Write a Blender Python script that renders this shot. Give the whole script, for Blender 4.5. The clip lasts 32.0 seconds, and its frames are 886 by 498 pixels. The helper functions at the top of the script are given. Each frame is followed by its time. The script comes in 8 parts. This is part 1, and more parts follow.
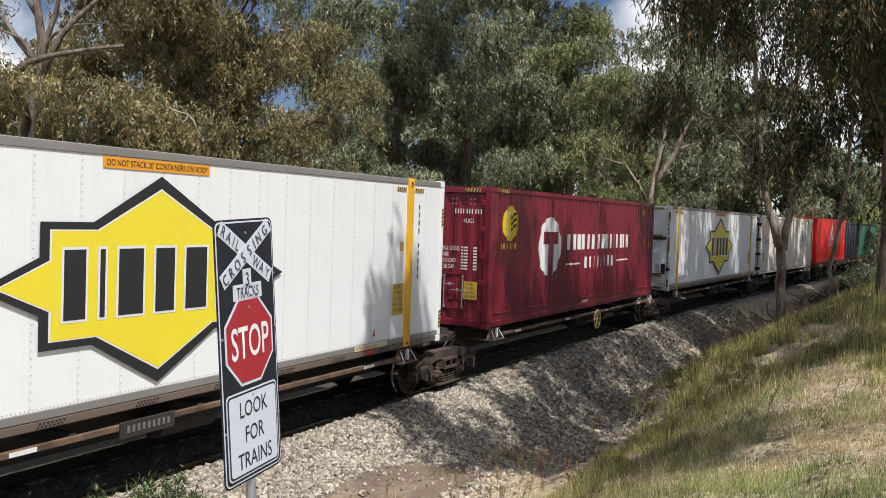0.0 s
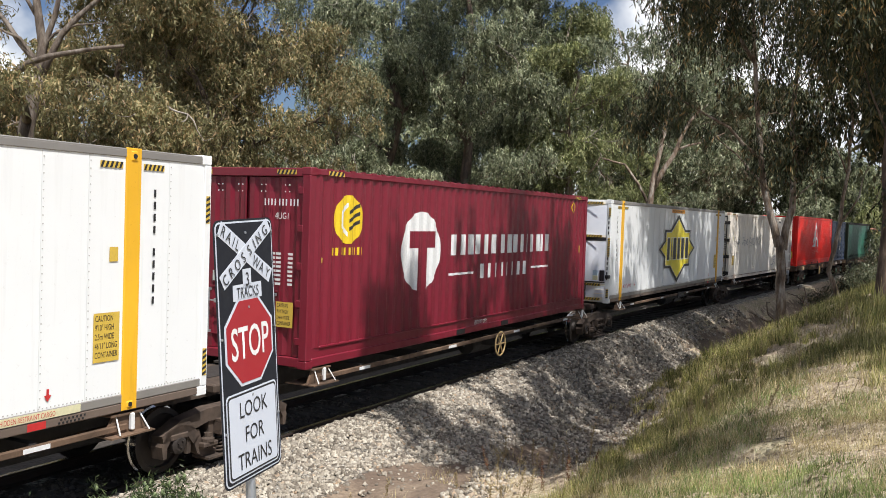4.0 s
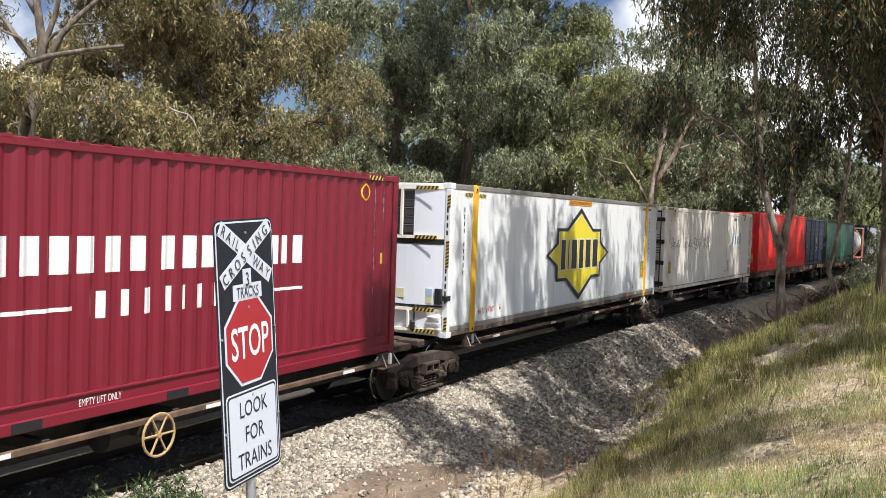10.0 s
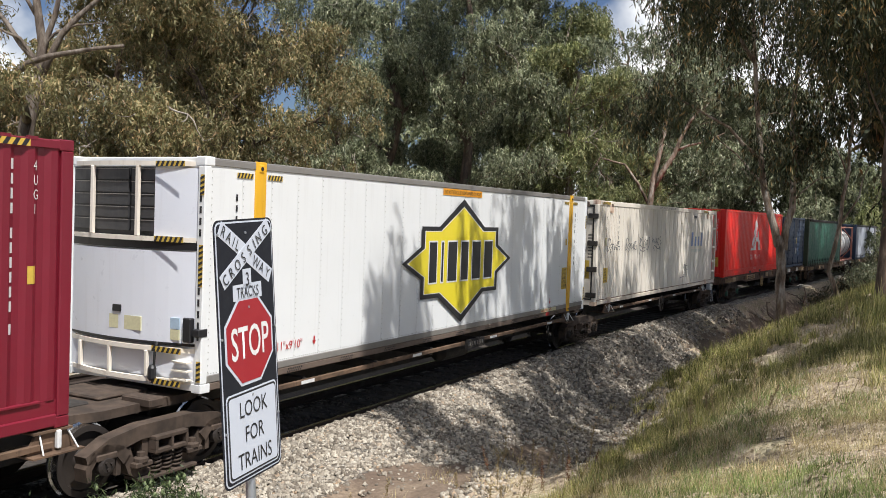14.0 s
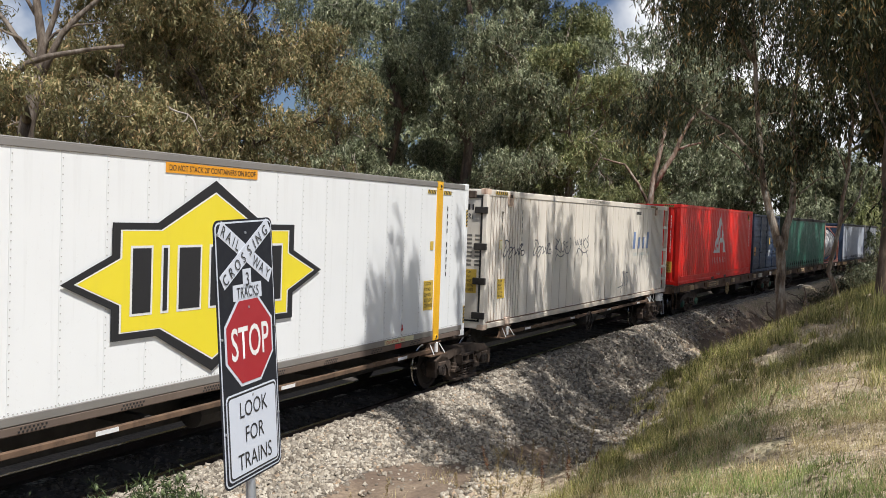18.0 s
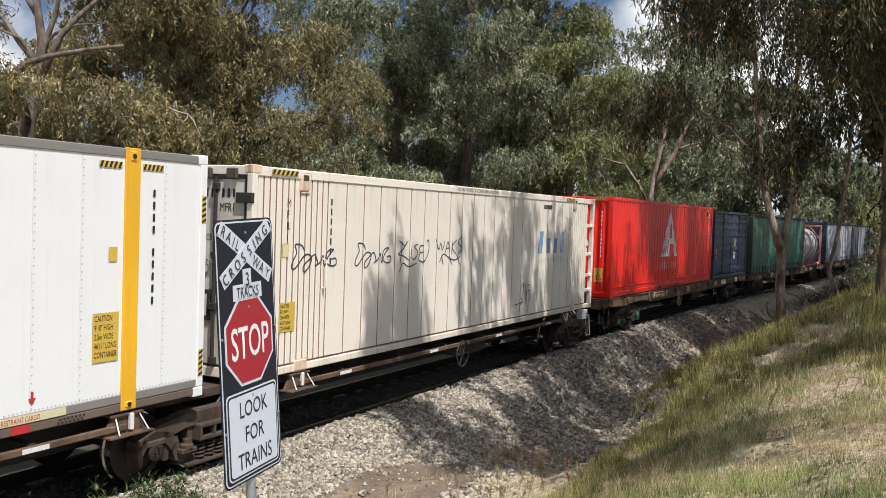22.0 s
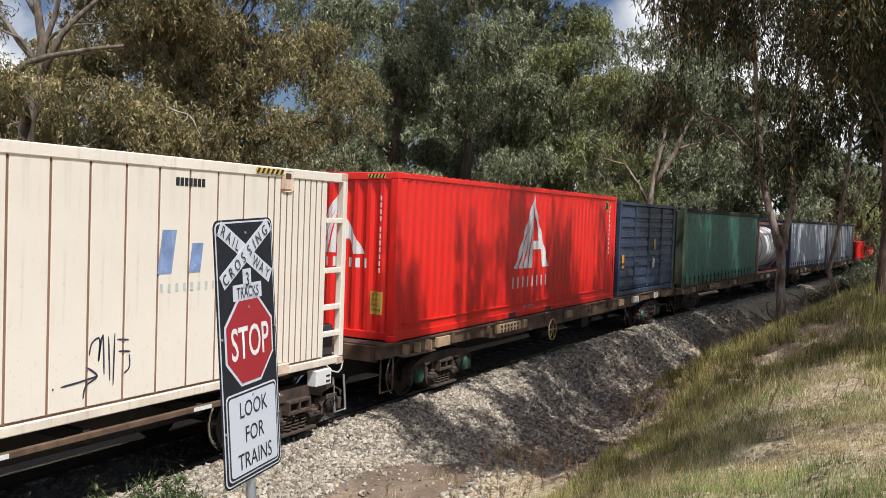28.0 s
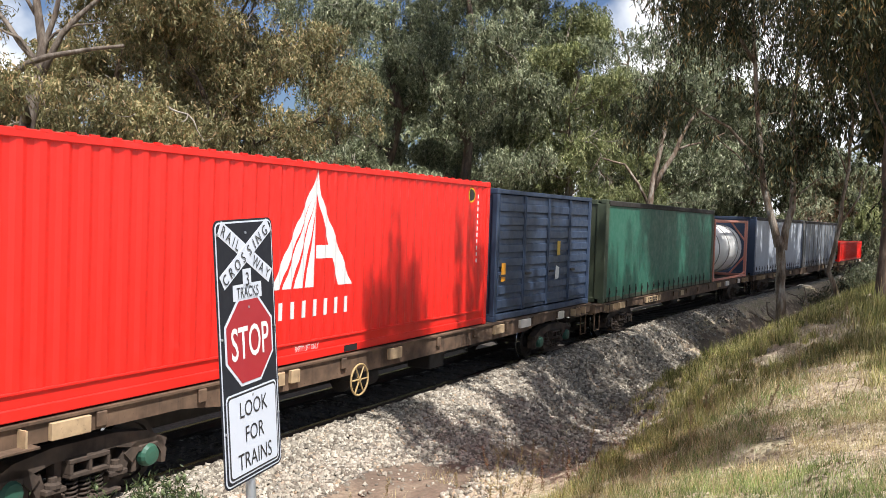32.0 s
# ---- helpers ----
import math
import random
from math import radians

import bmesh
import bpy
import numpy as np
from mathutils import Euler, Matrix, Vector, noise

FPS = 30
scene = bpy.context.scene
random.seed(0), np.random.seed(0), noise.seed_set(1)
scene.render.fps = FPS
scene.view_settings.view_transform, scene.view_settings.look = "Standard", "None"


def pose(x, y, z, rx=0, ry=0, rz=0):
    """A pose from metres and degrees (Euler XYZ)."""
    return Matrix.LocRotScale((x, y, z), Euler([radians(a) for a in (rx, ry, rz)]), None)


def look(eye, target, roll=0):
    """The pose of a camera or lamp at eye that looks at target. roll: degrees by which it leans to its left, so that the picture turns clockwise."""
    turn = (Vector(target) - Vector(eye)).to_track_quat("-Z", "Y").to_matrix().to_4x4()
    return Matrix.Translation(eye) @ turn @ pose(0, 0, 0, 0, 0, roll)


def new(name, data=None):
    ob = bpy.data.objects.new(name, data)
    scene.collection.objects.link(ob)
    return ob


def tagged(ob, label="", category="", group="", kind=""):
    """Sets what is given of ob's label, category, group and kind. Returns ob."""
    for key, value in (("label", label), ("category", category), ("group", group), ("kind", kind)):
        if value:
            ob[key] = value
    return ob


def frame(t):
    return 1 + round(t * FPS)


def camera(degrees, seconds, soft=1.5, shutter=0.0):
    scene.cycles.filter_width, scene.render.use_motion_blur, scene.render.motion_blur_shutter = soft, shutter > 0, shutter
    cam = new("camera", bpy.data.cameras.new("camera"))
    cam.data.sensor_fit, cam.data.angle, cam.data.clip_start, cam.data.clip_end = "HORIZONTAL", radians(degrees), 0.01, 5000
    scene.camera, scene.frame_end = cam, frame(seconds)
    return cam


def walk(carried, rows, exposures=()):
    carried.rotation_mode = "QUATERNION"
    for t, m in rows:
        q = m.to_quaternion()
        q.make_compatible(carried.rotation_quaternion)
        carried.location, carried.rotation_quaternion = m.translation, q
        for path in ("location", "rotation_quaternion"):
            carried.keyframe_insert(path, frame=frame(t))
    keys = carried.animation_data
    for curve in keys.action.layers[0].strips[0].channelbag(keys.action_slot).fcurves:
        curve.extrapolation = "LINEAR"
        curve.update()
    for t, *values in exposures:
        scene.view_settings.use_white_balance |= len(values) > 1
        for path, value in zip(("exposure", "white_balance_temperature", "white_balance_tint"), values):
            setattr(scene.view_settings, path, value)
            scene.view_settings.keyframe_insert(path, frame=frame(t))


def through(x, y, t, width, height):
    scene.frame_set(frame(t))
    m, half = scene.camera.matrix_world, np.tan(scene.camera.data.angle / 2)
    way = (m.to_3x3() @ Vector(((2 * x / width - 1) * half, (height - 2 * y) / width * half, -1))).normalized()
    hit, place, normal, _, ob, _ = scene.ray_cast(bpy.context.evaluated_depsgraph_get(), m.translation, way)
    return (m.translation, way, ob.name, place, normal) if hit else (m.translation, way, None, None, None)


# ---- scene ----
cam = camera(52.48, 32.0, soft=0.75)
EYE = (0.0, 0.0, 3.37)
YAW, PITCH = radians(27.33), radians(-2.071)
AIM = (EYE[0] + math.cos(YAW) * math.cos(PITCH), EYE[1] + math.sin(YAW) * math.cos(PITCH), EYE[2] + math.sin(PITCH))
STAND = look(EYE, AIM, 1.987)
walk(cam, [(0.0, STAND), (32.0, STAND)],
     exposures=[(0.0, 0.16), (2.0, 0.22), (3.5, 0.30), (6.0, 0.62), (7.0, 0.74), (9.0, 0.54), (10.0, 0.54), (13.0, 0.33), (17.0, 0.18), (22.0, 0.16), (25.0, 0.14), (28.0, 0.14), (32.0, 0.62)])

# ---- daylight: high sun behind the camera's left shoulder, sky with drifting white cloud ----
SUN_FROM = Vector((-0.27, -0.48, 1.0)).normalized()
sun_data = bpy.data.lights.new("sun", "SUN")
sun_data.energy, sun_data.angle, sun_data.color = 5.0, radians(0.6), (1.0, 0.975, 0.95)
sun = new("sun", sun_data)
sun.matrix_world = look((0, 0, 60), Vector((0, 0, 60)) - SUN_FROM)
world = bpy.data.worlds.new("sky")
scene.world = world
world.use_nodes = True
wn, wl = world.node_tree.nodes, world.node_tree.links
wn.clear()
sky = wn.new("ShaderNodeTexSky")
sky.sky_type, sky.sun_disc = "NISHITA", False
sky.sun_elevation = math.asin(SUN_FROM.z)
sky.sun_rotation = math.atan2(SUN_FROM.x, SUN_FROM.y)
w_co, w_no, w_ra, w_mix = (wn.new(k) for k in ("ShaderNodeTexCoord", "ShaderNodeTexNoise", "ShaderNodeValToRGB", "ShaderNodeMixRGB"))
w_no.inputs["Scale"].default_value, w_no.inputs["Detail"].default_value = 3.4, 6.0
w_ra.color_ramp.elements[0].position, w_ra.color_ramp.elements[1].position = 0.49, 0.58
w_mix.inputs[2].default_value = (18.5, 18.8, 19.2, 1)
w_bg, w_out = wn.new("ShaderNodeBackground"), wn.new("ShaderNodeOutputWorld")
w_bg.inputs["Strength"].default_value = 0.048
wl.new(w_co.outputs["Generated"], w_no.inputs["Vector"])
wl.new(w_no.outputs["Fac"], w_ra.inputs["Fac"])
wl.new(w_ra.outputs["Color"], w_mix.inputs[0])
w_blue = wn.new("ShaderNodeMixRGB")
w_blue.blend_type = "MULTIPLY"
w_blue.inputs[0].default_value, w_blue.inputs[2].default_value = 1.0, (0.95, 1.06, 1.32, 1)
wl.new(sky.outputs["Color"], w_blue.inputs[1])
wl.new(w_blue.outputs["Color"], w_mix.inputs[1])
wl.new(w_mix.outputs["Color"], w_bg.inputs["Color"])
wl.new(w_bg.outputs["Background"], w_out.inputs["Surface"])

# ---- the line of the track: straight, then bending towards the bank; s(t) is how far the train has come ----
BEND_X, BEND_K, MID_Y, LINE_END = 10.0, -0.0019, 9.0, 52.0


def mid_y(x):
    if x <= BEND_X:
        return MID_Y
    d = min(x, LINE_END) - BEND_X
    return MID_Y + 0.5 * BEND_K * d * d + BEND_K * d * max(x - LINE_END, 0.0)


def heading(x):
    return math.atan(BEND_K * (min(x, LINE_END) - BEND_X)) if x > BEND_X else 0.0


def on_line(x, side=0.0, z=0.0):
    a = heading(x)
    return Matrix.Translation((x - side * math.sin(a), mid_y(x) + side * math.cos(a), z)) @ Matrix.Rotation(a, 4, "Z")


WAY = (-9.57, -6.42, -3.23, 0.0, 3.27, 6.58, 9.92, 13.32, 16.80, 20.37, 24.06, 27.82, 31.70, 35.69, 39.80, 44.02, 48.32)


def way(t):
    """Distance that the train has gone at t seconds, smooth through one knot every two seconds."""
    i = max(0, min(len(WAY) - 2, int(t / 2)))
    u = t / 2 - i
    lo, hi = max(i - 1, 0), min(i + 2, len(WAY) - 1)
    m0 = (WAY[i + 1] - WAY[lo]) / (i + 1 - lo)
    m1 = (WAY[hi] - WAY[i]) / (hi - i)
    return ((2 * u**3 - 3 * u**2 + 1) * WAY[i] + (u**3 - 2 * u**2 + u) * m0
            + (-2 * u**3 + 3 * u**2) * WAY[i + 1] + (u**3 - u**2) * m1)


# ---- materials ----
def nodes_of(name):
    m = bpy.data.materials.new(name)
    m.use_nodes = True
    nt = m.node_tree
    return m, nt, nt.nodes["Principled BSDF"]


def add_node(nt, kind, **sets):
    n = nt.nodes.new(kind)
    for key, value in sets.items():
        n.inputs[key.replace("_", " ")].default_value = value
    return n


def ramp(nt, src, stops):
    r = nt.nodes.new("ShaderNodeValToRGB")
    el = r.color_ramp.elements
    while len(el) < len(stops):
        el.new(0.5)
    for e, (pos, c) in zip(el, stops):
        e.position, e.color = pos, (*c, 1) if len(c) == 3 else c
    nt.links.new(src, r.inputs["Fac"])
    return r.outputs["Color"]


def grey(v):
    return (v, v, v)


def mix(nt, fac, a, b, mode="MIX"):
    n = nt.nodes.new("ShaderNodeMixRGB")
    n.blend_type = mode
    for src, slot in ((fac, 0), (a, 1), (b, 2)):
        if hasattr(src, "links"):
            nt.links.new(src, n.inputs[slot])
        elif isinstance(src, (int, float)):
            n.inputs[slot].default_value = src if slot == 0 else (src, src, src, 1)
        else:
            n.inputs[slot].default_value = (*src, 1)
    return n.outputs["Color"]


def noise_out(nt, scale, detail=4.0, rough=0.55, stretch=(1, 1, 1)):
    co = nt.nodes.new("ShaderNodeTexCoord")
    mp = nt.nodes.new("ShaderNodeMapping")
    mp.inputs["Scale"].default_value = stretch
    nt.links.new(co.outputs["Object"], mp.inputs["Vector"])
    n = add_node(nt, "ShaderNodeTexNoise", Scale=scale, Detail=detail, Roughness=rough)
    nt.links.new(mp.outputs["Vector"], n.inputs["Vector"])
    return n.outputs["Fac"]


def bump(nt, bsdf, height, strength=0.3, distance=0.01):
    b = add_node(nt, "ShaderNodeBump", Strength=strength, Distance=distance)
    nt.links.new(height, b.inputs["Height"])
    nt.links.new(b.outputs["Normal"], bsdf.inputs["Normal"])


def paint(name, color, rough=0.45, metal=0.0, dirt=(0.12, 0.08, 0.05), amount=0.5, fade=0.12, streak=9.0, coarse=0.5):
    """Weathered paint: broad fading, down-running streaks and small spots of dirt or rust."""
    m, nt, b = nodes_of(name)
    broad = noise_out(nt, coarse, 3)
    tone = ramp(nt, broad, [(0.3, tuple(c * (1 - fade) for c in color)), (0.7, tuple(min(1, c * (1 + fade)) for c in color))])
    run = ramp(nt, noise_out(nt, streak, 5, 0.6, (1, 1, 0.07)), [(0.55, grey(0)), (0.8, grey(amount * 0.7))])
    spot = ramp(nt, noise_out(nt, 23, 6, 0.7), [(0.62, grey(0)), (0.74, grey(amount))])
    c = mix(nt, run, tone, dirt)
    c = mix(nt, spot, c, dirt)
    nt.links.new(c, b.inputs["Base Color"])
    nt.links.new(ramp(nt, noise_out(nt, 6, 5), [(0.3, grey(max(0.05, rough - 0.1))), (0.7, grey(min(1, rough + 0.15)))]), b.inputs["Roughness"])
    b.inputs["Metallic"].default_value = metal
    bump(nt, b, noise_out(nt, 14, 4), 0.12, 0.004)
    return m


def plain(name, color, rough=0.5, metal=0.0):
    m, nt, b = nodes_of(name)
    n = noise_out(nt, 30, 4)
    nt.links.new(ramp(nt, n, [(0.3, tuple(c * 0.86 for c in color)), (0.7, color)]), b.inputs["Base Color"])
    b.inputs["Roughness"].default_value, b.inputs["Metallic"].default_value = rough, metal
    return m


M_WHITE = paint("white_panel_paint", (0.80, 0.81, 0.80), 0.4, dirt=(0.35, 0.31, 0.26), amount=0.22, fade=0.03)
M_COWL = paint("cool_white_cowl_paint", (0.76, 0.785, 0.84), 0.35, dirt=(0.4, 0.38, 0.36), amount=0.2, fade=0.03)
M_CREAM = paint("cream_ribbed_paint", (0.82, 0.755, 0.65), 0.5, dirt=(0.30, 0.17, 0.08), amount=0.5, fade=0.06)
# Rust-streaked cream, its base darkened because the door end lies in shade.
M_DOORSHADE = paint("rust_streaked_shaded_door_paint", (0.62, 0.575, 0.50), 0.55, dirt=(0.20, 0.10, 0.05), amount=1.15, fade=0.14, streak=5.0, coarse=1.2)
M_RUSTCREAM = paint("rusted_cream_paint", (0.66, 0.50, 0.38), 0.65, dirt=(0.24, 0.085, 0.04), amount=1.3, fade=0.2, coarse=4.0)
M_SCUFFED = paint("scuffed_cream_rail", (0.78, 0.69, 0.57), 0.55, dirt=(0.30, 0.16, 0.08), amount=0.9, fade=0.12, coarse=2.0)
M_MAROON = paint("maroon_paint", (0.178, 0.0098, 0.0235), 0.42, dirt=(0.12, 0.018, 0.02), amount=0.25, fade=0.08)
M_RED = paint("bright_red_paint", (0.78, 0.020, 0.013), 0.38, dirt=(0.35, 0.02, 0.015), amount=0.2, fade=0.04)
M_BLUE = paint("faded_blue_paint", (0.036, 0.058, 0.105), 0.45, dirt=(0.06, 0.05, 0.045), amount=0.6, fade=0.25)
M_GREEN = paint("green_tarpaulin", (0.028, 0.135, 0.088), 0.5, dirt=(0.03, 0.06, 0.04), amount=0.45, fade=0.12)
M_DKGREEN = paint("dull_green_steel", (0.062, 0.078, 0.046), 0.55, dirt=(0.08, 0.05, 0.03), amount=0.6, fade=0.15)
M_ORANGE = paint("faded_orange_frame_paint", (0.66, 0.27, 0.20), 0.5, dirt=(0.2, 0.08, 0.04), amount=0.4)
M_TANK = paint("white_tank_jacket", (0.75, 0.74, 0.71), 0.35, dirt=(0.3, 0.25, 0.2), amount=0.3)
M_GREYCUR = paint("grey_curtain", (0.27, 0.29, 0.32), 0.5, dirt=(0.1, 0.1, 0.1), amount=0.5)
M_YELLOW = paint("yellow_strap_paint", (0.78, 0.42, 0.02), 0.45, dirt=(0.25, 0.12, 0.03), amount=0.45)
M_ALU = paint("dull_aluminium", (0.27, 0.255, 0.235), 0.45, 0.3, dirt=(0.2, 0.18, 0.15), amount=0.5)
M_RIVET = plain("dull_rivet_heads", (0.50, 0.49, 0.46), 0.5)
M_TAUPE = paint("scuffed_taupe_rail", (0.16, 0.12, 0.095), 0.6, 0.2, dirt=(0.1, 0.07, 0.05), amount=0.6)
M_TANPAINT = paint("worn_mustard_paint", (0.42, 0.29, 0.13), 0.6, dirt=(0.12, 0.07, 0.04), amount=0.6)
M_RUST = paint("brown_rusty_steel", (0.062, 0.043, 0.031), 0.8, dirt=(0.026, 0.017, 0.012), amount=1.2, fade=0.45, coarse=4.0)
M_SILL = paint("tan_weathered_sill_paint", (0.118, 0.072, 0.044), 0.78, dirt=(0.04, 0.024, 0.016), amount=1.3, fade=0.5, coarse=3.2)
M_TANPATCH = paint("peeling_tan_paint", (0.44, 0.31, 0.18), 0.7, dirt=(0.11, 0.06, 0.035), amount=1.2, fade=0.25, coarse=5.0)
M_SEAM = paint("rusty_panel_seam", (0.24, 0.13, 0.085), 0.8, dirt=(0.14, 0.07, 0.035), amount=0.7, fade=0.2)
M_DARK = paint("grimy_dark_steel", (0.028, 0.024, 0.021), 0.75, dirt=(0.06, 0.04, 0.03), amount=0.5)
M_WHEEL = paint("oily_wheel_steel", (0.035, 0.028, 0.024), 0.6, 0.3, dirt=(0.03, 0.02, 0.016), amount=0.5)
M_TREAD = plain("polished_steel", (0.55, 0.54, 0.52), 0.22, 1.0)
M_BLACK = plain("black_paint", (0.016, 0.016, 0.018), 0.5)
M_GRILLE = paint("dull_black_grille", (0.045, 0.045, 0.047), 0.45, dirt=(0.12, 0.11, 0.10), amount=0.4)
M_RUBBER = plain("black_rubber", (0.02, 0.02, 0.02), 0.8)
M_PALECUR = paint("pale_grey_curtain", (0.42, 0.45, 0.50), 0.5, dirt=(0.15, 0.15, 0.15), amount=0.5)
M_MARKW = plain("white_lettering", (0.78, 0.78, 0.76), 0.5)
M_MARKY = plain("yellow_lettering", (0.80, 0.56, 0.02), 0.5)
M_LOGOY = paint("logo_yellow", (0.80, 0.66, 0.035), 0.42, dirt=(0.5, 0.42, 0.1), amount=0.15, fade=0.03)
M_MARKK = plain("black_lettering", (0.02, 0.02, 0.022), 0.5)
M_MARKR = plain("red_lettering", (0.55, 0.03, 0.03), 0.5)
M_MARKB = paint("flaking_blue_lettering", (0.20, 0.29, 0.50), 0.6, dirt=(0.62, 0.60, 0.55), amount=1.2, fade=0.2, coarse=6.0)
M_MARKG = plain("pale_green_lettering", (0.55, 0.62, 0.56), 0.5)
M_STICKY = plain("yellow_sticker", (0.66, 0.45, 0.07), 0.5)
M_STICKO = plain("orange_sticker", (0.78, 0.33, 0.02), 0.5)
M_LABELY = plain("pale_yellow_label", (0.70, 0.66, 0.42), 0.5)
M_LABELB = plain("pale_blue_label", (0.45, 0.58, 0.70), 0.5)
M_SIGNK = paint("sign_black_sheet", (0.0055, 0.0075, 0.014), 0.6, dirt=(0.1, 0.1, 0.1), amount=0.08)
M_SIGNW = paint("sign_white_sheet", (0.56, 0.60, 0.67), 0.35, dirt=(0.4, 0.4, 0.42), amount=0.3, fade=0.03)
M_SIGNR = paint("sign_red_sheet", (0.34, 0.018, 0.027), 0.4, dirt=(0.3, 0.1, 0.1), amount=0.15, fade=0.06)
M_GALV = paint("galvanised_steel", (0.42, 0.44, 0.46), 0.4, 0.7, dirt=(0.2, 0.2, 0.2), amount=0.3)
M_RAIL = paint("rail_side_rust", (0.04, 0.027, 0.021), 0.85, dirt=(0.05, 0.03, 0.02), amount=0.6)
# Sleeper tone lowered to carry the shade beneath the train.
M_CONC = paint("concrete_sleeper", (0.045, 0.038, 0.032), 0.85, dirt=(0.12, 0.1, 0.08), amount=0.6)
M_TEAL = paint("green_axle_cap_paint", (0.03, 0.10, 0.065), 0.5, dirt=(0.06, 0.05, 0.03), amount=0.5)
M_FAINT = plain("faded_black_lettering", (0.16, 0.15, 0.135), 0.6)
M_GRAFF = plain("graffiti_paint", (0.04, 0.045, 0.075), 0.5)


def bark(name, light, dark, patch):
    m, nt, b = nodes_of(name)
    a = noise_out(nt, 4.5, 6, 0.65, (1, 1, 0.3))
    f = noise_out(nt, 30, 6, 0.7, (1, 1, 0.16))
    c = ramp(nt, a, [(0.35, dark), (0.48, patch), (0.62, light)])
    c = mix(nt, ramp(nt, f, [(0.4, grey(0.45)), (0.62, grey(0.0))]), c, dark)
    nt.links.new(c, b.inputs["Base Color"])
    b.inputs["Roughness"].default_value = 0.85
    bump(nt, b, f, 0.8, 0.03)
    return m


M_GUM = bark("smooth_gum_bark", (0.44, 0.39, 0.33), (0.055, 0.038, 0.028), (0.22, 0.155, 0.105))
M_TWIG = bark("bleached_twig_bark", (0.42, 0.38, 0.33), (0.18, 0.145, 0.115), (0.32, 0.28, 0.235))
# Pale gum bark toned down to grey: the limbs' shade is in the colour.
M_GUM_SHADED = bark("shaded_grey_gum_bark", (0.27, 0.23, 0.19), (0.07, 0.052, 0.04), (0.16, 0.125, 0.095))
M_DKGUM = bark("dark_rough_bark", (0.20, 0.15, 0.11), (0.05, 0.035, 0.027), (0.12, 0.085, 0.06))


def leafy(name, stops, through=0.25, clump=1.5):
    """Leaves: every leaf its own tone out of a run of greens, a little light coming through."""
    m, nt, b = nodes_of(name)
    geo = nt.nodes.new("ShaderNodeNewGeometry")
    c = ramp(nt, geo.outputs["Random Per Island"], stops)
    broad = ramp(nt, noise_out(nt, 0.45, 3), [(0.35, grey(0.72)), (0.65, grey(1.15))])
    c = mix(nt, 1.0, c, broad, "MULTIPLY")
    c = mix(nt, 1.0, c, ramp(nt, noise_out(nt, clump, 3), [(0.36, grey(0.55)), (0.64, grey(1.3))]), "MULTIPLY")
    nt.links.new(c, b.inputs["Base Color"])
    b.inputs["Roughness"].default_value = 0.5
    b.inputs["Specular IOR Level"].default_value = 0.3
    tr = nt.nodes.new("ShaderNodeBsdfTranslucent")
    nt.links.new(c, tr.inputs["Color"])
    mx = nt.nodes.new("ShaderNodeMixShader")
    mx.inputs[0].default_value = through
    nt.links.new(b.outputs[0], mx.inputs[1])
    nt.links.new(tr.outputs[0], mx.inputs[2])
    nt.links.new(mx.outputs[0], nt.nodes["Material Output"].inputs["Surface"])
    return m


M_LEAF_OLIVE = leafy("olive_brown_gum_leaves", [(0.0, (0.13, 0.13, 0.055)), (0.45, (0.23, 0.215, 0.10)), (0.80, (0.33, 0.275, 0.14)), (1.0, (0.42, 0.28, 0.14))], 0.24)
M_LEAF_GREEN = leafy("grey_green_gum_leaves", [(0.0, (0.09, 0.115, 0.065)), (0.5, (0.225, 0.25, 0.14)), (0.85, (0.38, 0.40, 0.25)), (1.0, (0.56, 0.56, 0.40))], 0.25)
M_LEAF_FRESH = leafy("fresh_green_gum_leaves", [(0.0, (0.12, 0.15, 0.06)), (0.5, (0.27, 0.295, 0.125)), (1.0, (0.48, 0.48, 0.24))], 0.3)
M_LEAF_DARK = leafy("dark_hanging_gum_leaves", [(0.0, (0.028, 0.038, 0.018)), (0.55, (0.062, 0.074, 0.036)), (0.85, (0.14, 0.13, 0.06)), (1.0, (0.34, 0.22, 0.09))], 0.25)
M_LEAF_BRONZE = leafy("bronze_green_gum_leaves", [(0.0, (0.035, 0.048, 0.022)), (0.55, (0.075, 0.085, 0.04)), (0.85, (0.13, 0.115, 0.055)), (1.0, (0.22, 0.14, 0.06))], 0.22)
M_GRASS_G = leafy("green_bank_grass", [(0.0, (0.08, 0.10, 0.03)), (0.4, (0.30, 0.31, 0.095)), (0.75, (0.57, 0.52, 0.20)), (1.0, (0.80, 0.70, 0.38))], 0.4, 3.2)
M_GRASS_L = leafy("fresh_low_grass", [(0.0, (0.10, 0.16, 0.045)), (0.5, (0.27, 0.34, 0.115)), (1.0, (0.50, 0.53, 0.24))], 0.4, 3.0)
M_GRASS_D = leafy("dry_bank_grass", [(0.0, (0.26, 0.21, 0.10)), (0.5, (0.50, 0.41, 0.21)), (1.0, (0.76, 0.66, 0.41))], 0.3, 2.5)
M_WEED = leafy("bushy_weed_leaves", [(0.0, (0.035, 0.06, 0.024)), (1.0, (0.13, 0.175, 0.065))], 0.3)
M_LITTER = leafy("fallen_leaf_litter", [(0.0, (0.10, 0.065, 0.035)), (0.5, (0.26, 0.19, 0.115)), (0.85, (0.42, 0.34, 0.235)), (1.0, (0.55, 0.47, 0.36))], 0.05)
M_BUD = plain("weed_seed_heads", (0.19, 0.24, 0.11), 0.8)
M_STALK = plain("dry_seed_stalks", (0.30, 0.23, 0.12), 0.8)
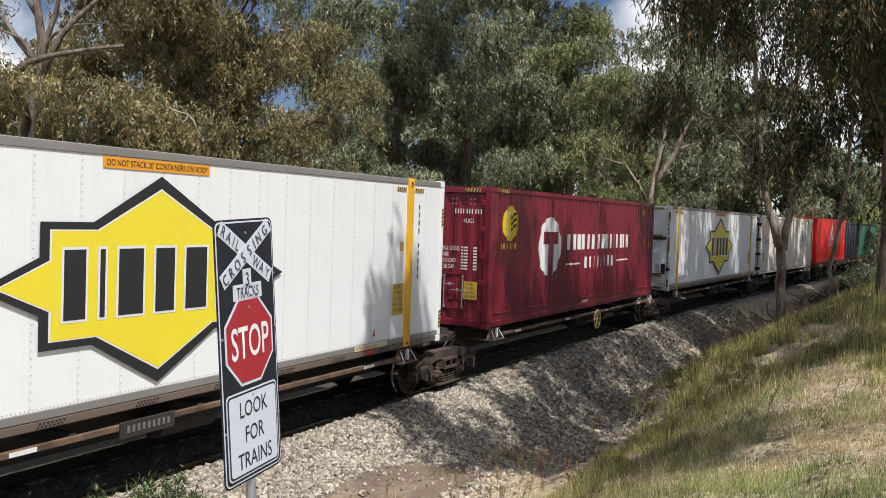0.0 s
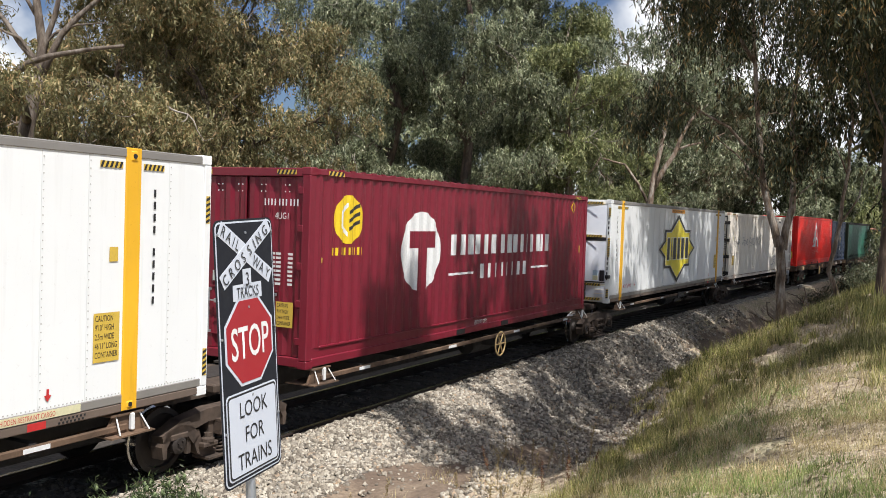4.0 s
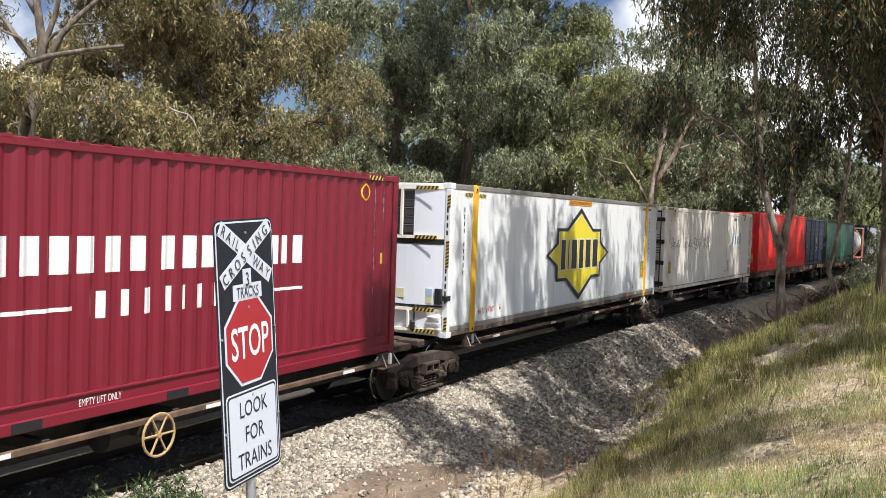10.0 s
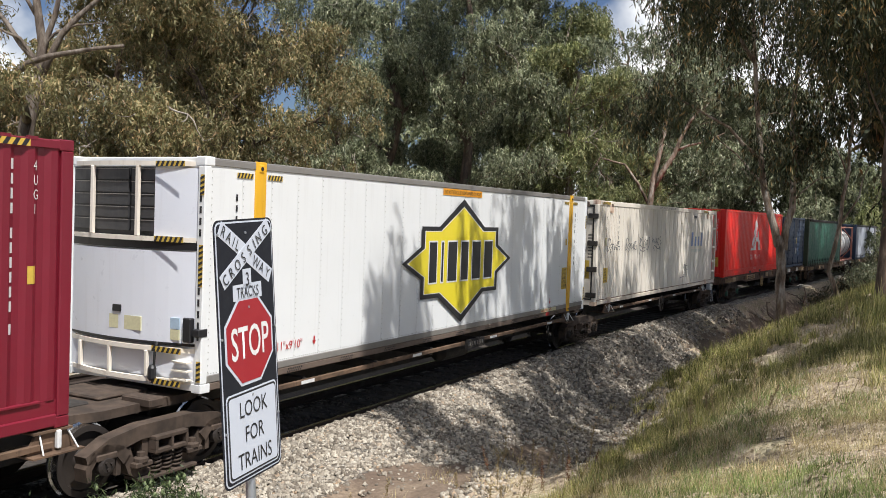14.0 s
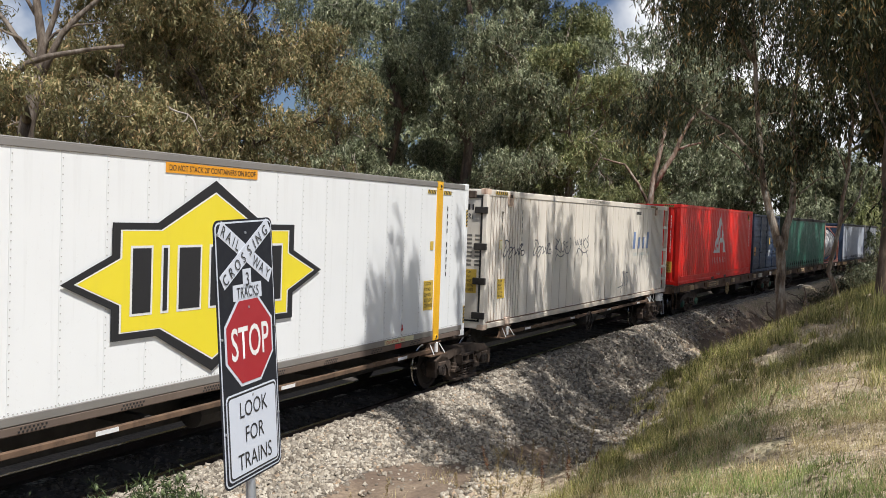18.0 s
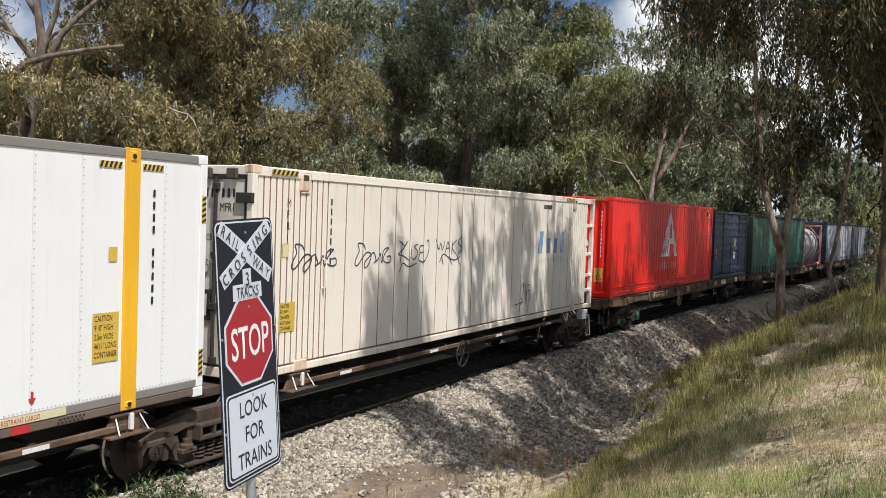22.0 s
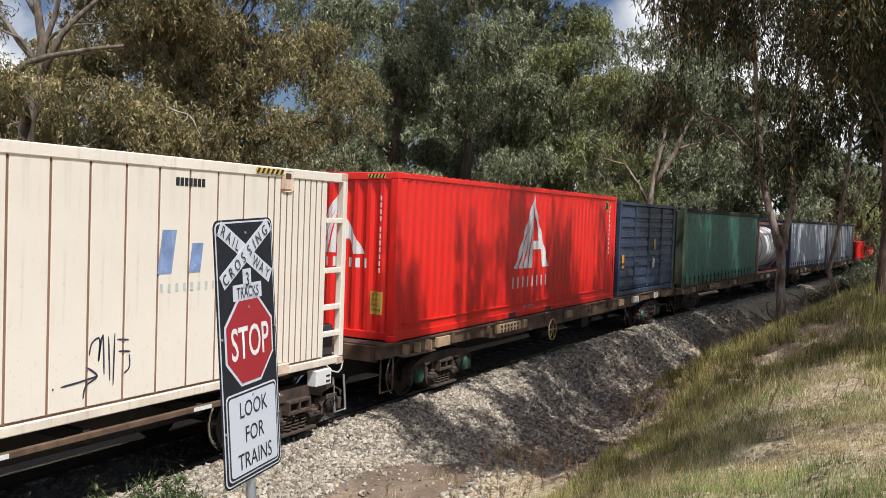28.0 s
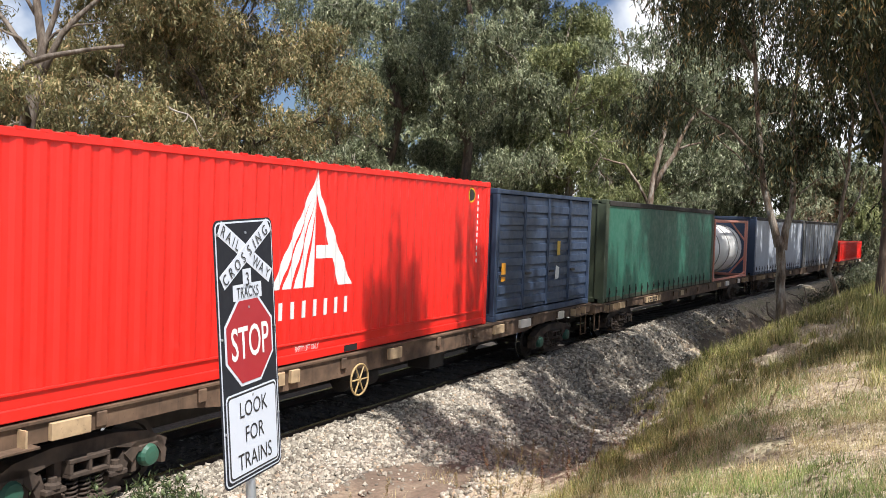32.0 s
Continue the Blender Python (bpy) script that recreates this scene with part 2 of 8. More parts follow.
M_RUSSET = plain("russet_dock_seed", (0.16, 0.065, 0.03), 0.8)
M_YFLOWER = plain("yellow_petals", (0.85, 0.65, 0.03), 0.6)


def stony(name, tones):
    m, nt, b = nodes_of(name)
    oi, geo = nt.nodes.new("ShaderNodeObjectInfo"), nt.nodes.new("ShaderNodeNewGeometry")
    both = nt.nodes.new("ShaderNodeMath")
    both.operation = "ADD"
    nt.links.new(oi.outputs["Random"], both.inputs[0])
    nt.links.new(geo.outputs["Random Per Island"], both.inputs[1])
    fr = nt.nodes.new("ShaderNodeMath")
    fr.operation = "FRACT"
    nt.links.new(both.outputs[0], fr.inputs[0])
    c = ramp(nt, fr.outputs[0], tones)
    c = mix(nt, ramp(nt, noise_out(nt, 40, 4), [(0.4, grey(0.5)), (0.7, grey(0))]), c, (0.16, 0.13, 0.10))
    nt.links.new(c, b.inputs["Base Color"])
    b.inputs["Roughness"].default_value = 0.9
    return m


M_STONE = stony("crushed_ballast_stone", [(0.0, (0.09, 0.074, 0.058)), (0.3, (0.245, 0.215, 0.17)), (0.65, (0.43, 0.385, 0.31)), (0.9, (0.63, 0.58, 0.48)), (1.0, (0.36, 0.24, 0.14))])

# A darker copy of the ballast stone, with the train's shade in its colour.
M_STONE_SHADED = stony("shaded_ballast_stone", [(0.0, (0.022, 0.019, 0.017)), (0.5, (0.05, 0.045, 0.04)), (1.0, (0.10, 0.092, 0.082))])


def ground_material():
    """One sheet: crushed stone by the track, bare brown soil, and litter with grass on the bank."""
    m, nt, b = nodes_of("ground_surface")

    def attr(name):
        a = nt.nodes.new("ShaderNodeAttribute")
        a.attribute_name = name
        return a.outputs["Fac"]

    co = nt.nodes.new("ShaderNodeTexCoord")
    v = add_node(nt, "ShaderNodeTexVoronoi", Scale=15.0)
    nt.links.new(co.outputs["Object"], v.inputs["Vector"])
    sep = nt.nodes.new("ShaderNodeSeparateColor")
    nt.links.new(v.outputs["Color"], sep.inputs[0])
    stone = ramp(nt, sep.outputs[0], [(0.0, (0.10, 0.086, 0.07)), (0.4, (0.24, 0.215, 0.18)), (0.8, (0.40, 0.37, 0.32)), (1.0, (0.54, 0.51, 0.45))])
    # Gaps between the flat stones: crevice shade put into the colour.
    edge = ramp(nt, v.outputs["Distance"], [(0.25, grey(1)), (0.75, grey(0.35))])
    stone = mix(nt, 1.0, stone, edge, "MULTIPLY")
    n1, n2 = noise_out(nt, 0.9, 5), noise_out(nt, 14, 6, 0.65)
    soil = ramp(nt, n1, [(0.3, (0.12, 0.085, 0.062)), (0.6, (0.205, 0.152, 0.108)), (0.75, (0.34, 0.265, 0.185))])
    soil = mix(nt, ramp(nt, n2, [(0.4, grey(0.55)), (0.65, grey(0))]), soil, (0.075, 0.05, 0.035))
    litter = ramp(nt, n2, [(0.32, (0.14, 0.095, 0.06)), (0.5, (0.36, 0.285, 0.195)), (0.68, (0.58, 0.49, 0.37))])
    green = ramp(nt, noise_out(nt, 1.6, 6, 0.6), [(0.48, grey(0)), (0.62, grey(0.34))])
    turf = mix(nt, green, litter, (0.17, 0.20, 0.065))
    wob = ramp(nt, noise_out(nt, 2.6, 6, 0.7), [(0.3, grey(0)), (0.7, grey(1))])

    def soft(mask):
        a = nt.nodes.new("ShaderNodeMath")
        a.operation = "ADD"
        nt.links.new(mask, a.inputs[0])
        nt.links.new(wob, a.inputs[1])
        return ramp(nt, a.outputs[0], [(0.0, grey(0)), (1.0, grey(1))])

    def cut(mask):
        a = nt.nodes.new("ShaderNodeMath")
        a.operation = "MULTIPLY_ADD"
        nt.links.new(mask, a.inputs[0])
        a.inputs[1].default_value = 2.0
        w = nt.nodes.new("ShaderNodeMath")
        w.operation = "SUBTRACT"
        nt.links.new(wob, w.inputs[0])
        w.inputs[1].default_value = 1.0
        nt.links.new(w.outputs[0], a.inputs[2])
        return ramp(nt, a.outputs[0], [(0.35, grey(0)), (0.65, grey(1))])

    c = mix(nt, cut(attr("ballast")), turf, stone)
    c = mix(nt, cut(attr("soil")), c, soil)
    # Shade of the track bed, under and beyond the train, put into the colour.
    c = mix(nt, cut(attr("bed_shade")), c, ramp(nt, n2, [(0.3, (0.022, 0.018, 0.015)), (0.7, (0.07, 0.056, 0.045))]))
    nt.links.new(c, b.inputs["Base Color"])
    b.inputs["Roughness"].default_value = 0.95
    bump(nt, b, v.outputs["Distance"], 0.5, 0.03)
    return m


M_GROUND = ground_material()


# ---- small building kit ----
def part(name, bm, material, parent=None, label="", m=None, smooth=False):
    """Links a bmesh (or a ready mesh) as one mesh object under a thing or a part."""
    if isinstance(bm, bpy.types.Mesh):
        me = bm
    else:
        me = bpy.data.meshes.new(name)
        bmesh.ops.recalc_face_normals(bm, faces=bm.faces) if len(bm.faces) < 6000 else None
        bm.to_mesh(me)
        bm.free()
    if material and not me.materials:
        me.materials.append(material)
    if smooth:
        me.polygons.foreach_set("use_smooth", [True] * len(me.polygons))
    ob = new(name, me)
    ob.parent = parent
    if m is not None:
        ob.matrix_basis = m
    if label:
        ob["label"] = label
    return ob


def thing(name, label, category, group="", m=None):
    ob = new(name)
    ob.empty_display_size = 0.3
    if m is not None:
        ob.matrix_basis = m
    return tagged(ob, label, category, group)


def box(bm, x0, x1, y0, y1, z0, z1, bevel=0.0):
    v = [bm.verts.new((x, y, z)) for x in (x0, x1) for y in (y0, y1) for z in (z0, z1)]
    fs = [bm.faces.new([v[i] for i in q]) for q in ((0, 1, 3, 2), (4, 6, 7, 5), (0, 4, 5, 1), (2, 3, 7, 6), (0, 2, 6, 4), (1, 5, 7, 3))]
    if bevel:
        es = list({e for f in fs for e in f.edges})
        bmesh.ops.bevel(bm, geom=es, offset=bevel, segments=1, affect="EDGES")
    return bm


def boxes(*rows, bevel=0.0):
    bm = bmesh.new()
    for r in rows:
        box(bm, *r, bevel=bevel)
    return bm


def tube(bm, pts, radii, n=8, cap=True):
    """A round bar along pts, its radius changing from point to point."""
    pts = [Vector(p) for p in pts]
    rings = []
    side = None
    for i, p in enumerate(pts):
        d = (pts[min(i + 1, len(pts) - 1)] - pts[max(i - 1, 0)]).normalized()
        if side is None:
            side = d.orthogonal().normalized()
        side = (side - d * side.dot(d)).normalized()
        up = d.cross(side)
        r = radii[i] if hasattr(radii, "__len__") else radii
        rings.append([bm.verts.new(p + (side * math.cos(a) + up * math.sin(a)) * r) for a in (2 * math.pi * k / n for k in range(n))])
    for a, b in zip(rings, rings[1:]):
        for k in range(n):
            bm.faces.new((a[k], a[(k + 1) % n], b[(k + 1) % n], b[k]))
    if cap:
        bm.faces.new(rings[0][::-1])
        bm.faces.new(rings[-1])
    return bm


def lathe(bm, profile, n=24, axis="Y", centre=(0, 0, 0)):
    """Turned body: profile of (radius, along) about an axis through centre."""
    rings = []
    for r, h in profile:
        ring = []
        for k in range(n):
            a = 2 * math.pi * k / n
            c, s = r * math.cos(a), r * math.sin(a)
            p = {"X": (h, c, s), "Y": (c, h, s), "Z": (c, s, h)}[axis]
            ring.append(bm.verts.new(Vector(p) + Vector(centre)))
        rings.append(ring)
    for a, b in zip(rings, rings[1:]):
        for k in range(n):
            bm.faces.new((a[k], a[(k + 1) % n], b[(k + 1) % n], b[k]))
    bm.faces.new(rings[0][::-1])
    bm.faces.new(rings[-1])
    return bm


def prism(bm, outline, y0, y1):
    """A plate with an outline in x and z, from y0 to y1."""
    a = [bm.verts.new((x, y0, z)) for x, z in outline]
    b = [bm.verts.new((x, y1, z)) for x, z in outline]
    n = len(a)
    bm.faces.new(a)
    bm.faces.new(b[::-1])
    for k in range(n):
        bm.faces.new((a[k], b[k], b[(k + 1) % n], a[(k + 1) % n]))
    return bm


TEXTS = {}


def text_mesh(words, height=1.0, squeeze=1.0, align="LEFT", bold=0.0):
    """Flat lettering in the built-in font, in x and z, letters as high as given, feet on z = 0."""
    key = (words, height, squeeze, align, bold)
    if key not in TEXTS:
        cu = bpy.data.curves.new("lettering", "FONT")
        cu.body, cu.align_x, cu.size, cu.offset, cu.resolution_u = words, align, height / 0.72, bold, 3
        ob = new("lettering", cu)
        me = bpy.data.meshes.new_from_object(ob.evaluated_get(bpy.context.evaluated_depsgraph_get()))
        bpy.data.objects.remove(ob)
        me.transform(Matrix(((squeeze, 0, 0, 0), (0, 0, -1, 0), (0, 1, 0, 0), (0, 0, 0, 1))))
        me.materials.clear()
        TEXTS[key] = me
    return TEXTS[key]


def letter_blocks(rows_of):
    """Plain bars in x and z: (x0, x1, z0, z1)."""
    bm = bmesh.new()
    for x0, x1, z0, z1 in rows_of:
        bm.faces.new([bm.verts.new(p) for p in ((x0, 0, z0), (x1, 0, z0), (x1, 0, z1), (x0, 0, z1))])
    return bm


def flat(outline):
    bm = bmesh.new()
    f = bm.faces.new([bm.verts.new((x, 0, z)) for x, z in outline])
    bm.normal_update()
    bmesh.ops.triangulate(bm, faces=[f], ngon_method="EAR_CLIP")
    return bm


# ---- the ground: one sheet with track bed, drain and bank ----
APRON = ((-40, 2.0), (-14, 1.85), (-8.6, 1.72), (-7.2, 1.2), (-6.1, 0.55), (-5.0, -0.05), (-4.0, -0.34), (-2.6, -0.40), (-1.9, -0.22), (-1.5, -0.07), (-0.92, -0.03), (-0.82, -0.16), (-0.6, -0.2), (0, -0.2),
         (1.4, -0.2), (2.3, -0.55), (3.2, -0.3), (6.2, -0.3), (7.5, -0.6), (12, -0.4), (30, 0.4), (60, 1.5))
DRAIN = ((-40, 2.3), (-14, 2.0), (-9.6, 1.74), (-8.6, 1.55), (-7.2, 1.0), (-5.9, 0.3), (-4.7, -0.4), (-3.9, -0.95), (-3.3, -1.0), (-2.5, -0.70), (-1.75, -0.16), (-1.35, -0.05), (-0.92, -0.03), (-0.82, -0.16), (-0.6, -0.2), (0, -0.2),
         (1.4, -0.2), (2.3, -0.55), (3.2, -0.3), (6.2, -0.3), (7.5, -0.6), (12, -0.4), (30, 0.4), (60, 1.5))


def smooth01(v, a, b):
    u = min(1.0, max(0.0, (v - a) / (b - a)))
    return u * u * (3 - 2 * u)


def piece(table, v):
    if v <= table[0][0]:
        return table[0][1]
    for (a, za), (b, zb) in zip(table, table[1:]):
        if v <= b:
            return za + (zb - za) * (v - a) / (b - a)
    return table[-1][1]


def off_line(x, y):
    return (y - mid_y(x)) * math.cos(heading(x))


def ground_z(x, y):
    o = off_line(x, y)
    f = smooth01(x, 11.5, 15.5)
    near_bank = smooth01(x, 15, 22) - 0.35 * smooth01(x, 25, 33)
    oo = o + (0.45 - 1.2 * near_bank) * smooth01(-o, 1.5, 3.1)
    z = piece(APRON, o + 0.3 if o < -3.2 else o) * (1 - f) + piece(DRAIN, oo) * f
    if -3.0 < o < -0.95:
        # a heap of spilt ballast shoulders up against the rail
        z += 0.13 * math.exp(-((x - 26.5) / 2.6) ** 2 - ((o + 1.55) / 0.42) ** 2)
    if o < -4.6:
        z += (1.5 * smooth01(x, 40, 80) + 0.12 * noise.noise((x * 0.5, y * 0.5, 0))) * smooth01(-o, 4.6, 7.5)
    if o < -1.5:
        z += 0.24 * noise.noise((x * 0.8, y * 0.8, 3)) * smooth01(-o, 1.5, 2.2) * (0.35 + 0.65 * f)
        z += 0.10 * noise.noise((x * 2.4, y * 2.4, 5)) * smooth01(-o, 1.5, 2.2)
    return z


def steps(*runs):
    out = []
    for a, b, d in runs:
        n = max(1, round((b - a) / d))
        out += [a + (b - a) * k / n for k in range(n)]
    return out + [runs[-1][1]]


GX = steps((-1500, -60, 240), (-60, -8, 6.5), (-8, 4, 0.6), (4, 32, 0.22), (32, 70, 0.8), (70, 160, 4), (160, 1600, 240))
GY = steps((-1500, -40, 240), (-40, -10, 5), (-10, -2, 0.5), (-2, 11, 0.2), (11, 20, 0.6), (20, 60, 4), (60, 1500, 240))


def make_ground():
    nx, ny = len(GX), len(GY)
    verts, bal, soil, bed_shade = [], [], [], []
    for x in GX:
        for y in GY:
            o = off_line(x, y)
            verts.append((x, y, ground_z(x, y)))
            f = smooth01(x, 12, 16)
            edge = -3.0 * (1 - f) - 3.6 * f + 0.75 * smooth01(x, 15, 22) + 2.0 * smooth01(x, 27.5, 31)
            bal.append(smooth01(o, edge - 1.6, edge + 0.4) if o < 6 else 1 - smooth01(o, 6.5, 9.5))
            # painted shade: between the rails, then from the far rail past track two
            bed_shade.append(max(0.9 * (1 - smooth01(abs(o), 0.5, 0.85)), 0.95 * smooth01(o, 0.8, 1.1) * (1 - smooth01(o, 6.0, 7.0))))
            p = math.hypot((x - 10.6) / 2.3, (o + 3.0) / 0.95)
            q = math.hypot((x - 14.6) / 1.9, (o + 3.3) / 0.7)
            drain = 0.8 * f * (1 - smooth01(abs(o + 4.2 - 0.85 * smooth01(x, 15, 22)), 0.2, 0.7))
            drain = max(drain, 0.6 * smooth01(x, 27.5, 31) * smooth01(-o, 1.5, 2.3))
            soil.append(max(1 - smooth01(p, 0.45, 1.15), 0.9 * (1 - smooth01(q, 0.4, 1.1)), drain))
    faces = [(i * ny + j, (i + 1) * ny + j, (i + 1) * ny + j + 1, i * ny + j + 1) for i in range(nx - 1) for j in range(ny - 1)]
    me = bpy.data.meshes.new("ground")
    me.from_pydata(verts, [], faces)
    for key, vals in (("ballast", bal), ("soil", soil), ("bed_shade", bed_shade)):
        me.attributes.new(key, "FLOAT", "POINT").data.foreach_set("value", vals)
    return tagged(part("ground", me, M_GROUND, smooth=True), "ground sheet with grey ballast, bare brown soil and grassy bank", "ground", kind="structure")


ground = make_ground()


def make_track(name, side, x0, x1, label):
    """Two rails on sleepers; each rail and each sleeper its own mesh."""
    base = tagged(thing(name, label, "railway track"), kind="structure")
    for s in (-1, 1):
        bm = bmesh.new()
        prof = ((-0.07, 0), (0.07, 0), (0.07, 0.012), (0.012, 0.03), (0.012, 0.115), (0.036, 0.125), (0.036, 0.16), (-0.036, 0.16), (-0.036, 0.125), (-0.012, 0.115), (-0.012, 0.03), (-0.07, 0.012))
        xs = [x0 + 2.0 * k for k in range(int((x1 - x0) / 2) + 1)]
        rings = [[bm.verts.new(on_line(x, side + s * 0.753) @ Vector((0, a, b - 0.16))) for a, b in prof] for x in xs]
        for ra, rb in zip(rings, rings[1:]):
            for k in range(len(prof)):
                f = bm.faces.new((ra[k], ra[(k + 1) % 12], rb[(k + 1) % 12], rb[k]))
                f.material_index = 1 if k == 6 else 0
        rail = part("rail", bm, M_RAIL, base)
        rail.data.materials.append(M_TREAD)
    sl = None
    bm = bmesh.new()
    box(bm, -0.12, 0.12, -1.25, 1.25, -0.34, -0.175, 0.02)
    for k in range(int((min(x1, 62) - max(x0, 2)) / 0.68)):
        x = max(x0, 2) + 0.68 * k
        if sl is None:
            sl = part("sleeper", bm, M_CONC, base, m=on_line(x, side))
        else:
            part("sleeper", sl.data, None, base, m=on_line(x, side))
    return base


make_track("track_1", 0.0, -30, 150, "railway track with rust-sided rails bedded in grey ballast")
make_track("track_2", 4.7, -30, 150, "second railway track beyond the train on grey ballast")


# ---- the train ----
MOVERS = []  # (thing, x on the train, height above the rail, place across)
WHEELSETS = []
FLOOR_Z = 1.03


def rib_of(pitch, depth, start=0.0):
    a, b = pitch * 0.28, pitch * 0.22

    def rib(x):
        u = (x - start) % pitch
        if u < a:
            return 0.0
        if u < a + b:
            return depth * (u - a) / b
        if u < 2 * a + b:
            return depth
        return depth * (1 - (u - 2 * a - b) / b)
    edges = (0.0, a, a + b, 2 * a + b)
    return rib, edges, pitch, start


def rib_cuts(rib, lo, hi):
    _, edges, pitch, start = rib
    k = math.floor((lo - start) / pitch) - 1
    out = []
    while start + k * pitch < hi:
        out += [start + k * pitch + e for e in edges if lo + 1e-4 < start + k * pitch + e < hi - 1e-4]
        k += 1
    return out


def ribbed_wall(x0, x1, z0, z1, rib):
    """Folded sheet in x and z, its outer folds at y = 0, hollows towards +y, with a plain back."""
    bm = bmesh.new()
    xs = [x0] + rib_cuts(rib, x0, x1) + [x1]
    lo = [bm.verts.new((x, rib[0](x), z0)) for x in xs]
    hi = [bm.verts.new((x, rib[0](x), z1)) for x in xs]
    for k in range(len(xs) - 1):
        bm.faces.new((lo[k], lo[k + 1], hi[k + 1], hi[k]))
    b = [bm.verts.new(p) for p in ((x0, 0.06, z0), (x1, 0.06, z0), (x1, 0.06, z1), (x0, 0.06, z1))]
    bm.faces.new(b[::-1])
    return bm


class Box:
    """A container: an Empty at its base with its parts; local x along the train, -y the side by the camera."""

    def __init__(self, name, label, x0, x1, width, height, lift=0.0, category="shipping container", group="containers on the train"):
        self.L, self.W, self.H = x1 - x0, width, height
        self.ob = thing(name, label, category, group)
        MOVERS.append((self.ob, (x0 + x1) / 2, FLOOR_Z + lift))
        self.x0 = (x0 + x1) / 2

    def add(self, name, bm, mat, label="", smooth=False, m=None, parent=None):
        return part(name, bm, mat, parent or self.ob, label, m, smooth)

    def frame_parts(self, mat, post=0.15, rail_top=0.10, rail_bot=0.15, castings=True, cast_mat=None, low_mat=None, top_mat=None):
        L, W, H = self.L / 2, self.W / 2, self.H
        for sx in (-1, 1):
            for sy in (-1, 1):
                xa, xb = sorted((sx * L, sx * (L - post)))
                ya, yb = sorted((sy * W, sy * (W - post)))
                self.add("corner_post", boxes((xa, xb, ya, yb, 0.118, H - 0.118), bevel=0.012), mat)
                if castings:
                    for zc in (0.0, H - 0.118):
                        self.add("corner_casting", casting(sx * L, sy * W, zc, sx, sy), cast_mat or mat)
        for sy in (-1, 1):
            ya, yb = sorted((sy * (W - 0.004), sy * (W - 0.09)))
            self.add("top_rail", boxes((-L + post, L - post, ya, yb, H - rail_top - 0.006, H - 0.012), bevel=0.01), top_mat or mat)
            self.add("bottom_rail", boxes((-L + post, L - post, ya, yb, 0.02, rail_bot), bevel=0.012), low_mat or mat)
        for sx in (-1, 1):
            xa, xb = sorted((sx * (L - 0.004), sx * (L - 0.10)))
            self.add("end_header", boxes((xa, xb, -W + post, W - post, H - 0.14, H - 0.012), bevel=0.01), mat)
            self.add("end_sill", boxes((xa, xb, -W + post, W - post, 0.02, 0.16), bevel=0.01), mat)
        self.add("roof", boxes((-L + 0.1, L - 0.1, -W + 0.09, W - 0.09, H - 0.06, H - 0.02)), mat)
        self.add("floor_frame", boxes((-L + 0.1, L - 0.1, -W + 0.1, W - 0.1, 0.05, 0.14)), M_DARK)

    def mark(self, name, shape, mat, x=0.0, z=0.0, rib=None, end=False, proud=0.004, label="", side_y=None):
        """Thin lettering or colour laid on the side (or on the near end), following the folds under it."""
        bm = bmesh.new()
        if isinstance(shape, bpy.types.Mesh):
            bm.from_mesh(shape)
        else:
            bm.free()
            bm = shape
        bmesh.ops.translate(bm, verts=bm.verts, vec=(x, 0, z))
        if rib:
            xs = [v.co.x for v in bm.verts]
            for c in rib_cuts(rib, min(xs), max(xs)):
                bmesh.ops.bisect_plane(bm, geom=bm.verts[:] + bm.edges[:] + bm.faces[:], plane_co=(c, 0, 0), plane_no=(1, 0, 0))
            for v in bm.verts:
                v.co.y += rib[0](v.co.x)
        for v in bm.verts:
            if end:
                v.co = Vector((-self.L / 2 - proud + v.co.y, -v.co.x, v.co.z))
            else:
                v.co.y += (-self.W / 2 if side_y is None else side_y) - proud
        me = bpy.data.meshes.new(name)
        bm.to_mesh(me)
        bm.free()
        return part(name, me, mat, self.ob, label)

    def marks(self, name, rows, mat, x=0.0, z=0.0, **kw):
        """Each bar of a row of plain bars as a part of its own."""
        for r in rows:
            self.mark(name, letter_blocks([r]), mat, x, z, **kw)

    def hazard(self, x, z, w, n, along=True, end=False, proud=0.006, vertical=False):
        """A strip of black and yellow slanted bars."""
        self.mark("hazard_strip", letter_blocks([(0, w, 0, 0.07)] if not vertical else [(0, 0.07, 0, w)]), M_STICKY, x, z, end=end, proud=proud)
        step = w / n
        for k in range(n):
            bm = bmesh.new()
            a = step * k
            pts = ((a, 0, 0), (a + step * 0.5, 0, 0), (a + step * 0.95, 0, 0.07), (a + step * 0.45, 0, 0.07))
            if vertical:
                pts = tuple((p[2], 0, p[0]) for p in pts)
            bm.faces.new([bm.verts.new(p) for p in pts])
            self.mark("hazard_bar", bm, M_MARKK, x, z, end=end, proud=proud + 0.003)


def casting(x, y, z, sx, sy):
    """Corner casting: a steel block with rounded edges and a slot on each outer face."""
    bm = bmesh.new()
    xa, xb = sorted((x, x - sx * 0.178))
    ya, yb = sorted((y, y - sy * 0.162))
    box(bm, xa, xb, ya, yb, z, z + 0.118, 0.01)
    for cx, cy, ax in ((x - sx * 0.09, y + sy * 0.002, "Y"), (x + sx * 0.002, y - sy * 0.085, "X")):
        n, pts = 10, []
        for k in range(n):
            a = 2 * math.pi * k / n
            u, w = 0.03 * math.cos(a), 0.042 * math.sin(a)
            pts.append((cx + (u if ax == "Y" else 0), cy + (0 if ax == "Y" else u), z + 0.06 + w))
        f = bm.faces.new([bm.verts.new(p) for p in pts])
        f.material_index = 1
    return bm


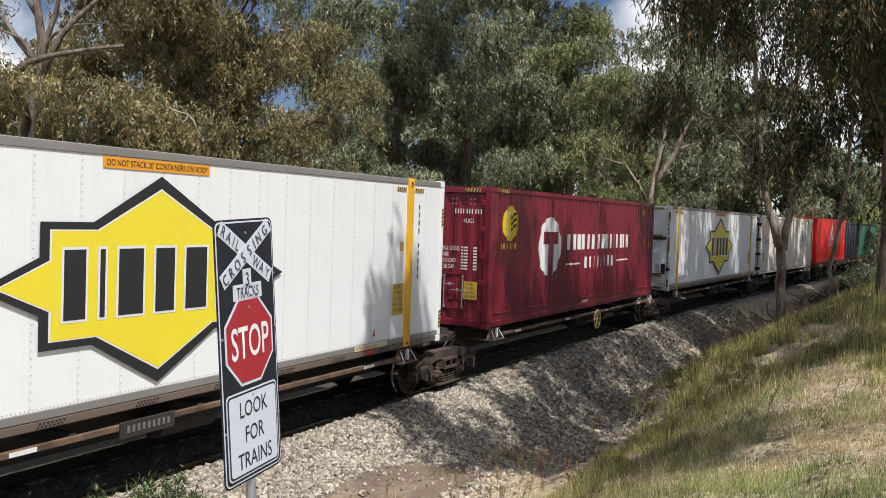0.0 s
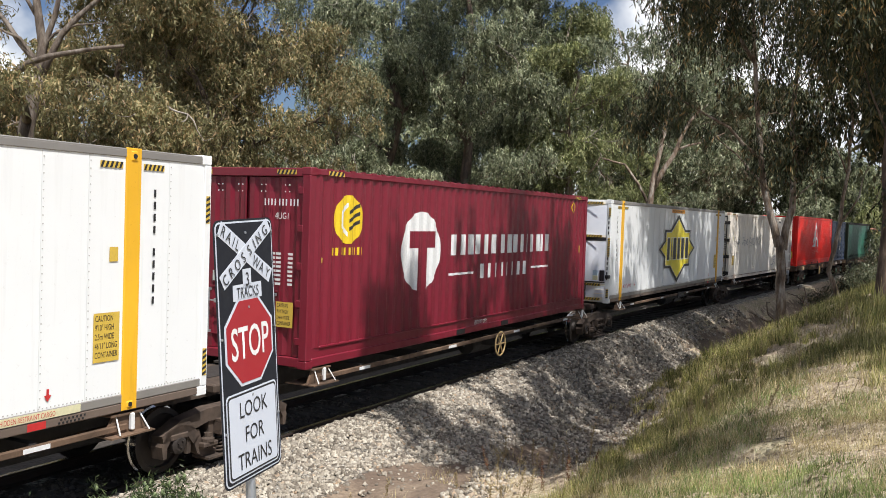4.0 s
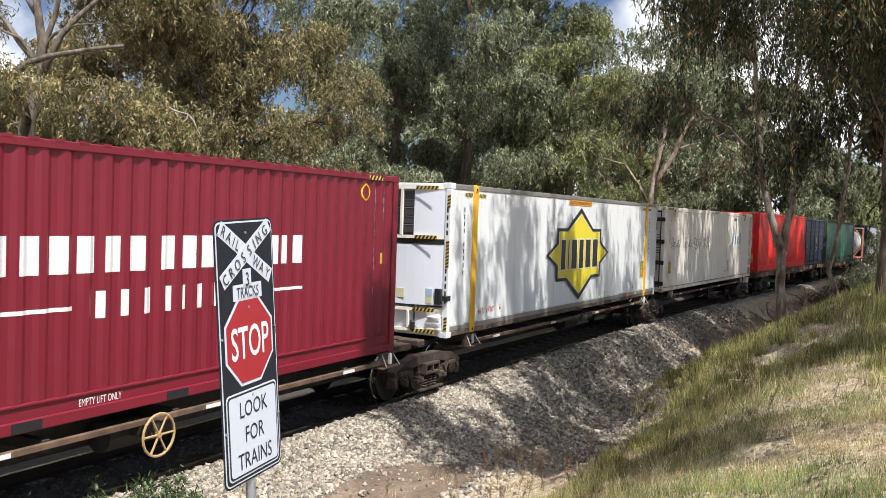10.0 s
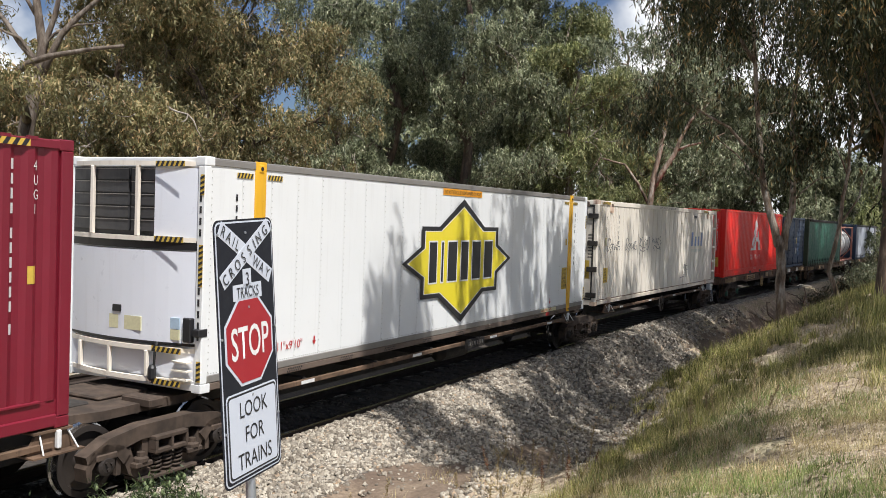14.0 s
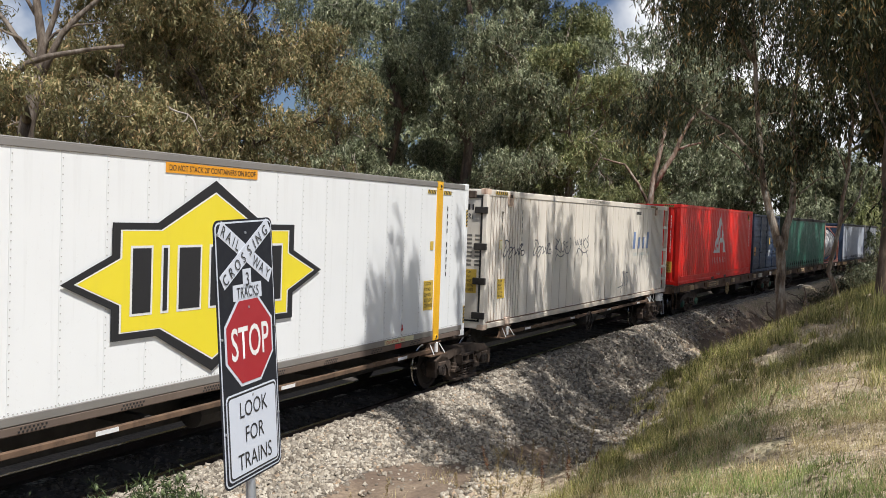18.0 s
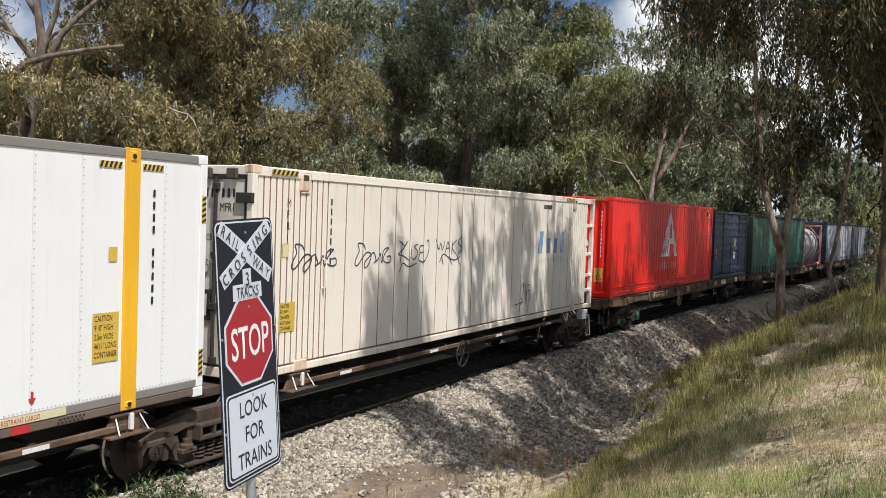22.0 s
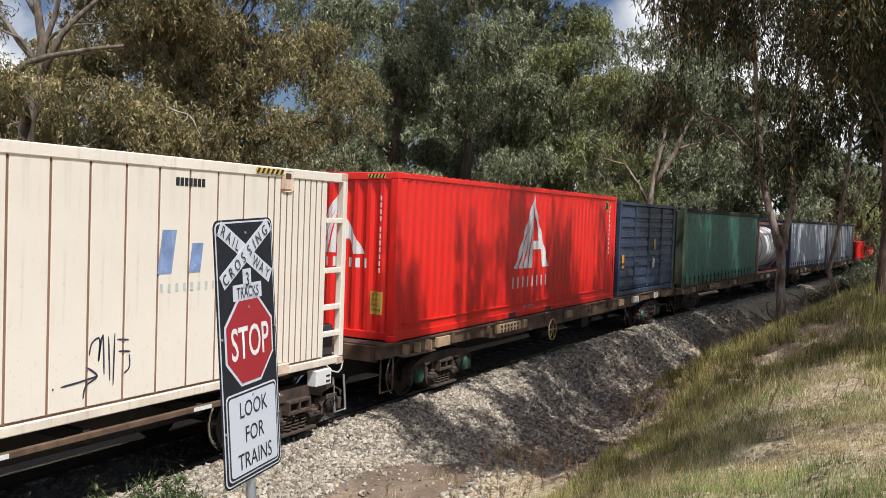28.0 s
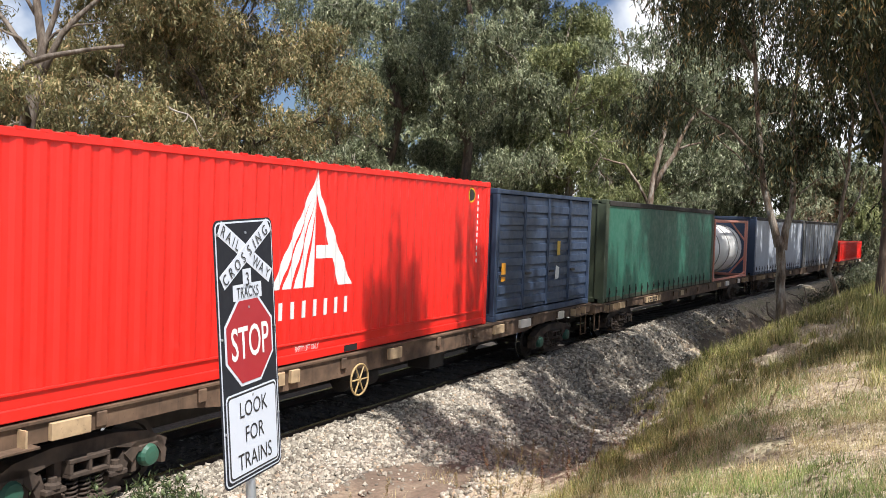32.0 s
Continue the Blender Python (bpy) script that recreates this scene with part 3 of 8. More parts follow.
STAR = ((2.32, 0), (1.64, 0.30), (1.64, 0.66), (0.97, 0.66), (0, 1.20), (-0.97, 0.66), (-1.64, 0.66), (-1.64, 0.30), (-2.32, 0),
        (-1.64, -0.30), (-1.64, -0.66), (-0.97, -0.66), (0, -1.20), (0.97, -0.66), (1.64, -0.66), (1.64, -0.30))


def star_badge(c, x, z):
    c.mark("badge_outline", flat(STAR), M_MARKK, x, z, proud=0.012)
    inner = [(px * 0.895 + (0.03 if px > 0.1 else -0.03 if px < -0.1 else 0), pz * 0.86) for px, pz in STAR]
    c.mark("badge_line", flat([(px * 1.018, pz * 1.022) for px, pz in inner]), M_MARKW, x, z, proud=0.0135)
    c.mark("badge_field", flat(inner), M_LOGOY, x, z, proud=0.015)
    # six tall plain bars with pale edges stand for the word
    widths, xx, rows, edge = (0.36, 0.15, 0.44, 0.38, 0.44, 0.46), -1.39, [], []
    for w in widths:
        rows.append((xx + 0.04, xx + w - 0.04, -0.37, 0.37))
        edge.append((xx + 0.01, xx + w - 0.01, -0.40, 0.40))
        xx += w + 0.11
    c.marks("badge_letter_edge", edge, M_MARKW, x, z, proud=0.018)
    c.marks("badge_letter_bar", rows, M_MARKK, x, z, proud=0.021)


def reefer_van(name, label, x0, x1, star_x, tag_x, dims):
    """White insulated 47-foot container: flat riveted panels, yellow lifting straps, star badge."""
    c = Box(name, label, x0, x1, 2.5, 2.99)
    L, W, H = c.L / 2, c.W / 2, c.H
    c.frame_parts(M_WHITE, post=0.12, rail_top=0.10, rail_bot=0.12, low_mat=M_TAUPE, top_mat=M_ALU)
    k_holes = bmesh.new()
    strap_at = [a - c.x0 for a in tag_x]
    n = 24
    step = (2 * L - 0.24) / n
    rv = bmesh.new()
    for s in (-1, 1):
        y = s * (W - 0.016)
        panel = None
        for k in range(n):
            xa = -L + 0.12 + k * step
            ya, yb = sorted((y, y - s * 0.04))
            if panel is None:
                panel = c.add("side_panel", boxes((0.002, step - 0.002, ya, yb, 0.22, H - 0.1)), M_WHITE, m=Matrix.Translation((xa, 0, 0)))
            else:
                c.add("side_panel", panel.data, None, m=Matrix.Translation((xa, 0, 0)))
            if s < 0:
                zz = 0.26
                while zz < H - 0.12:
                    for dx in (0.02,):
                        box(rv, xa + dx - 0.006, xa + dx + 0.006, y - 0.006, y, zz - 0.006, zz + 0.006)
                    zz += 0.085
    for k in range(int((2 * L - 0.3) / 0.05)):
        xr = -L + 0.15 + 0.05 * k
        box(rv, xr - 0.006, xr + 0.006, -W + 0.010, -W + 0.016, 0.234, 0.246)
    tagged(c.add("rivets", rv, M_RIVET), kind="stuff")
    for s in (-1, 1):
        ya, yb = sorted((s * (W - 0.002), s * (W - 0.05)))
        c.add("kick_rail", boxes((-L + 0.12, L - 0.12, ya, yb, 0.122, 0.22), bevel=0.008), M_ALU, "scuffed aluminium kick rail")
        c.add("cant_rail", boxes((-L + 0.12, L - 0.12, ya, yb, H - 0.112, H - 0.03), bevel=0.008), M_ALU, "dull aluminium cant rail")
        for sx in strap_at:
            ys, ye = sorted((s * (W + 0.004), s * (W - 0.03)))
            c.add("lifting_strap", boxes((sx - 0.11, sx + 0.11, ys, ye, 0.03, H - 0.004), bevel=0.006), M_YELLOW, "yellow painted lifting strap")
            for za, zb in ((H - 0.16, H - 0.03), (0.05, 0.14)):
                if s < 0:
                    c.add("eye_slot", lathe(bmesh.new(), [(0.028, -W - 0.022), (0.028, -W - 0.0)], 12, "Y", (sx, 0, (za + zb) / 2)), M_BLACK)
                c.add("strap_eye", boxes((sx - 0.055, sx + 0.055, min(ys, ye) - 0.012 * (s < 0), max(ys, ye), za, zb), bevel=0.02), M_YELLOW)
    for g in range(9):
        for a in range(7):
            for r in range(2):
                gx, gz = strap_at[0] + 0.7 + g * 1.32 + a * 0.05 + 0.025 * r, 0.05 + 0.035 * r
                box(k_holes, gx - 0.011, gx + 0.011, -W + 0.0, -W + 0.01, gz - 0.011, gz + 0.011)
    tagged(c.add("drain_holes", k_holes, M_BLACK), kind="stuff")
    hx = star_x - c.x0 + 4.2
    c.mark("restraint_strip", letter_blocks([(0, 1.0, 0, 0.085)]), M_LABELY, hx, 0.128, side_y=-W + 0.002)
    c.mark("restraint_inscription", text_mesh("HIDDEN RESTRAINT CARGO", 0.055, 0.66), M_MARKR, hx + 0.03, 0.143, side_y=-W + 0.002, proud=0.007)
    c.mark("red_reflector", letter_blocks([(0, 0.22, 0, 0.08)]), M_MARKR, hx + 0.35, 0.03, proud=0.0)
    star_badge(c, star_x - 0.05 - c.x0, 1.49)
    lx = star_x - 0.90 - c.x0
    c.mark("warning_strip", letter_blocks([(0, 1.67, 0, 0.125)]), M_STICKO, lx, 2.745, proud=-0.006)
    c.mark("warning_inscription", text_mesh("DO NOT STACK 20' CONTAINERS ON ROOF", 0.07, 0.80), M_MARKK, lx + 0.05, 2.775, proud=-0.002)
    for sx in strap_at:
        for hz in (sx - 0.47, sx + 0.15):
            c.hazard(hz, H - 0.24, 0.32, 5, proud=-0.008)
        px_ = sx - 0.52 if sx > 0 else sx + 0.2
        if sx > 0:
            c.mark("caution_plate", letter_blocks([(0, 0.36, 0, 0.54)]), M_STICKY, px_, 0.62, proud=-0.006)
            for k, wd in enumerate(("CAUTION", "9'10\" HIGH", "2.5m WIDE", "46'11\" LONG", "CONTAINER")):
                c.mark("caution_inscription", text_mesh(wd, 0.066, 0.6), M_MARKK, px_ + 0.02, 1.07 - 0.1 * k, proud=-0.003)
            c.mark("small_plate", letter_blocks([(0, 0.12, 0, 0.16)]), M_STICKY, sx - 0.32, 1.72, proud=-0.006)
        up = sx + 0.3 if sx > 0 else sx - 0.5
        for k in range(9):
            c.mark("serial_bar", letter_blocks([(0.015, 0.05, 0, 0.085)]), M_MARKK, up, 2.45 - 0.14 * k - (0.12 if k > 3 else 0), proud=-0.007)
    c.mark("arrow_mark", flat(((0, 0), (0.045, 0.065), (0.016, 0.065), (0.016, 0.13), (-0.016, 0.13), (-0.016, 0.065), (-0.045, 0.065))), M_MARKR, star_x - c.x0 + 4.79, 0.30, proud=-0.006)
    if dims:
        c.mark("size_inscription", text_mesh("46'11\"x9'10\"", 0.125, 0.9), M_MARKR, strap_at[0] + 0.24, 0.37, proud=-0.006)
        c.mark("arrow_mark", flat(((0, 0), (0.045, 0.065), (0.016, 0.065), (0.016, 0.13), (-0.016, 0.13), (-0.016, 0.065), (-0.045, 0.065))), M_MARKR, strap_at[0] + 1.32, 0.37, proud=-0.006)
    # plain far end
    c.add("end_wall", boxes((L - 0.05, L - 0.012, -W + 0.12, W - 0.12, 0.16, H - 0.14)), M_WHITE)
    for sy in (-1,):
        for zc in (0.25, 2.15):
            c.hazard(L - 0.095, zc, 0.34, 5, vertical=True, proud=0.003)
    return c


van_a = reefer_van("refrigerated_container", "white riveted refrigerated container with yellow star badge and straps", -8.89, 5.42, -1.725, (-8.05, 4.15), False)
van_b = reefer_van("refrigerated_container", "white riveted refrigerated container with cooling unit and yellow star badge", 21.92, 36.40, 29.14, (22.99, 35.19), True)


def cooling_end(c):
    """The near end of a refrigerated container: caged fan grilles above, bowed white cowl, lower guard."""
    L, W, H = c.L / 2, c.W / 2, c.H
    c.add("end_wall", boxes((-L + 0.02, -L + 0.06, -W + 0.12, W - 0.12, 0.16, H - 0.14)), M_WHITE)

    def bow(ya, yb, z0, z1, depth, thick, name, mat, n=12, label=""):
        bm = bmesh.new()
        prev = None
        for k in range(n + 1):
            y = ya + (yb - ya) * k / n
            u = 2 * (y + 0.0) / (2 * W - 0.24)
            x = -L + 0.02 - depth * (1 - u * u)
            ring = [bm.verts.new((x, y, z0)), bm.verts.new((x, y, z1)), bm.verts.new((x + thick, y, z1)), bm.verts.new((x + thick, y, z0))]
            if prev:
                for j in range(4):
                    bm.faces.new((prev[j], prev[(j + 1) % 4], ring[(j + 1) % 4], ring[j]))
            else:
                bm.faces.new(ring)
            prev = ring
        bm.faces.new(prev[::-1])
        return c.add(name, bm, mat, label)

    i = W - 0.13
    bow(-i, i, 0.62, 1.78, 0.17, 0.04, "lower_cowl", M_COWL, label="bowed white cooling unit cowl")
    bow(-i, -i + 0.62, 1.93, 2.84, 0.15, 0.04, "upper_cowl", M_COWL)
    bow(-i + 0.62, i, 1.93, 2.84, 0.10, 0.04, "grille_back", M_BLACK)
    for k in range(5):
        for a, b in ((-i + 0.64, -i + 1.02), (-i + 1.08, -i + 1.78), (-i + 1.84, i - 0.02)):
            bow(a, b, 2.02 + 0.165 * k, 2.165 + 0.165 * k, 0.13, 0.03, "fan_grille", M_GRILLE, 3)
            bow(a, b, 2.155 + 0.165 * k, 2.165 + 0.165 * k, 0.14, 0.03, "grille_lip", M_ALU, 3)
    bow(-i, i, 1.80, 1.92, 0.16, 0.03, "dark_band", M_BLACK)
    bow(-i, i, 0.585, 0.62, 0.18, 0.04, "dark_trim", M_BLACK)
    for z in (0.10, 0.50, 1.90, 2.86):
        bow(-W + 0.02, W - 0.02, z, z + 0.06, 0.20, 0.05, "guard_bar", M_CREAM, label="cream tubular guard bar")
    bow(-i, i, 0.16, 0.50, 0.10, 0.03, "guard_back", M_COWL)
    for y in (-0.45, 0.2, 0.85):
        u = y / W
        x = -L + 0.02 - 0.20 * (1 - u * u)
        c.add("guard_post", boxes((x, x + 0.05, y - 0.025, y + 0.025, 0.16, 0.50), bevel=0.008), M_CREAM)
    for y in (-0.25, 0.62):
        u = y / W
        x = -L + 0.02 - 0.20 * (1 - u * u)
        c.add("guard_post", boxes((x, x + 0.05, y - 0.03, y + 0.03, 1.96, 2.86), bevel=0.008), M_CREAM)
    # labels, socket box and cable
    for ya, yb, za, zb, mt in ((-0.35, 0.22, 0.74, 0.92, M_LABELY), (-0.93, -0.7, 0.80, 0.94, M_LABELB), (-0.93, -0.7, 0.66, 0.79, M_LABELY), (0.0, 0.15, 0.96, 1.05, M_BLACK)):
        x = -L + 0.02 - 0.17 * (1 - (ya / W) ** 2) - 0.012
        c.add("cowl_label", boxes((x, x + 0.02, ya, yb, za, zb)), mt)
    x = -L - 0.06
    c.add("control_box", boxes((x, x + 0.1, -W + 0.14, -W + 0.27, 0.64, 0.95), bevel=0.012), M_BLACK)
    bm = bmesh.new()
    tube(bm, ((x - 0.06, -0.62, 0.62), (x - 0.08, -0.60, 0.5), (x - 0.07, -0.58, 0.3), (x - 0.08, -0.57, 0.18)), 0.018, 6)
    c.add("power_cable", bm, M_RUBBER, smooth=True)
    c.add("cable_plug", lathe(bmesh.new(), [(0.03, 0.0), (0.055, 0.03), (0.055, 0.16), (0.03, 0.2)], 10, "Z", (x - 0.08, -0.56, 0.12)), M_BLACK)
    for k in range(3):
        c.add("socket_tray", boxes((x - 0.05, x + 0.05, -W + 0.14, -W + 0.4, 0.16 + 0.11 * k, 0.18 + 0.11 * k)), M_CREAM)
    for z in (0.085, 0.50, 1.90, 2.85):
        c.hazard(0.55, z - 0.0, 0.5, 6, end=True, proud=0.15)
    c.add("hinge_block", boxes((-L - 0.06, -L + 0.1, -W - 0.01, -W + 0.1, 0.72, 0.82), bevel=0.01), M_BLACK)
    for z in (0.15, 1.35, 1.62, 2.5):
        c.hazard(W - 0.075, z, 0.26, 4, vertical=True, end=True, proud=0.006)
    for k in range(11):
        c.mark("serial_bar", letter_blocks([(0.02, 0.055, 0, 0.09)]), M_MARKK, W - 0.10, 2.42 - 0.145 * k - (0.3 if k > 3 else 0), end=True)


cooling_end(van_b)


def box_40(name, label, x0, x1, mat, lift, height, bright):
    """Corrugated steel 40-foot container; doors or a folded wall on the near end."""
    c = Box(name, label, x0, x1, 2.46, height, lift)
    L, W, H = c.L / 2, c.W / 2, c.H
    c.frame_parts(mat)
    rib = rib_of(0.274, 0.022 if bright else 0.03, -L + 0.15 + 0.10)
    c.rib = rib
    c.add("side_wall", ribbed_wall(-L + 0.15, L - 0.15, 0.30, H - 0.10, rib), mat, m=Matrix.Translation((0, -W + 0.018, 0)))
    c.add("side_wall", ribbed_wall(-L + 0.15, L - 0.15, 0.30, H - 0.10, rib), mat, m=Matrix.Translation((0, W - 0.018, 0)) @ Matrix.Rotation(math.pi, 4, "Z"))
    for s in (-1, 1):
        ya, yb = sorted((s * (W - 0.03), s * (W - 0.08)))
        c.add("lower_side_plate", boxes((-L + 0.15, L - 0.15, ya, yb, 0.15, 0.30)), mat)
        ya, yb = sorted((s * (W - 0.006), s * (W - 0.06)))
        c.add("side_lip", boxes((-L + 0.35, L - 0.35, ya, yb, 0.285, 0.318), bevel=0.008), mat)
        ya, yb = sorted((s * (W - 0.001), s * (W - 0.06)))
        for k in range(38):
            xa = -L + 0.5 + k * (2 * L - 1.0) / 37
            if s < 0:
                c.add("roof_lap", boxes((xa - 0.06, xa + 0.06, -W + 0.0, -W + 0.03, H - 0.03, H + 0.004)), mat)
        for xa in (-1.1, 1.0):
            c.add("fork_pocket", boxes((xa - 0.18, xa + 0.18, min(ya, yb) - 0.002 * (s < 0), max(ya, yb), 0.035, 0.135)), M_BLACK)
    # the far end: folded wall
    erib = rib_of(0.27, 0.045, -W + 0.2)
    c.add("end_wall", ribbed_wall(-W + 0.15, W - 0.15, 0.16, H - 0.14, erib), mat, m=Matrix.Translation((L - 0.02, 0, 0)) @ Matrix.Rotation(math.pi / 2, 4, "Z"))
    if not bright:
        c.hazard(-L + 0.45, H - 0.10, 0.42, 4, proud=0.0)
        c.hazard(L - 0.95, H - 0.10, 0.42, 4, proud=0.0)
    for a in (0.12, -0.55 - 0.3):
        c.hazard(-W + 0.2 if a > 0 else W - 0.62, H - 0.11, 0.36, 5, end=True, proud=0.003)
    return c


def disc(r, n=40, sx=1.0):
    return [(r * sx * math.cos(2 * math.pi * k / n), r * math.sin(2 * math.pi * k / n)) for k in range(n)]


def word_bars(x0, x1, h, n, space_after=(), thin=(), fill=1.0):
    """A plain bar for each letter of a trade name."""
    units = sum(0.45 if k in thin else 1.0 for k in range(n)) + 0.22 * (n - 1) + 0.4 * len(space_after)
    u = (x1 - x0) / units
    rows, x = [], x0
    for k in range(n):
        w = u * (0.45 if k in thin else 1.0)
        rows.append((x + w * (1 - fill) / 2, x + w * (1 + fill) / 2, 0, h))
        x += w + 0.22 * u + (0.4 * u if k in space_after else 0)
    return rows


def maroon_box():
    c = box_40("corrugated_container", "maroon corrugated steel container with white round emblem and door end", 7.60, 19.90, M_MAROON, 0.0, 2.997, False)
    L, W, H, rib = c.L / 2, c.W / 2, c.H, c.rib
    sy = -W + 0.018

    def put(name, shape, mat, x, z, proud=0.004, r=rib):
        c.mark(name, shape, mat, x - c.x0, z, rib=r, side_y=sy, proud=proud)

    def puts(name, rows, mat, x, z):
        c.marks(name, rows, mat, x - c.x0, z, rib=rib, side_y=sy)

    put("round_emblem", flat(disc(0.715)), M_MARKW, 11.0, 1.70)
    put("emblem_crossbar", letter_blocks([(-0.43, 0.52, 0.06, 0.36)]), M_MAROON, 11.0, 1.70, 0.007)
    put("emblem_stem", letter_blocks([(-0.13, 0.19, -0.76, 0.06)]), M_MAROON, 11.0, 1.70, 0.007)
    put("small_emblem", flat(disc(0.385)), M_MARKY, 8.66, 2.24)
    put("emblem_hook", flat(((-0.02, 0.27), (-0.22, 0.13), (-0.22, -0.13), (-0.02, -0.27), (-0.02, -0.20), (-0.15, -0.09), (-0.15, 0.09), (-0.02, 0.20))), M_MARKW, 8.66, 2.24, 0.007)
    for k in range(3):
        put("emblem_bar", flat(((-0.02, -0.18 + 0.13 * k), (0.27, -0.06 + 0.13 * k), (0.27, 0.0 + 0.13 * k), (-0.02, -0.12 + 0.13 * k))), M_DARK, 8.68, 2.24, 0.007)
    puts("small_name_bar", word_bars(8.22 - 8.66, 9.08 - 8.66, 0.12, 9, (1,), (6,), 0.6), M_MARKY, 8.66, 1.68)
    puts("name_bar", word_bars(0, 5.08, 0.40, 15, (5,), (10, 13), 0.78), M_MARKW, 12.15, 1.60)
    puts("second_name_bar", word_bars(0, 2.5, 0.30, 8, (), (4,), 0.4), M_MARKW, 13.43, 1.10)
    put("rule", letter_blocks([(0, 1.08, 0, 0.045)]), M_MARKW, 12.12, 1.21)
    put("rule", letter_blocks([(0, 1.06, 0, 0.045)]), M_MARKW, 16.17, 1.22)
    c.mark("lift_inscription", text_mesh("EMPTY LIFT ONLY", 0.085, 0.62), M_MARKW, 13.30 - c.x0, 0.165, side_y=-W + 0.03)
    put("round_ring", flat(disc(0.14, 20)), M_MARKY, 18.9, 2.69)
    put("ring_field", flat(disc(0.115, 20)), M_MAROON, 18.9, 2.69, 0.007)
    for k in range(11):
        put("serial_bar", letter_blocks([(0.02, 0.06, 0, 0.105)]), M_MARKW, 19.15, 2.66 - 0.145 * k - (0.1 if k > 3 else 0) - (0.08 if k > 9 else 0))
    for k, ch in enumerate("4UG1"):
        put("size_letter", text_mesh(ch, 0.105, 0.8), M_MARKW, 19.42, 2.66 - 0.145 * k)
    put("yellow_plate", letter_blocks([(0, 0.10, 0, 0.18)]), M_STICKY, 19.37, 1.52)
    put("scratch_mark", flat(((0, 0), (0.03, 0.05), (0.06, 0.02), (0.05, -0.05), (0.02, -0.04))), M_STICKY, 7.95, 1.62)
    # doors on the near end
    erib = rib_of(0.30, 0.035, 0.06)
    for s, y0, y1 in ((1, 0.008, W - 0.16), (-1, -W + 0.16, -0.008)):
        w = y1 - y0
        door = c.add("door", ribbed_wall(0, w, 0.17, H - 0.15, erib), M_MAROON, m=Matrix.Translation((-L + 0.035, y1, 0)) @ Matrix.Rotation(-math.pi / 2, 4, "Z"))
        for k, u in enumerate((0.37, 0.79) if s > 0 else (0.15, 0.57)):
            bm = bmesh.new()
            tube(bm, ((u * w, -0.035, 0.40), (u * w, -0.035, 1.10)), 0.012, 8)
            box(bm, u * w - 0.022, u * w + 0.022, -0.05, 0, 0.40, 0.44)
            box(bm, u * w - 0.022, u * w + 0.022, -0.05, 0, 1.06, 1.10)
            part("locking_bar", bm, M_GALV, door, "galvanised locking bar")
            z = 0.78 if k else 0.90
            bm = bmesh.new()
            xh = u * w + (0.0 if k == 0 else -0.26)
            box(bm, xh, xh + 0.26, -0.06, -0.045, z, z + 0.018)
            box(bm, xh + 0.12, xh + 0.17, -0.065, -0.03, z - 0.025, z + 0.04, 0.006)
            part("handle", bm, M_GALV, door)
        for k in range(5):
            y = w - 0.01 if s < 0 else 0.01
            z = 0.35 + k * (H - 0.75) / 4
            part("hinge", boxes((y - 0.05, y + 0.05, -0.04, 0.01, z, z + 0.11), bevel=0.01), M_MAROON, door)
        ra, rb = (0.31 * w, 0.85 * w) if s > 0 else (0.09 * w, 0.63 * w)
        bm = bmesh.new()
        box(bm, ra, rb, 0.012, 0.03, 0.40, 1.12)
        for xa, xb, za, zb in ((ra - 0.02, ra, 0.38, 1.14), (rb, rb + 0.02, 0.38, 1.14), (ra, rb, 0.38, 0.40), (ra, rb, 1.12, 1.14)):
            box(bm, xa, xb, -0.012, 0.03, za, zb)
        part("recess_panel", bm, M_MAROON, door, "sunk panel behind the locking bars")
        if s > 0:
            part("data_plate", boxes((ra + 0.26, ra + 0.44, -0.002, 0.012, 0.46, 0.68)), M_ALU, door)
    c.add("door_gasket", boxes((-L + 0.015, -L + 0.03, -0.012, 0.012, 0.17, H - 0.15)), M_MAROON)
    for words, z, h in (("MAX GROSS", 1.63, 0.095), ("TARE", 1.50, 0.095), ("PAYLOAD", 1.37, 0.095), ("CUB.CAP.", 1.24, 0.095)):
        c.mark("weight_inscription", text_mesh(words, h, 0.62), M_MARKW, 0.06, z, end=True, proud=-0.012)
        for dz in (0.035, -0.035):
            c.marks("weight_figure", [(0, 0.05, 0, 0.035), (0.065, 0.16, 0, 0.035), (0.29, 0.38, 0, 0.035)], M_MARKW, 0.55, z + 0.02 + 0.9 * dz, end=True, proud=-0.012)
    c.marks("serial_bar", word_bars(0, 0.66, 0.1, 10, (3, 6), fill=0.5), M_MARKW, 0.36, 2.42, end=True, proud=-0.012)
    c.mark("size_inscription", text_mesh("4UG1", 0.10, 0.8), M_MARKW, 0.58, 2.22, end=True, proud=-0.012)
    c.mark("caution_plate", letter_blocks([(0, 0.32, 0, 0.38)]), M_STICKY, 0.64, 0.60, end=True, proud=-0.01)
    for k, wd in enumerate(("CAUTION", "9'10\" HIGH", "2.46m WIDE", "CONTAINER")):
        c.mark("caution_inscription", text_mesh(wd, 0.06, 0.55), M_MARKK, 0.66, 0.90 - 0.09 * k, end=True, proud=-0.007)
    c.mark("green_plate", letter_blocks([(0, 0.09, 0, 0.16)]), M_MARKG, -0.62, 1.22, end=True, proud=-0.01)
    for z in (2.62, 2.72):
        for y in (-0.55, -0.15, 0.3, 0.75):
            c.marks("door_bolt", [(0, 0.02, 0, 0.02), (0.08, 0.10, 0, 0.02)], M_MARKW, y, z, end=True, proud=-0.01)
    return c


maroon_box()


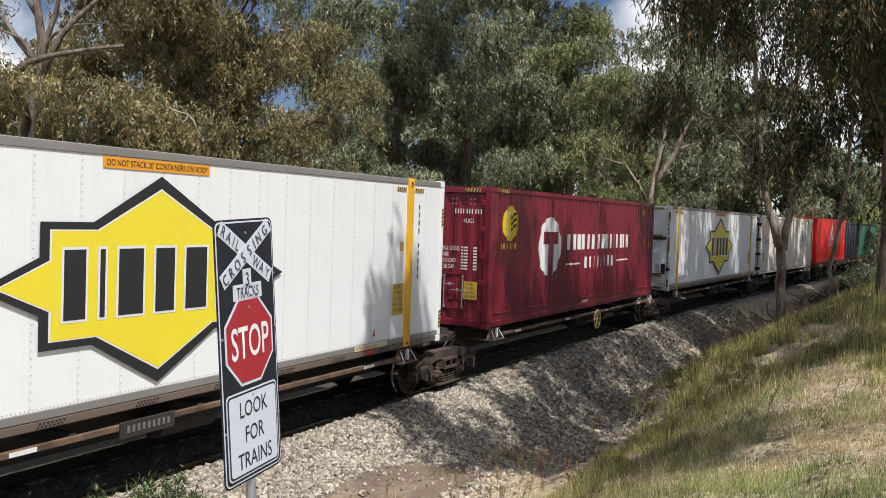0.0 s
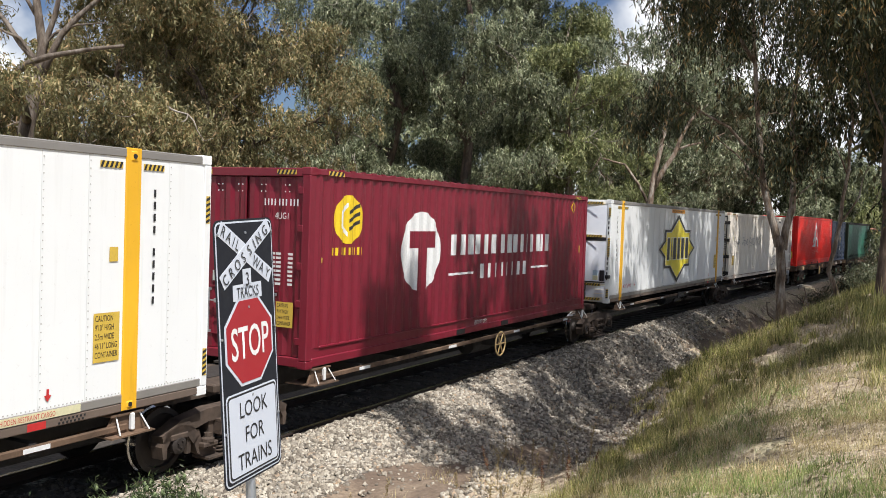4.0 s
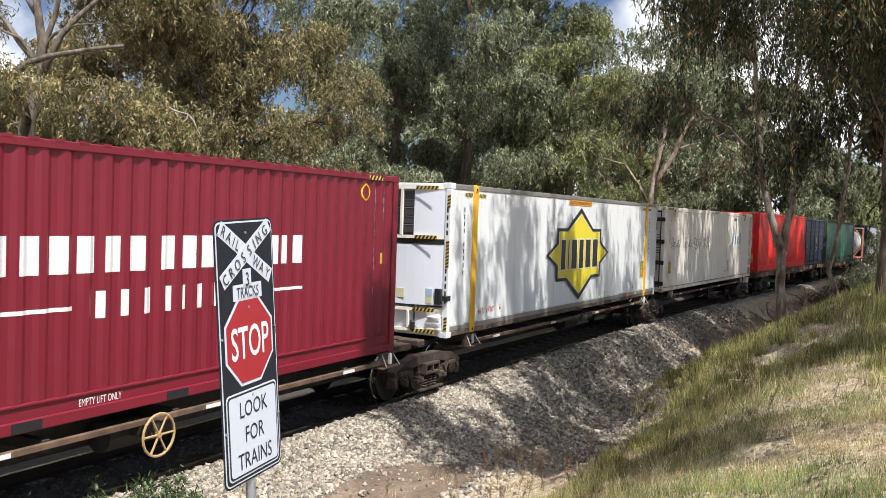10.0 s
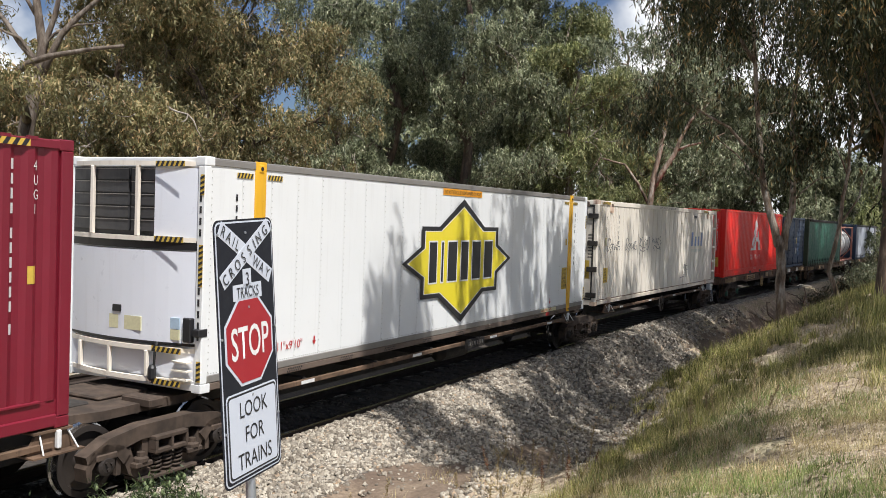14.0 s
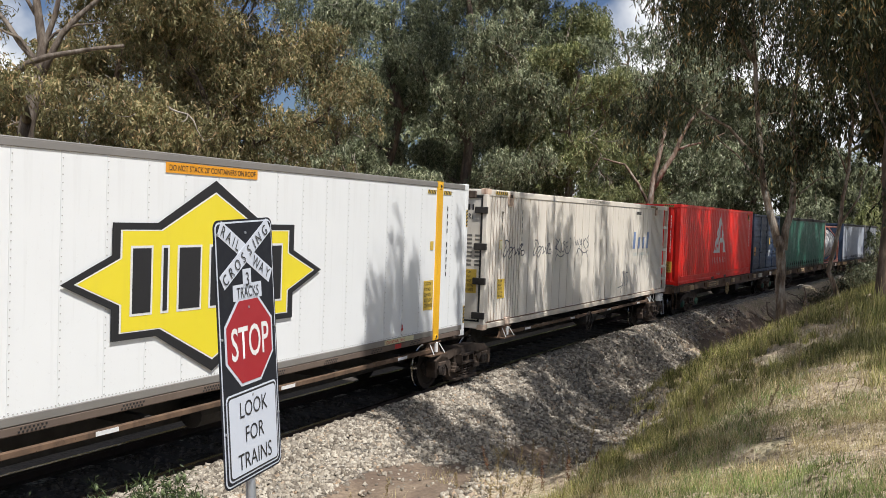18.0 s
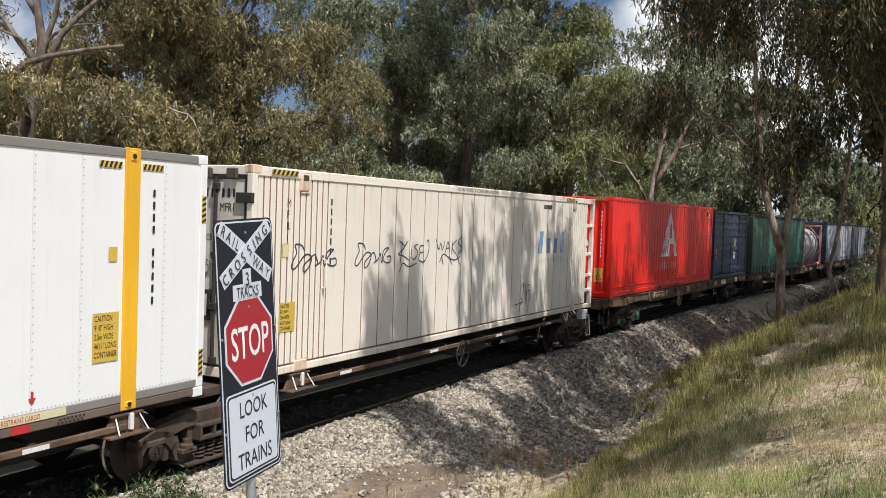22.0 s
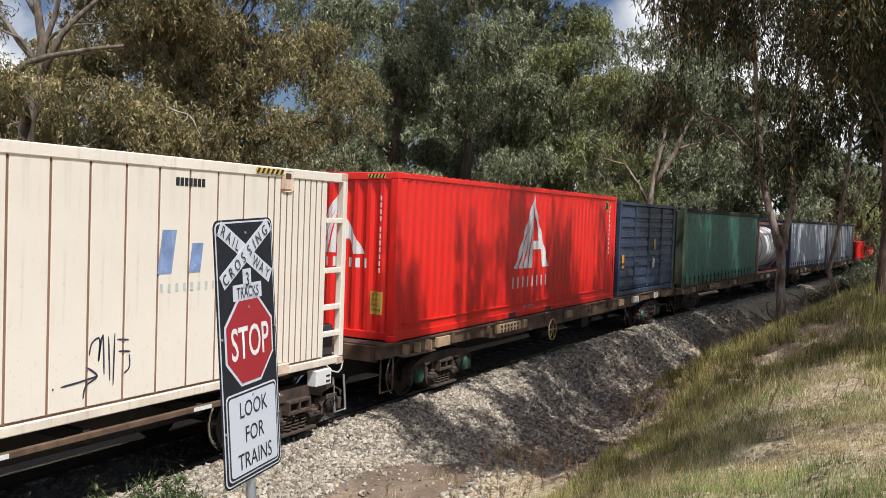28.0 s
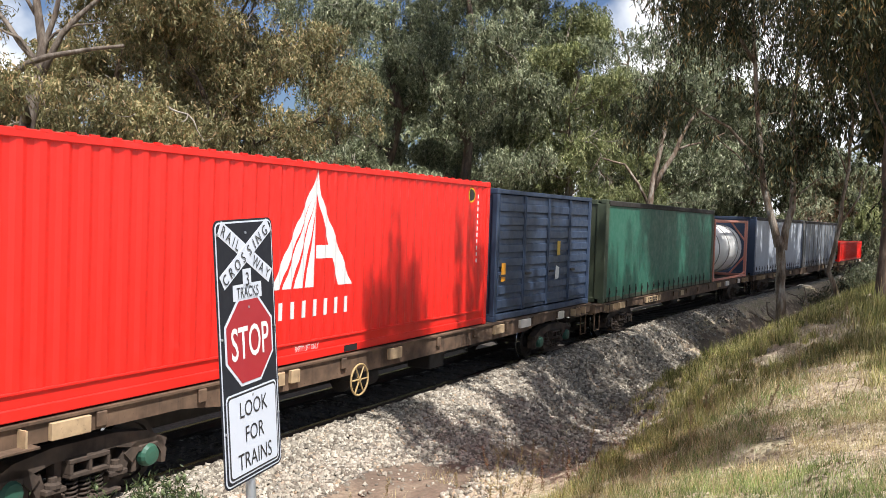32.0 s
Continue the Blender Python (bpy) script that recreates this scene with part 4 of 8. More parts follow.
def peak_emblem(s):
    """A tall white peak with a splayed striped foot, as bars and wedges."""
    out = []
    for a, b in ((0.55, 1.0), ):
        out.append(((0.02, 1.74), (0.10, 1.35), (0.98, 0.0), (0.62, 0.0), (0.42, 0.42), (0.02, 0.42), (0.02, 0.62), (0.33, 0.62), (0.05, 1.25), (-0.02, 1.45)))
    for k in range(4):
        f0 = -1.05 + 0.27 * k
        out.append(((0.0, 1.70 - 0.12 * k), (-0.02, 1.52 - 0.13 * k), (f0 + 0.2, 0.0), (f0, 0.0)))
    return [[(x * s, z * s) for x, z in o] for o in out]


def red_box():
    c = box_40("corrugated_container", "bright red corrugated steel container with white peak emblem on its side", 53.16, 65.40, M_RED, 0.13, 2.95, True)
    L, W, H, rib = c.L / 2, c.W / 2, c.H, c.rib
    sy = -W + 0.018
    for o in peak_emblem(1.0):
        c.mark("peak_emblem", flat(o), M_MARKW, 59.3 - c.x0, 1.10, rib=rib, side_y=sy)
    c.marks("name_bar", word_bars(0, 2.15, 0.25, 8, fill=0.5), M_MARKW, 58.1 - c.x0, 0.66, rib=rib, side_y=sy)
    c.mark("lift_inscription", text_mesh("EMPTY LIFT ONLY", 0.085, 0.62), M_MARKW, 58.85 - c.x0, 0.17, side_y=-W + 0.03)
    c.mark("round_ring", flat(disc(0.15, 20)), M_MARKY, 64.55 - c.x0, 2.66, rib=rib, side_y=sy)
    c.mark("ring_field", flat(disc(0.12, 20)), M_DARK, 64.55 - c.x0, 2.66, rib=rib, side_y=sy, proud=0.007)
    for k in range(11):
        c.mark("serial_bar", letter_blocks([(0.01, 0.04, 0, 0.08)]), M_MARKW, 64.85 - c.x0, 2.6 - 0.13 * k, rib=rib, side_y=sy)
    erib = rib_of(0.27, 0.05, -W + 0.2)
    c.add("end_wall", ribbed_wall(-W + 0.15, W - 0.15, 0.16, H - 0.14, erib), M_RED, m=Matrix.Translation((-L + 0.02, 0, 0)) @ Matrix.Rotation(-math.pi / 2, 4, "Z"))
    for o in peak_emblem(0.62):
        c.mark("peak_emblem", flat(o), M_MARKW, -0.05, 1.50, rib=erib, end=True, proud=-0.015)
    c.marks("name_bar", word_bars(-0.65, 0.65, 0.17, 8, fill=0.5), M_MARKW, 0.0, 1.26, rib=erib, end=True, proud=-0.015)
    for k in range(11):
        c.mark("serial_bar", letter_blocks([(0.01, 0.04, 0, 0.085)]), M_MARKW, 0.86, 2.45 - 0.12 * k - (0.06 if k > 3 else 0), rib=erib, end=True, proud=-0.015)
    c.mark("caution_plate", letter_blocks([(0, 0.26, 0, 0.40)]), M_STICKY, 0.70, 0.46, rib=erib, end=True, proud=-0.015)
    for k, wd in enumerate(("CAUTION", "9'6\" HIGH", "2.5m WIDE", "CONTAINER")):
        c.mark("caution_inscription", text_mesh(wd, 0.06, 0.47), M_MARKK, 0.71, 0.78 - 0.09 * k, rib=erib, end=True, proud=-0.011)
    return c


red_box()


TAG_ROUND = (((0.27, 0.75), (0.20, 0.98), (0.06, 1.0), (0.10, 0.72), (0.02, 0.40), (0.0, 0.18), (0.08, 0.16), (0.28, 0.62), (0.42, 0.55), (0.38, 0.22), (0.27, 0.0), (0.25, 0.22),
              (0.40, 0.5), (0.50, 0.62), (0.56, 0.30), (0.50, 0.20), (0.62, 0.34), (0.68, 0.58), (0.72, 0.18), (0.80, 0.55), (0.92, 0.80), (0.78, 0.72), (0.74, 0.40), (0.84, 0.18), (0.98, 0.22), (0.97, 0.45), (0.86, 0.42)),)
TAG_SPIKY = (((0.12, 0.92), (0.10, 0.5), (0.07, 0.1)), ((0.30, 0.95), (0.14, 0.62), (0.0, 0.45), (0.18, 0.36), (0.36, 0.18)), ((0.43, 0.75), (0.40, 0.2)), ((0.62, 0.8), (0.50, 0.72), (0.62, 0.5), (0.52, 0.22), (0.43, 0.3)),
             ((0.82, 0.76), (0.68, 0.70), (0.69, 0.45), (0.66, 0.2), (0.84, 0.12), (0.98, 0.5), (0.97, 0.95), (0.90, 0.88)), ((0.68, 0.46), (0.80, 0.5)), ((0.02, 0.95), (0.2, 0.75)), ((0.05, -0.25), (0.15, 0.1), (0.35, -0.05), (0.6, 0.08)))
TAG_TANGLED = (((0.0, 0.95), (0.12, 0.52), (0.18, 0.78), (0.25, 0.5), (0.34, 0.88)), ((0.35, 0.38), (0.45, 0.82), (0.53, 0.38)), ((0.38, 0.54), (0.53, 0.58)), ((0.62, 0.85), (0.60, 0.32)), ((0.79, 0.88), (0.61, 0.6), (0.81, 0.28)),
               ((0.98, 1.02), (0.84, 0.76), (1.0, 0.55), (0.86, 0.34)), ((0.15, 0.04), (0.3, 0.35), (0.5, 0.2), (0.72, 0.1), (0.93, 0.22)), ((0.5, 0.32), (0.62, -0.08)), ((0.8, 0.3), (0.95, -0.14)), ((0.22, 0.3), (0.3, -0.05)))
TAG_ARROW = (((0.0, 0.6), (0.06, 0.85), (0.24, 0.92), (0.22, 0.45), (0.31, 1.0), (0.36, 0.15)), ((0.45, 0.95), (0.50, 0.0)), ((0.60, 1.0), (0.58, -0.12)), ((0.66, 0.86), (0.95, 0.82)), ((0.7, 0.6), (1.0, 0.56)), ((0.97, 0.5), (0.98, 0.22), (0.84, 0.1)),
             ((-0.62, 0.04), (-0.2, 0.08), (0.2, 0.14)), ((-0.05, 0.36), (0.2, 0.14), (-0.06, -0.02), (-0.12, -0.28)), ((-0.8, 0.02), (-0.77, 0.03)))


def scrawl(strokes, w, h, thick=0.024):
    """A quick sprayed tag: smooth strokes through a few points, thinner where the stroke ends."""
    bm = bmesh.new()
    for pts in strokes:
        pts = [(x * w, z * h) for x, z in pts]
        fine = []
        for i in range(len(pts) - 1):
            p0, p1, p2, p3 = (pts[max(0, min(len(pts) - 1, i + d))] for d in (-1, 0, 1, 2))
            for u in (0, 0.25, 0.5, 0.75):
                fine.append(tuple(0.5 * (2 * b + (c2 - a) * u + (2 * a - 5 * b + 4 * c2 - d) * u * u + (3 * b - a - 3 * c2 + d) * u**3) for a, b, c2, d in zip(p0, p1, p2, p3)))
        fine.append(pts[-1])
        prev = None
        for k, (x, z) in enumerate(fine):
            xa, za = fine[max(k - 1, 0)]
            xb, zb = fine[min(k + 1, len(fine) - 1)]
            d = math.hypot(xb - xa, zb - za) or 1
            t = thick * (0.5 if k in (0, len(fine) - 1) else 1.0) / 2
            now = [bm.verts.new((x - (zb - za) / d * t, 0, z + (xb - xa) / d * t)), bm.verts.new((x + (zb - za) / d * t, 0, z - (xb - xa) / d * t))]
            if prev:
                bm.faces.new((prev[0], prev[1], now[1], now[0]))
            prev = now
    return bm


def cream_van():
    """Old cream refrigerated container: ribbed panels with rusty seams, an open ladder frame at the far end."""
    c = Box("ribbed_container", "old cream ribbed container with rust streaks, graffiti and open end frame", 37.34, 51.52, 2.5, 2.95)
    L, W, H = c.L / 2, c.W / 2, c.H
    end = L - 0.52
    c.frame_parts(M_CREAM, post=0.11, rail_top=0.14, rail_bot=0.13, cast_mat=M_RUSTCREAM, low_mat=M_SCUFFED)
    wide_from, wide_to = 39.10 - c.x0, 49.60 - c.x0
    runs = [(-L + 0.12, wide_from, 12), (wide_from, wide_to, 21), (wide_to, end, 10)]
    for xa, xb, n in runs:
        w = (xb - xa) / n
        for s in (-1, 1):
            ya, yb = sorted((s * (W - 0.02), s * (W - 0.07)))
            panel = None
            for k in range(n):
                at = Matrix.Translation((xa + w * k, 0, 0))
                if panel is None:
                    panel = c.add("rib_panel", boxes((0.017, w - 0.017, ya, yb, 0.16, H - 0.14), bevel=0.006), M_CREAM, m=at)
                else:
                    c.add("rib_panel", panel.data, None, m=at)
    for s in (-1, 1):
        ya, yb = sorted((s * (W - 0.032), s * (W - 0.08)))
        c.add("seam_backing", boxes((-L + 0.11, end, ya, yb, 0.14, H - 0.14)), M_SEAM, "rust-brown seams")
    c.add("bulkhead", boxes((end - 0.06, end, -W + 0.03, W - 0.03, 0.14, H - 0.1)), M_CREAM)
    for z in (0.45, 0.86, 1.42, 2.18):
        c.add("frame_bar", boxes((end, L - 0.1, -W + 0.01, -W + 0.08, z, z + 0.08), bevel=0.008), M_CREAM, "flaking cream frame bar")
    c.add("frame_bar", boxes((L - 0.1, L - 0.02, -W + 0.1, W - 0.1, 0.42, 0.5), bevel=0.008), M_CREAM)
    c.add("battery_box", boxes((end + 0.04, L - 0.14, -W + 0.10, -0.4, 0.14, 0.62), bevel=0.02), M_DARK)
    # doors on the near end with hinge straps and lock gear
    for s, y0, y1 in ((1, 0.01, W - 0.12), (-1, -W + 0.12, -0.01)):
        d = c.add("door", boxes((-L + 0.02, -L + 0.08, y0, y1, 0.17, H - 0.15), bevel=0.012), M_DOORSHADE, "rust-streaked cream door, darkened for shade")
        for z in (0.3, 1.02, 1.74, 2.5):
            ys = (y1 - 0.1, y1 + 0.13) if s > 0 else (y0 - 0.13, y0 + 0.16)
            part("hinge_strap", boxes((-L - 0.03, -L + 0.03, ys[0], ys[1], z - 0.07, z + 0.07), bevel=0.01), M_DARK, d, "dark hinge strap")
        for u in ((y0 + 0.55, y0 + 0.16) if s > 0 else (y0 + 0.51, y0 + 0.96)):
            bm = bmesh.new()
            tube(bm, ((-L - 0.02, u, 0.2), (-L - 0.02, u, H - 0.18)), 0.026, 8)
            for z in (0.25, 1.0, 1.7, H - 0.3):
                box(bm, -L - 0.05, -L + 0.02, u - 0.05, u + 0.05, z - 0.05, z + 0.05, 0.008)
            part("locking_bar", bm, M_DARK, d)
        bm = bmesh.new()
        box(bm, -L - 0.06, -L - 0.03, u - 0.02, u + 0.34, 0.72, 0.75)
        box(bm, -L - 0.07, -L - 0.0, u + 0.1, u + 0.2, 0.62, 0.70, 0.01)
        part("handle", bm, M_DARK, d)
        bm = bmesh.new()
        for ya, yb, za, zb in ((y0, y0 + 0.03, 0.17, H - 0.15), (y1 - 0.03, y1, 0.17, H - 0.15), (y0, y1, H - 0.2, H - 0.15), (y0, y1, 0.17, 0.2)):
            box(bm, -L + 0.008, -L + 0.02, ya, yb, za, zb)
        part("door_seal", bm, M_RUBBER, d)
    for y in (-0.9, -0.45, 0.3, 0.8):
        c.add("roof_bracket", boxes((-L - 0.05, -L + 0.01, y - 0.09, y + 0.09, H - 0.2, H - 0.05), bevel=0.015), M_RUST)
    # inspection hatch: dark frame round a pale plate, and the lock gear beneath it
    hatch = c.add("hatch", boxes((-L - 0.012, -L + 0.02, -0.54, -0.20, 0.80, 1.22), bevel=0.006), M_DARK, "dark framed inspection hatch")
    part("hatch_plate", boxes((-L - 0.018, -L - 0.011, -0.49, -0.26, 0.86, 1.16)), M_DOORSHADE, hatch)
    part("hatch_latch", boxes((-L - 0.04, -L - 0.01, -0.57, -0.53, 0.95, 1.08), bevel=0.006), M_DARK, hatch)
    for words, z in (("MAX GROSS", 1.90), ("TARE", 1.73), ("PAYLOAD", 1.55), ("CUB.CAP.", 1.37)):
        c.mark("weight_inscription", text_mesh(words, 0.10, 0.42), M_MARKK, 0.22, z, end=True, proud=-0.016)
        for dz in (0.05, -0.035):
            c.marks("weight_figure", [(0, 0.06, 0, 0.04), (0.08, 0.22, 0, 0.04), (0.29, 0.41, 0, 0.04)], M_FAINT, 0.69, z + dz, end=True, proud=-0.016)
    c.marks("serial_bar", word_bars(0.22, 0.56, 0.12, 4, fill=0.5) + word_bars(0.68, 0.95, 0.12, 3, fill=0.5), M_MARKK, 0, 2.50, end=True, proud=-0.016)
    c.mark("size_inscription", text_mesh("MFR1", 0.12, 0.7), M_MARKK, 0.66, 2.31, end=True, proud=-0.016)
    c.mark("caution_plate", letter_blocks([(0, 0.36, 0, 0.50)]), M_STICKY, 0.68, 0.76, end=True, proud=-0.016)
    for k, wd in enumerate(("CAUTION", "9'8\" HIGH", "2.5m WIDE", "46'11\" LONG", "CONTAINER")):
        c.mark("caution_inscription", text_mesh(wd, 0.062, 0.56), M_MARKK, 0.70, 1.18 - 0.095 * k, end=True, proud=-0.012)
    # marks on the side
    py = -W + 0.02
    for k, ch in enumerate("MFR1"):
        c.mark("size_letter", text_mesh(ch, 0.115, 0.8), M_MARKK, 38.1 - c.x0, 2.40 - 0.16 * k, side_y=py)
    c.mark("caution_plate", letter_blocks([(0, 0.36, 0, 0.42)]), M_STICKY, 37.98 - c.x0, 0.62, side_y=py, proud=0.006)
    for k, wd in enumerate(("CAUTION", "9'8\" HIGH", "2.5m WIDE", "46'11\" LONG", "CONTAINER")):
        c.mark("caution_inscription", text_mesh(wd, 0.052, 0.6), M_MARKK, 38.0 - c.x0, 0.97 - 0.08 * k, side_y=py, proud=0.010)
    c.mark("small_plate", letter_blocks([(0, 0.14, 0, 0.2)]), M_STICKY, 38.02 - c.x0, 1.68, side_y=py)
    c.mark("plate_field", letter_blocks([(0.012, 0.128, 0.012, 0.188)]), M_LABELY, 38.02 - c.x0, 1.68, side_y=py, proud=0.006)
    for k in range(7):
        c.mark("serial_bar", letter_blocks([(0.02, 0.055, 0, 0.1)]), M_MARKK, 39.15 - c.x0, 2.45 - 0.15 * k, side_y=py)
    for strokes, xx, ww, hh in ((TAG_ROUND, 38.24, 1.12, 0.40), (TAG_ROUND, 39.87, 1.1, 0.40), (TAG_SPIKY, 41.19, 1.1, 0.46), (TAG_TANGLED, 42.53, 1.08, 0.50)):
        c.mark("graffiti_tag", scrawl(strokes, ww, hh), M_GRAFF, xx - c.x0, 1.46, side_y=py, label="dark sprayed graffiti tag")
    c.mark("graffiti_tag", scrawl(TAG_ARROW, 0.58, 0.52, 0.022), M_GRAFF, 46.62 - c.x0, 0.40, side_y=py, label="dark sprayed arrow and scribble")
    for xa, wa, ha in ((0.0, 0.40, 0.52), (0.52, 0.34, 0.36), (0.98, 0.34, 0.36), (1.42, 0.36, 0.52)):
        c.mark("name_bar", flat(((xa, 0), (xa + 0.58 * wa, 0), (xa + 0.58 * wa + 0.14 * ha, ha), (xa + 0.14 * ha, ha))), M_MARKB, 47.58 - c.x0, 1.55, side_y=py)
    c.marks("small_name_bar", word_bars(0, 1.75, 0.1, 14, fill=0.45), M_MARKG, 47.6 - c.x0, 1.33, side_y=py)
    c.mark("warning_inscription", text_mesh("DO NOT STACK 20' CONTAINERS ON ROOF", 0.075, 0.9), M_MARKK, 43.3 - c.x0, 2.845, side_y=-W, proud=0.004)
    c.marks("serial_bar", word_bars(0, 0.5, 0.1, 7), M_MARKK, 47.85 - c.x0, 2.6, side_y=py)
    for xx in (38.5, 50.0):
        c.add("lifting_eye", boxes((xx - c.x0 - 0.13, xx - c.x0 + 0.13, -W - 0.006, -W + 0.04, H - 0.34, H - 0.05), bevel=0.04), M_RUSTCREAM, "rust-stained lifting plate")
        c.add("eye_slot", boxes((xx - c.x0 - 0.06, xx - c.x0 + 0.06, -W - 0.012, -W, H - 0.16, H - 0.08), bevel=0.005), M_RUST)
        c.add("bottom_eye", boxes((xx - c.x0 - 0.16, xx - c.x0 + 0.16, -W - 0.006, -W + 0.04, 0.01, 0.2), bevel=0.03), M_RUSTCREAM, "rust-stained foot plate")
    c.hazard(37.72 - c.x0, H - 0.11, 0.6, 6)
    c.hazard(49.3 - c.x0, H - 0.11, 0.6, 6)
    c.add("grab_rail", tube(bmesh.new(), ((39.0 - c.x0, -W + 0.02, 1.2), (39.0 - c.x0, -W - 0.05, 1.22), (39.0 - c.x0, -W - 0.05, 1.62), (39.0 - c.x0, -W + 0.02, 1.64)), 0.013, 6), M_CREAM)
    return c


cream_van()


def blue_box():
    c = Box("side_door_container", "faded dark blue container with ribbed side doors and lock bars", 65.75, 71.75, 2.44, 2.85, 0.13)
    L, W, H = c.L / 2, c.W / 2, c.H
    c.frame_parts(M_BLUE, post=0.12)
    for k in range(4):
        xa = -L + 0.13 + k * (2 * L - 0.26) / 4
        xb = -L + 0.13 + (k + 1) * (2 * L - 0.26) / 4
        d = c.add("side_door", boxes((xa + 0.01, xb - 0.01, -W + 0.05, -W + 0.09, 0.18, H - 0.12), bevel=0.01), M_BLUE)
        for j in range(8):
            z = 0.26 + j * 0.30
            part("door_rib", boxes((xa + 0.06, xb - 0.06, -W + 0.02, -W + 0.052, z, z + 0.20), bevel=0.02), M_BLUE, d)
        for x in (xa + 0.03, xb - 0.05):
            part("locking_bar", tube(bmesh.new(), ((x, -W + 0.02, 0.18), (x, -W + 0.02, H - 0.12)), 0.02, 6), M_BLUE, d)
        part("handle", boxes((xa + 0.1, xa + 0.4, -W - 0.01, -W + 0.02, 0.95, 1.0)), M_DARK, d)
    c.add("side_wall", boxes((-L + 0.12, L - 0.12, W - 0.08, W - 0.03, 0.15, H - 0.1)), M_BLUE)
    for s in (-1, 1):
        xa, xb = sorted((s * (L - 0.03), s * (L - 0.08)))
        c.add("end_wall", boxes((xa, xb, -W + 0.12, W - 0.12, 0.16, H - 0.14)), M_BLUE)
    c.mark("orange_plate", letter_blocks([(0, 0.22, 0, 0.4)]), M_STICKO, -L + 0.35, 0.85, side_y=-W + 0.018)
    c.mark("yellow_plate", letter_blocks([(0, 0.2, 0, 0.35)]), M_STICKY, 0.6, 1.35, side_y=-W + 0.018)
    c.mark("peeling_plate", flat(((0, 0), (0.25, 0.03), (0.28, 0.3), (0.05, 0.36))), M_MARKW, 0.5, 0.75, side_y=-W + 0.018)


def curtain_box(name, label, x0, x1, mat, mat2, lift, height, stripes=0):
    c = Box(name, label, x0, x1, 2.5, height, lift)
    L, W, H = c.L / 2, c.W / 2, c.H
    c.frame_parts(mat2, post=0.28)
    bm = bmesh.new()
    n = 60
    lo, hi = [], []
    for k in range(n + 1):
        x = -L + 0.28 + (2 * L - 0.56) * k / n
        y = -W + 0.015 + 0.012 * math.sin(k * 1.7) + 0.008 * math.sin(k * 0.61)
        lo.append(bm.verts.new((x, y, 0.10)))
        hi.append(bm.verts.new((x, -W + 0.02, H - 0.16)))
    for k in range(n):
        bm.faces.new((lo[k], lo[k + 1], hi[k + 1], hi[k]))
    b = [bm.verts.new(p) for p in ((-L + 0.28, -W + 0.07, 0.10), (L - 0.28, -W + 0.07, 0.10), (L - 0.28, -W + 0.07, H - 0.16), (-L + 0.28, -W + 0.07, H - 0.16))]
    bm.faces.new(b[::-1])
    c.add("curtain", bm, mat, smooth=True)
    c.add("curtain_rail", boxes((-L + 0.28, L - 0.2, -W - 0.02, -W + 0.05, H - 0.17, H - 0.02), bevel=0.015), M_DARK, "dark curtain valance")
    c.add("side_wall", boxes((-L + 0.2, L - 0.2, W - 0.08, W - 0.03, 0.15, H - 0.1)), mat)
    for s in (-1, 1):
        xa, xb = sorted((s * (L - 0.03), s * (L - 0.08)))
        c.add("end_wall", boxes((xa, xb, -W + 0.2, W - 0.2, 0.16, H - 0.14)), mat2)
    k = int((2 * L - 0.8) / 0.62)
    for j in range(k):
        x = -L + 0.5 + 0.62 * j
        bm = bmesh.new()
        box(bm, x - 0.025, x + 0.025, -W - 0.012, -W + 0.0, 0.02, 0.42)
        box(bm, x - 0.04, x + 0.04, -W - 0.03, -W - 0.01, 0.24, 0.34, 0.008)
        c.add("buckle_strap", bm, M_DARK)
    if stripes:
        for j in range(stripes):
            x = -L + 0.6 + (2 * L - 1.2) * j / max(1, stripes - 1)
            c.add("curtain_pillar", boxes((x - 0.05, x + 0.05, -W - 0.008, -W + 0.02, 0.1, H - 0.16)), mat2)
    return c


blue_box()
curtain_box("curtain_container", "green tarpaulin-sided container with dull steel posts and buckle straps", 73.0, 86.1, M_GREEN, M_DKGREEN, 0.03, 2.95)
curtain_box("curtain_container", "pale grey curtain-sided container with blue corner pillar", 94.0, 106.2, M_PALECUR, M_BLUE, 0.0, 2.85)
curtain_box("curtain_container", "dark grey curtain-sided container with upright pillars", 106.5, 119.0, M_GREYCUR, M_ALU, 0.0, 2.85, 9)


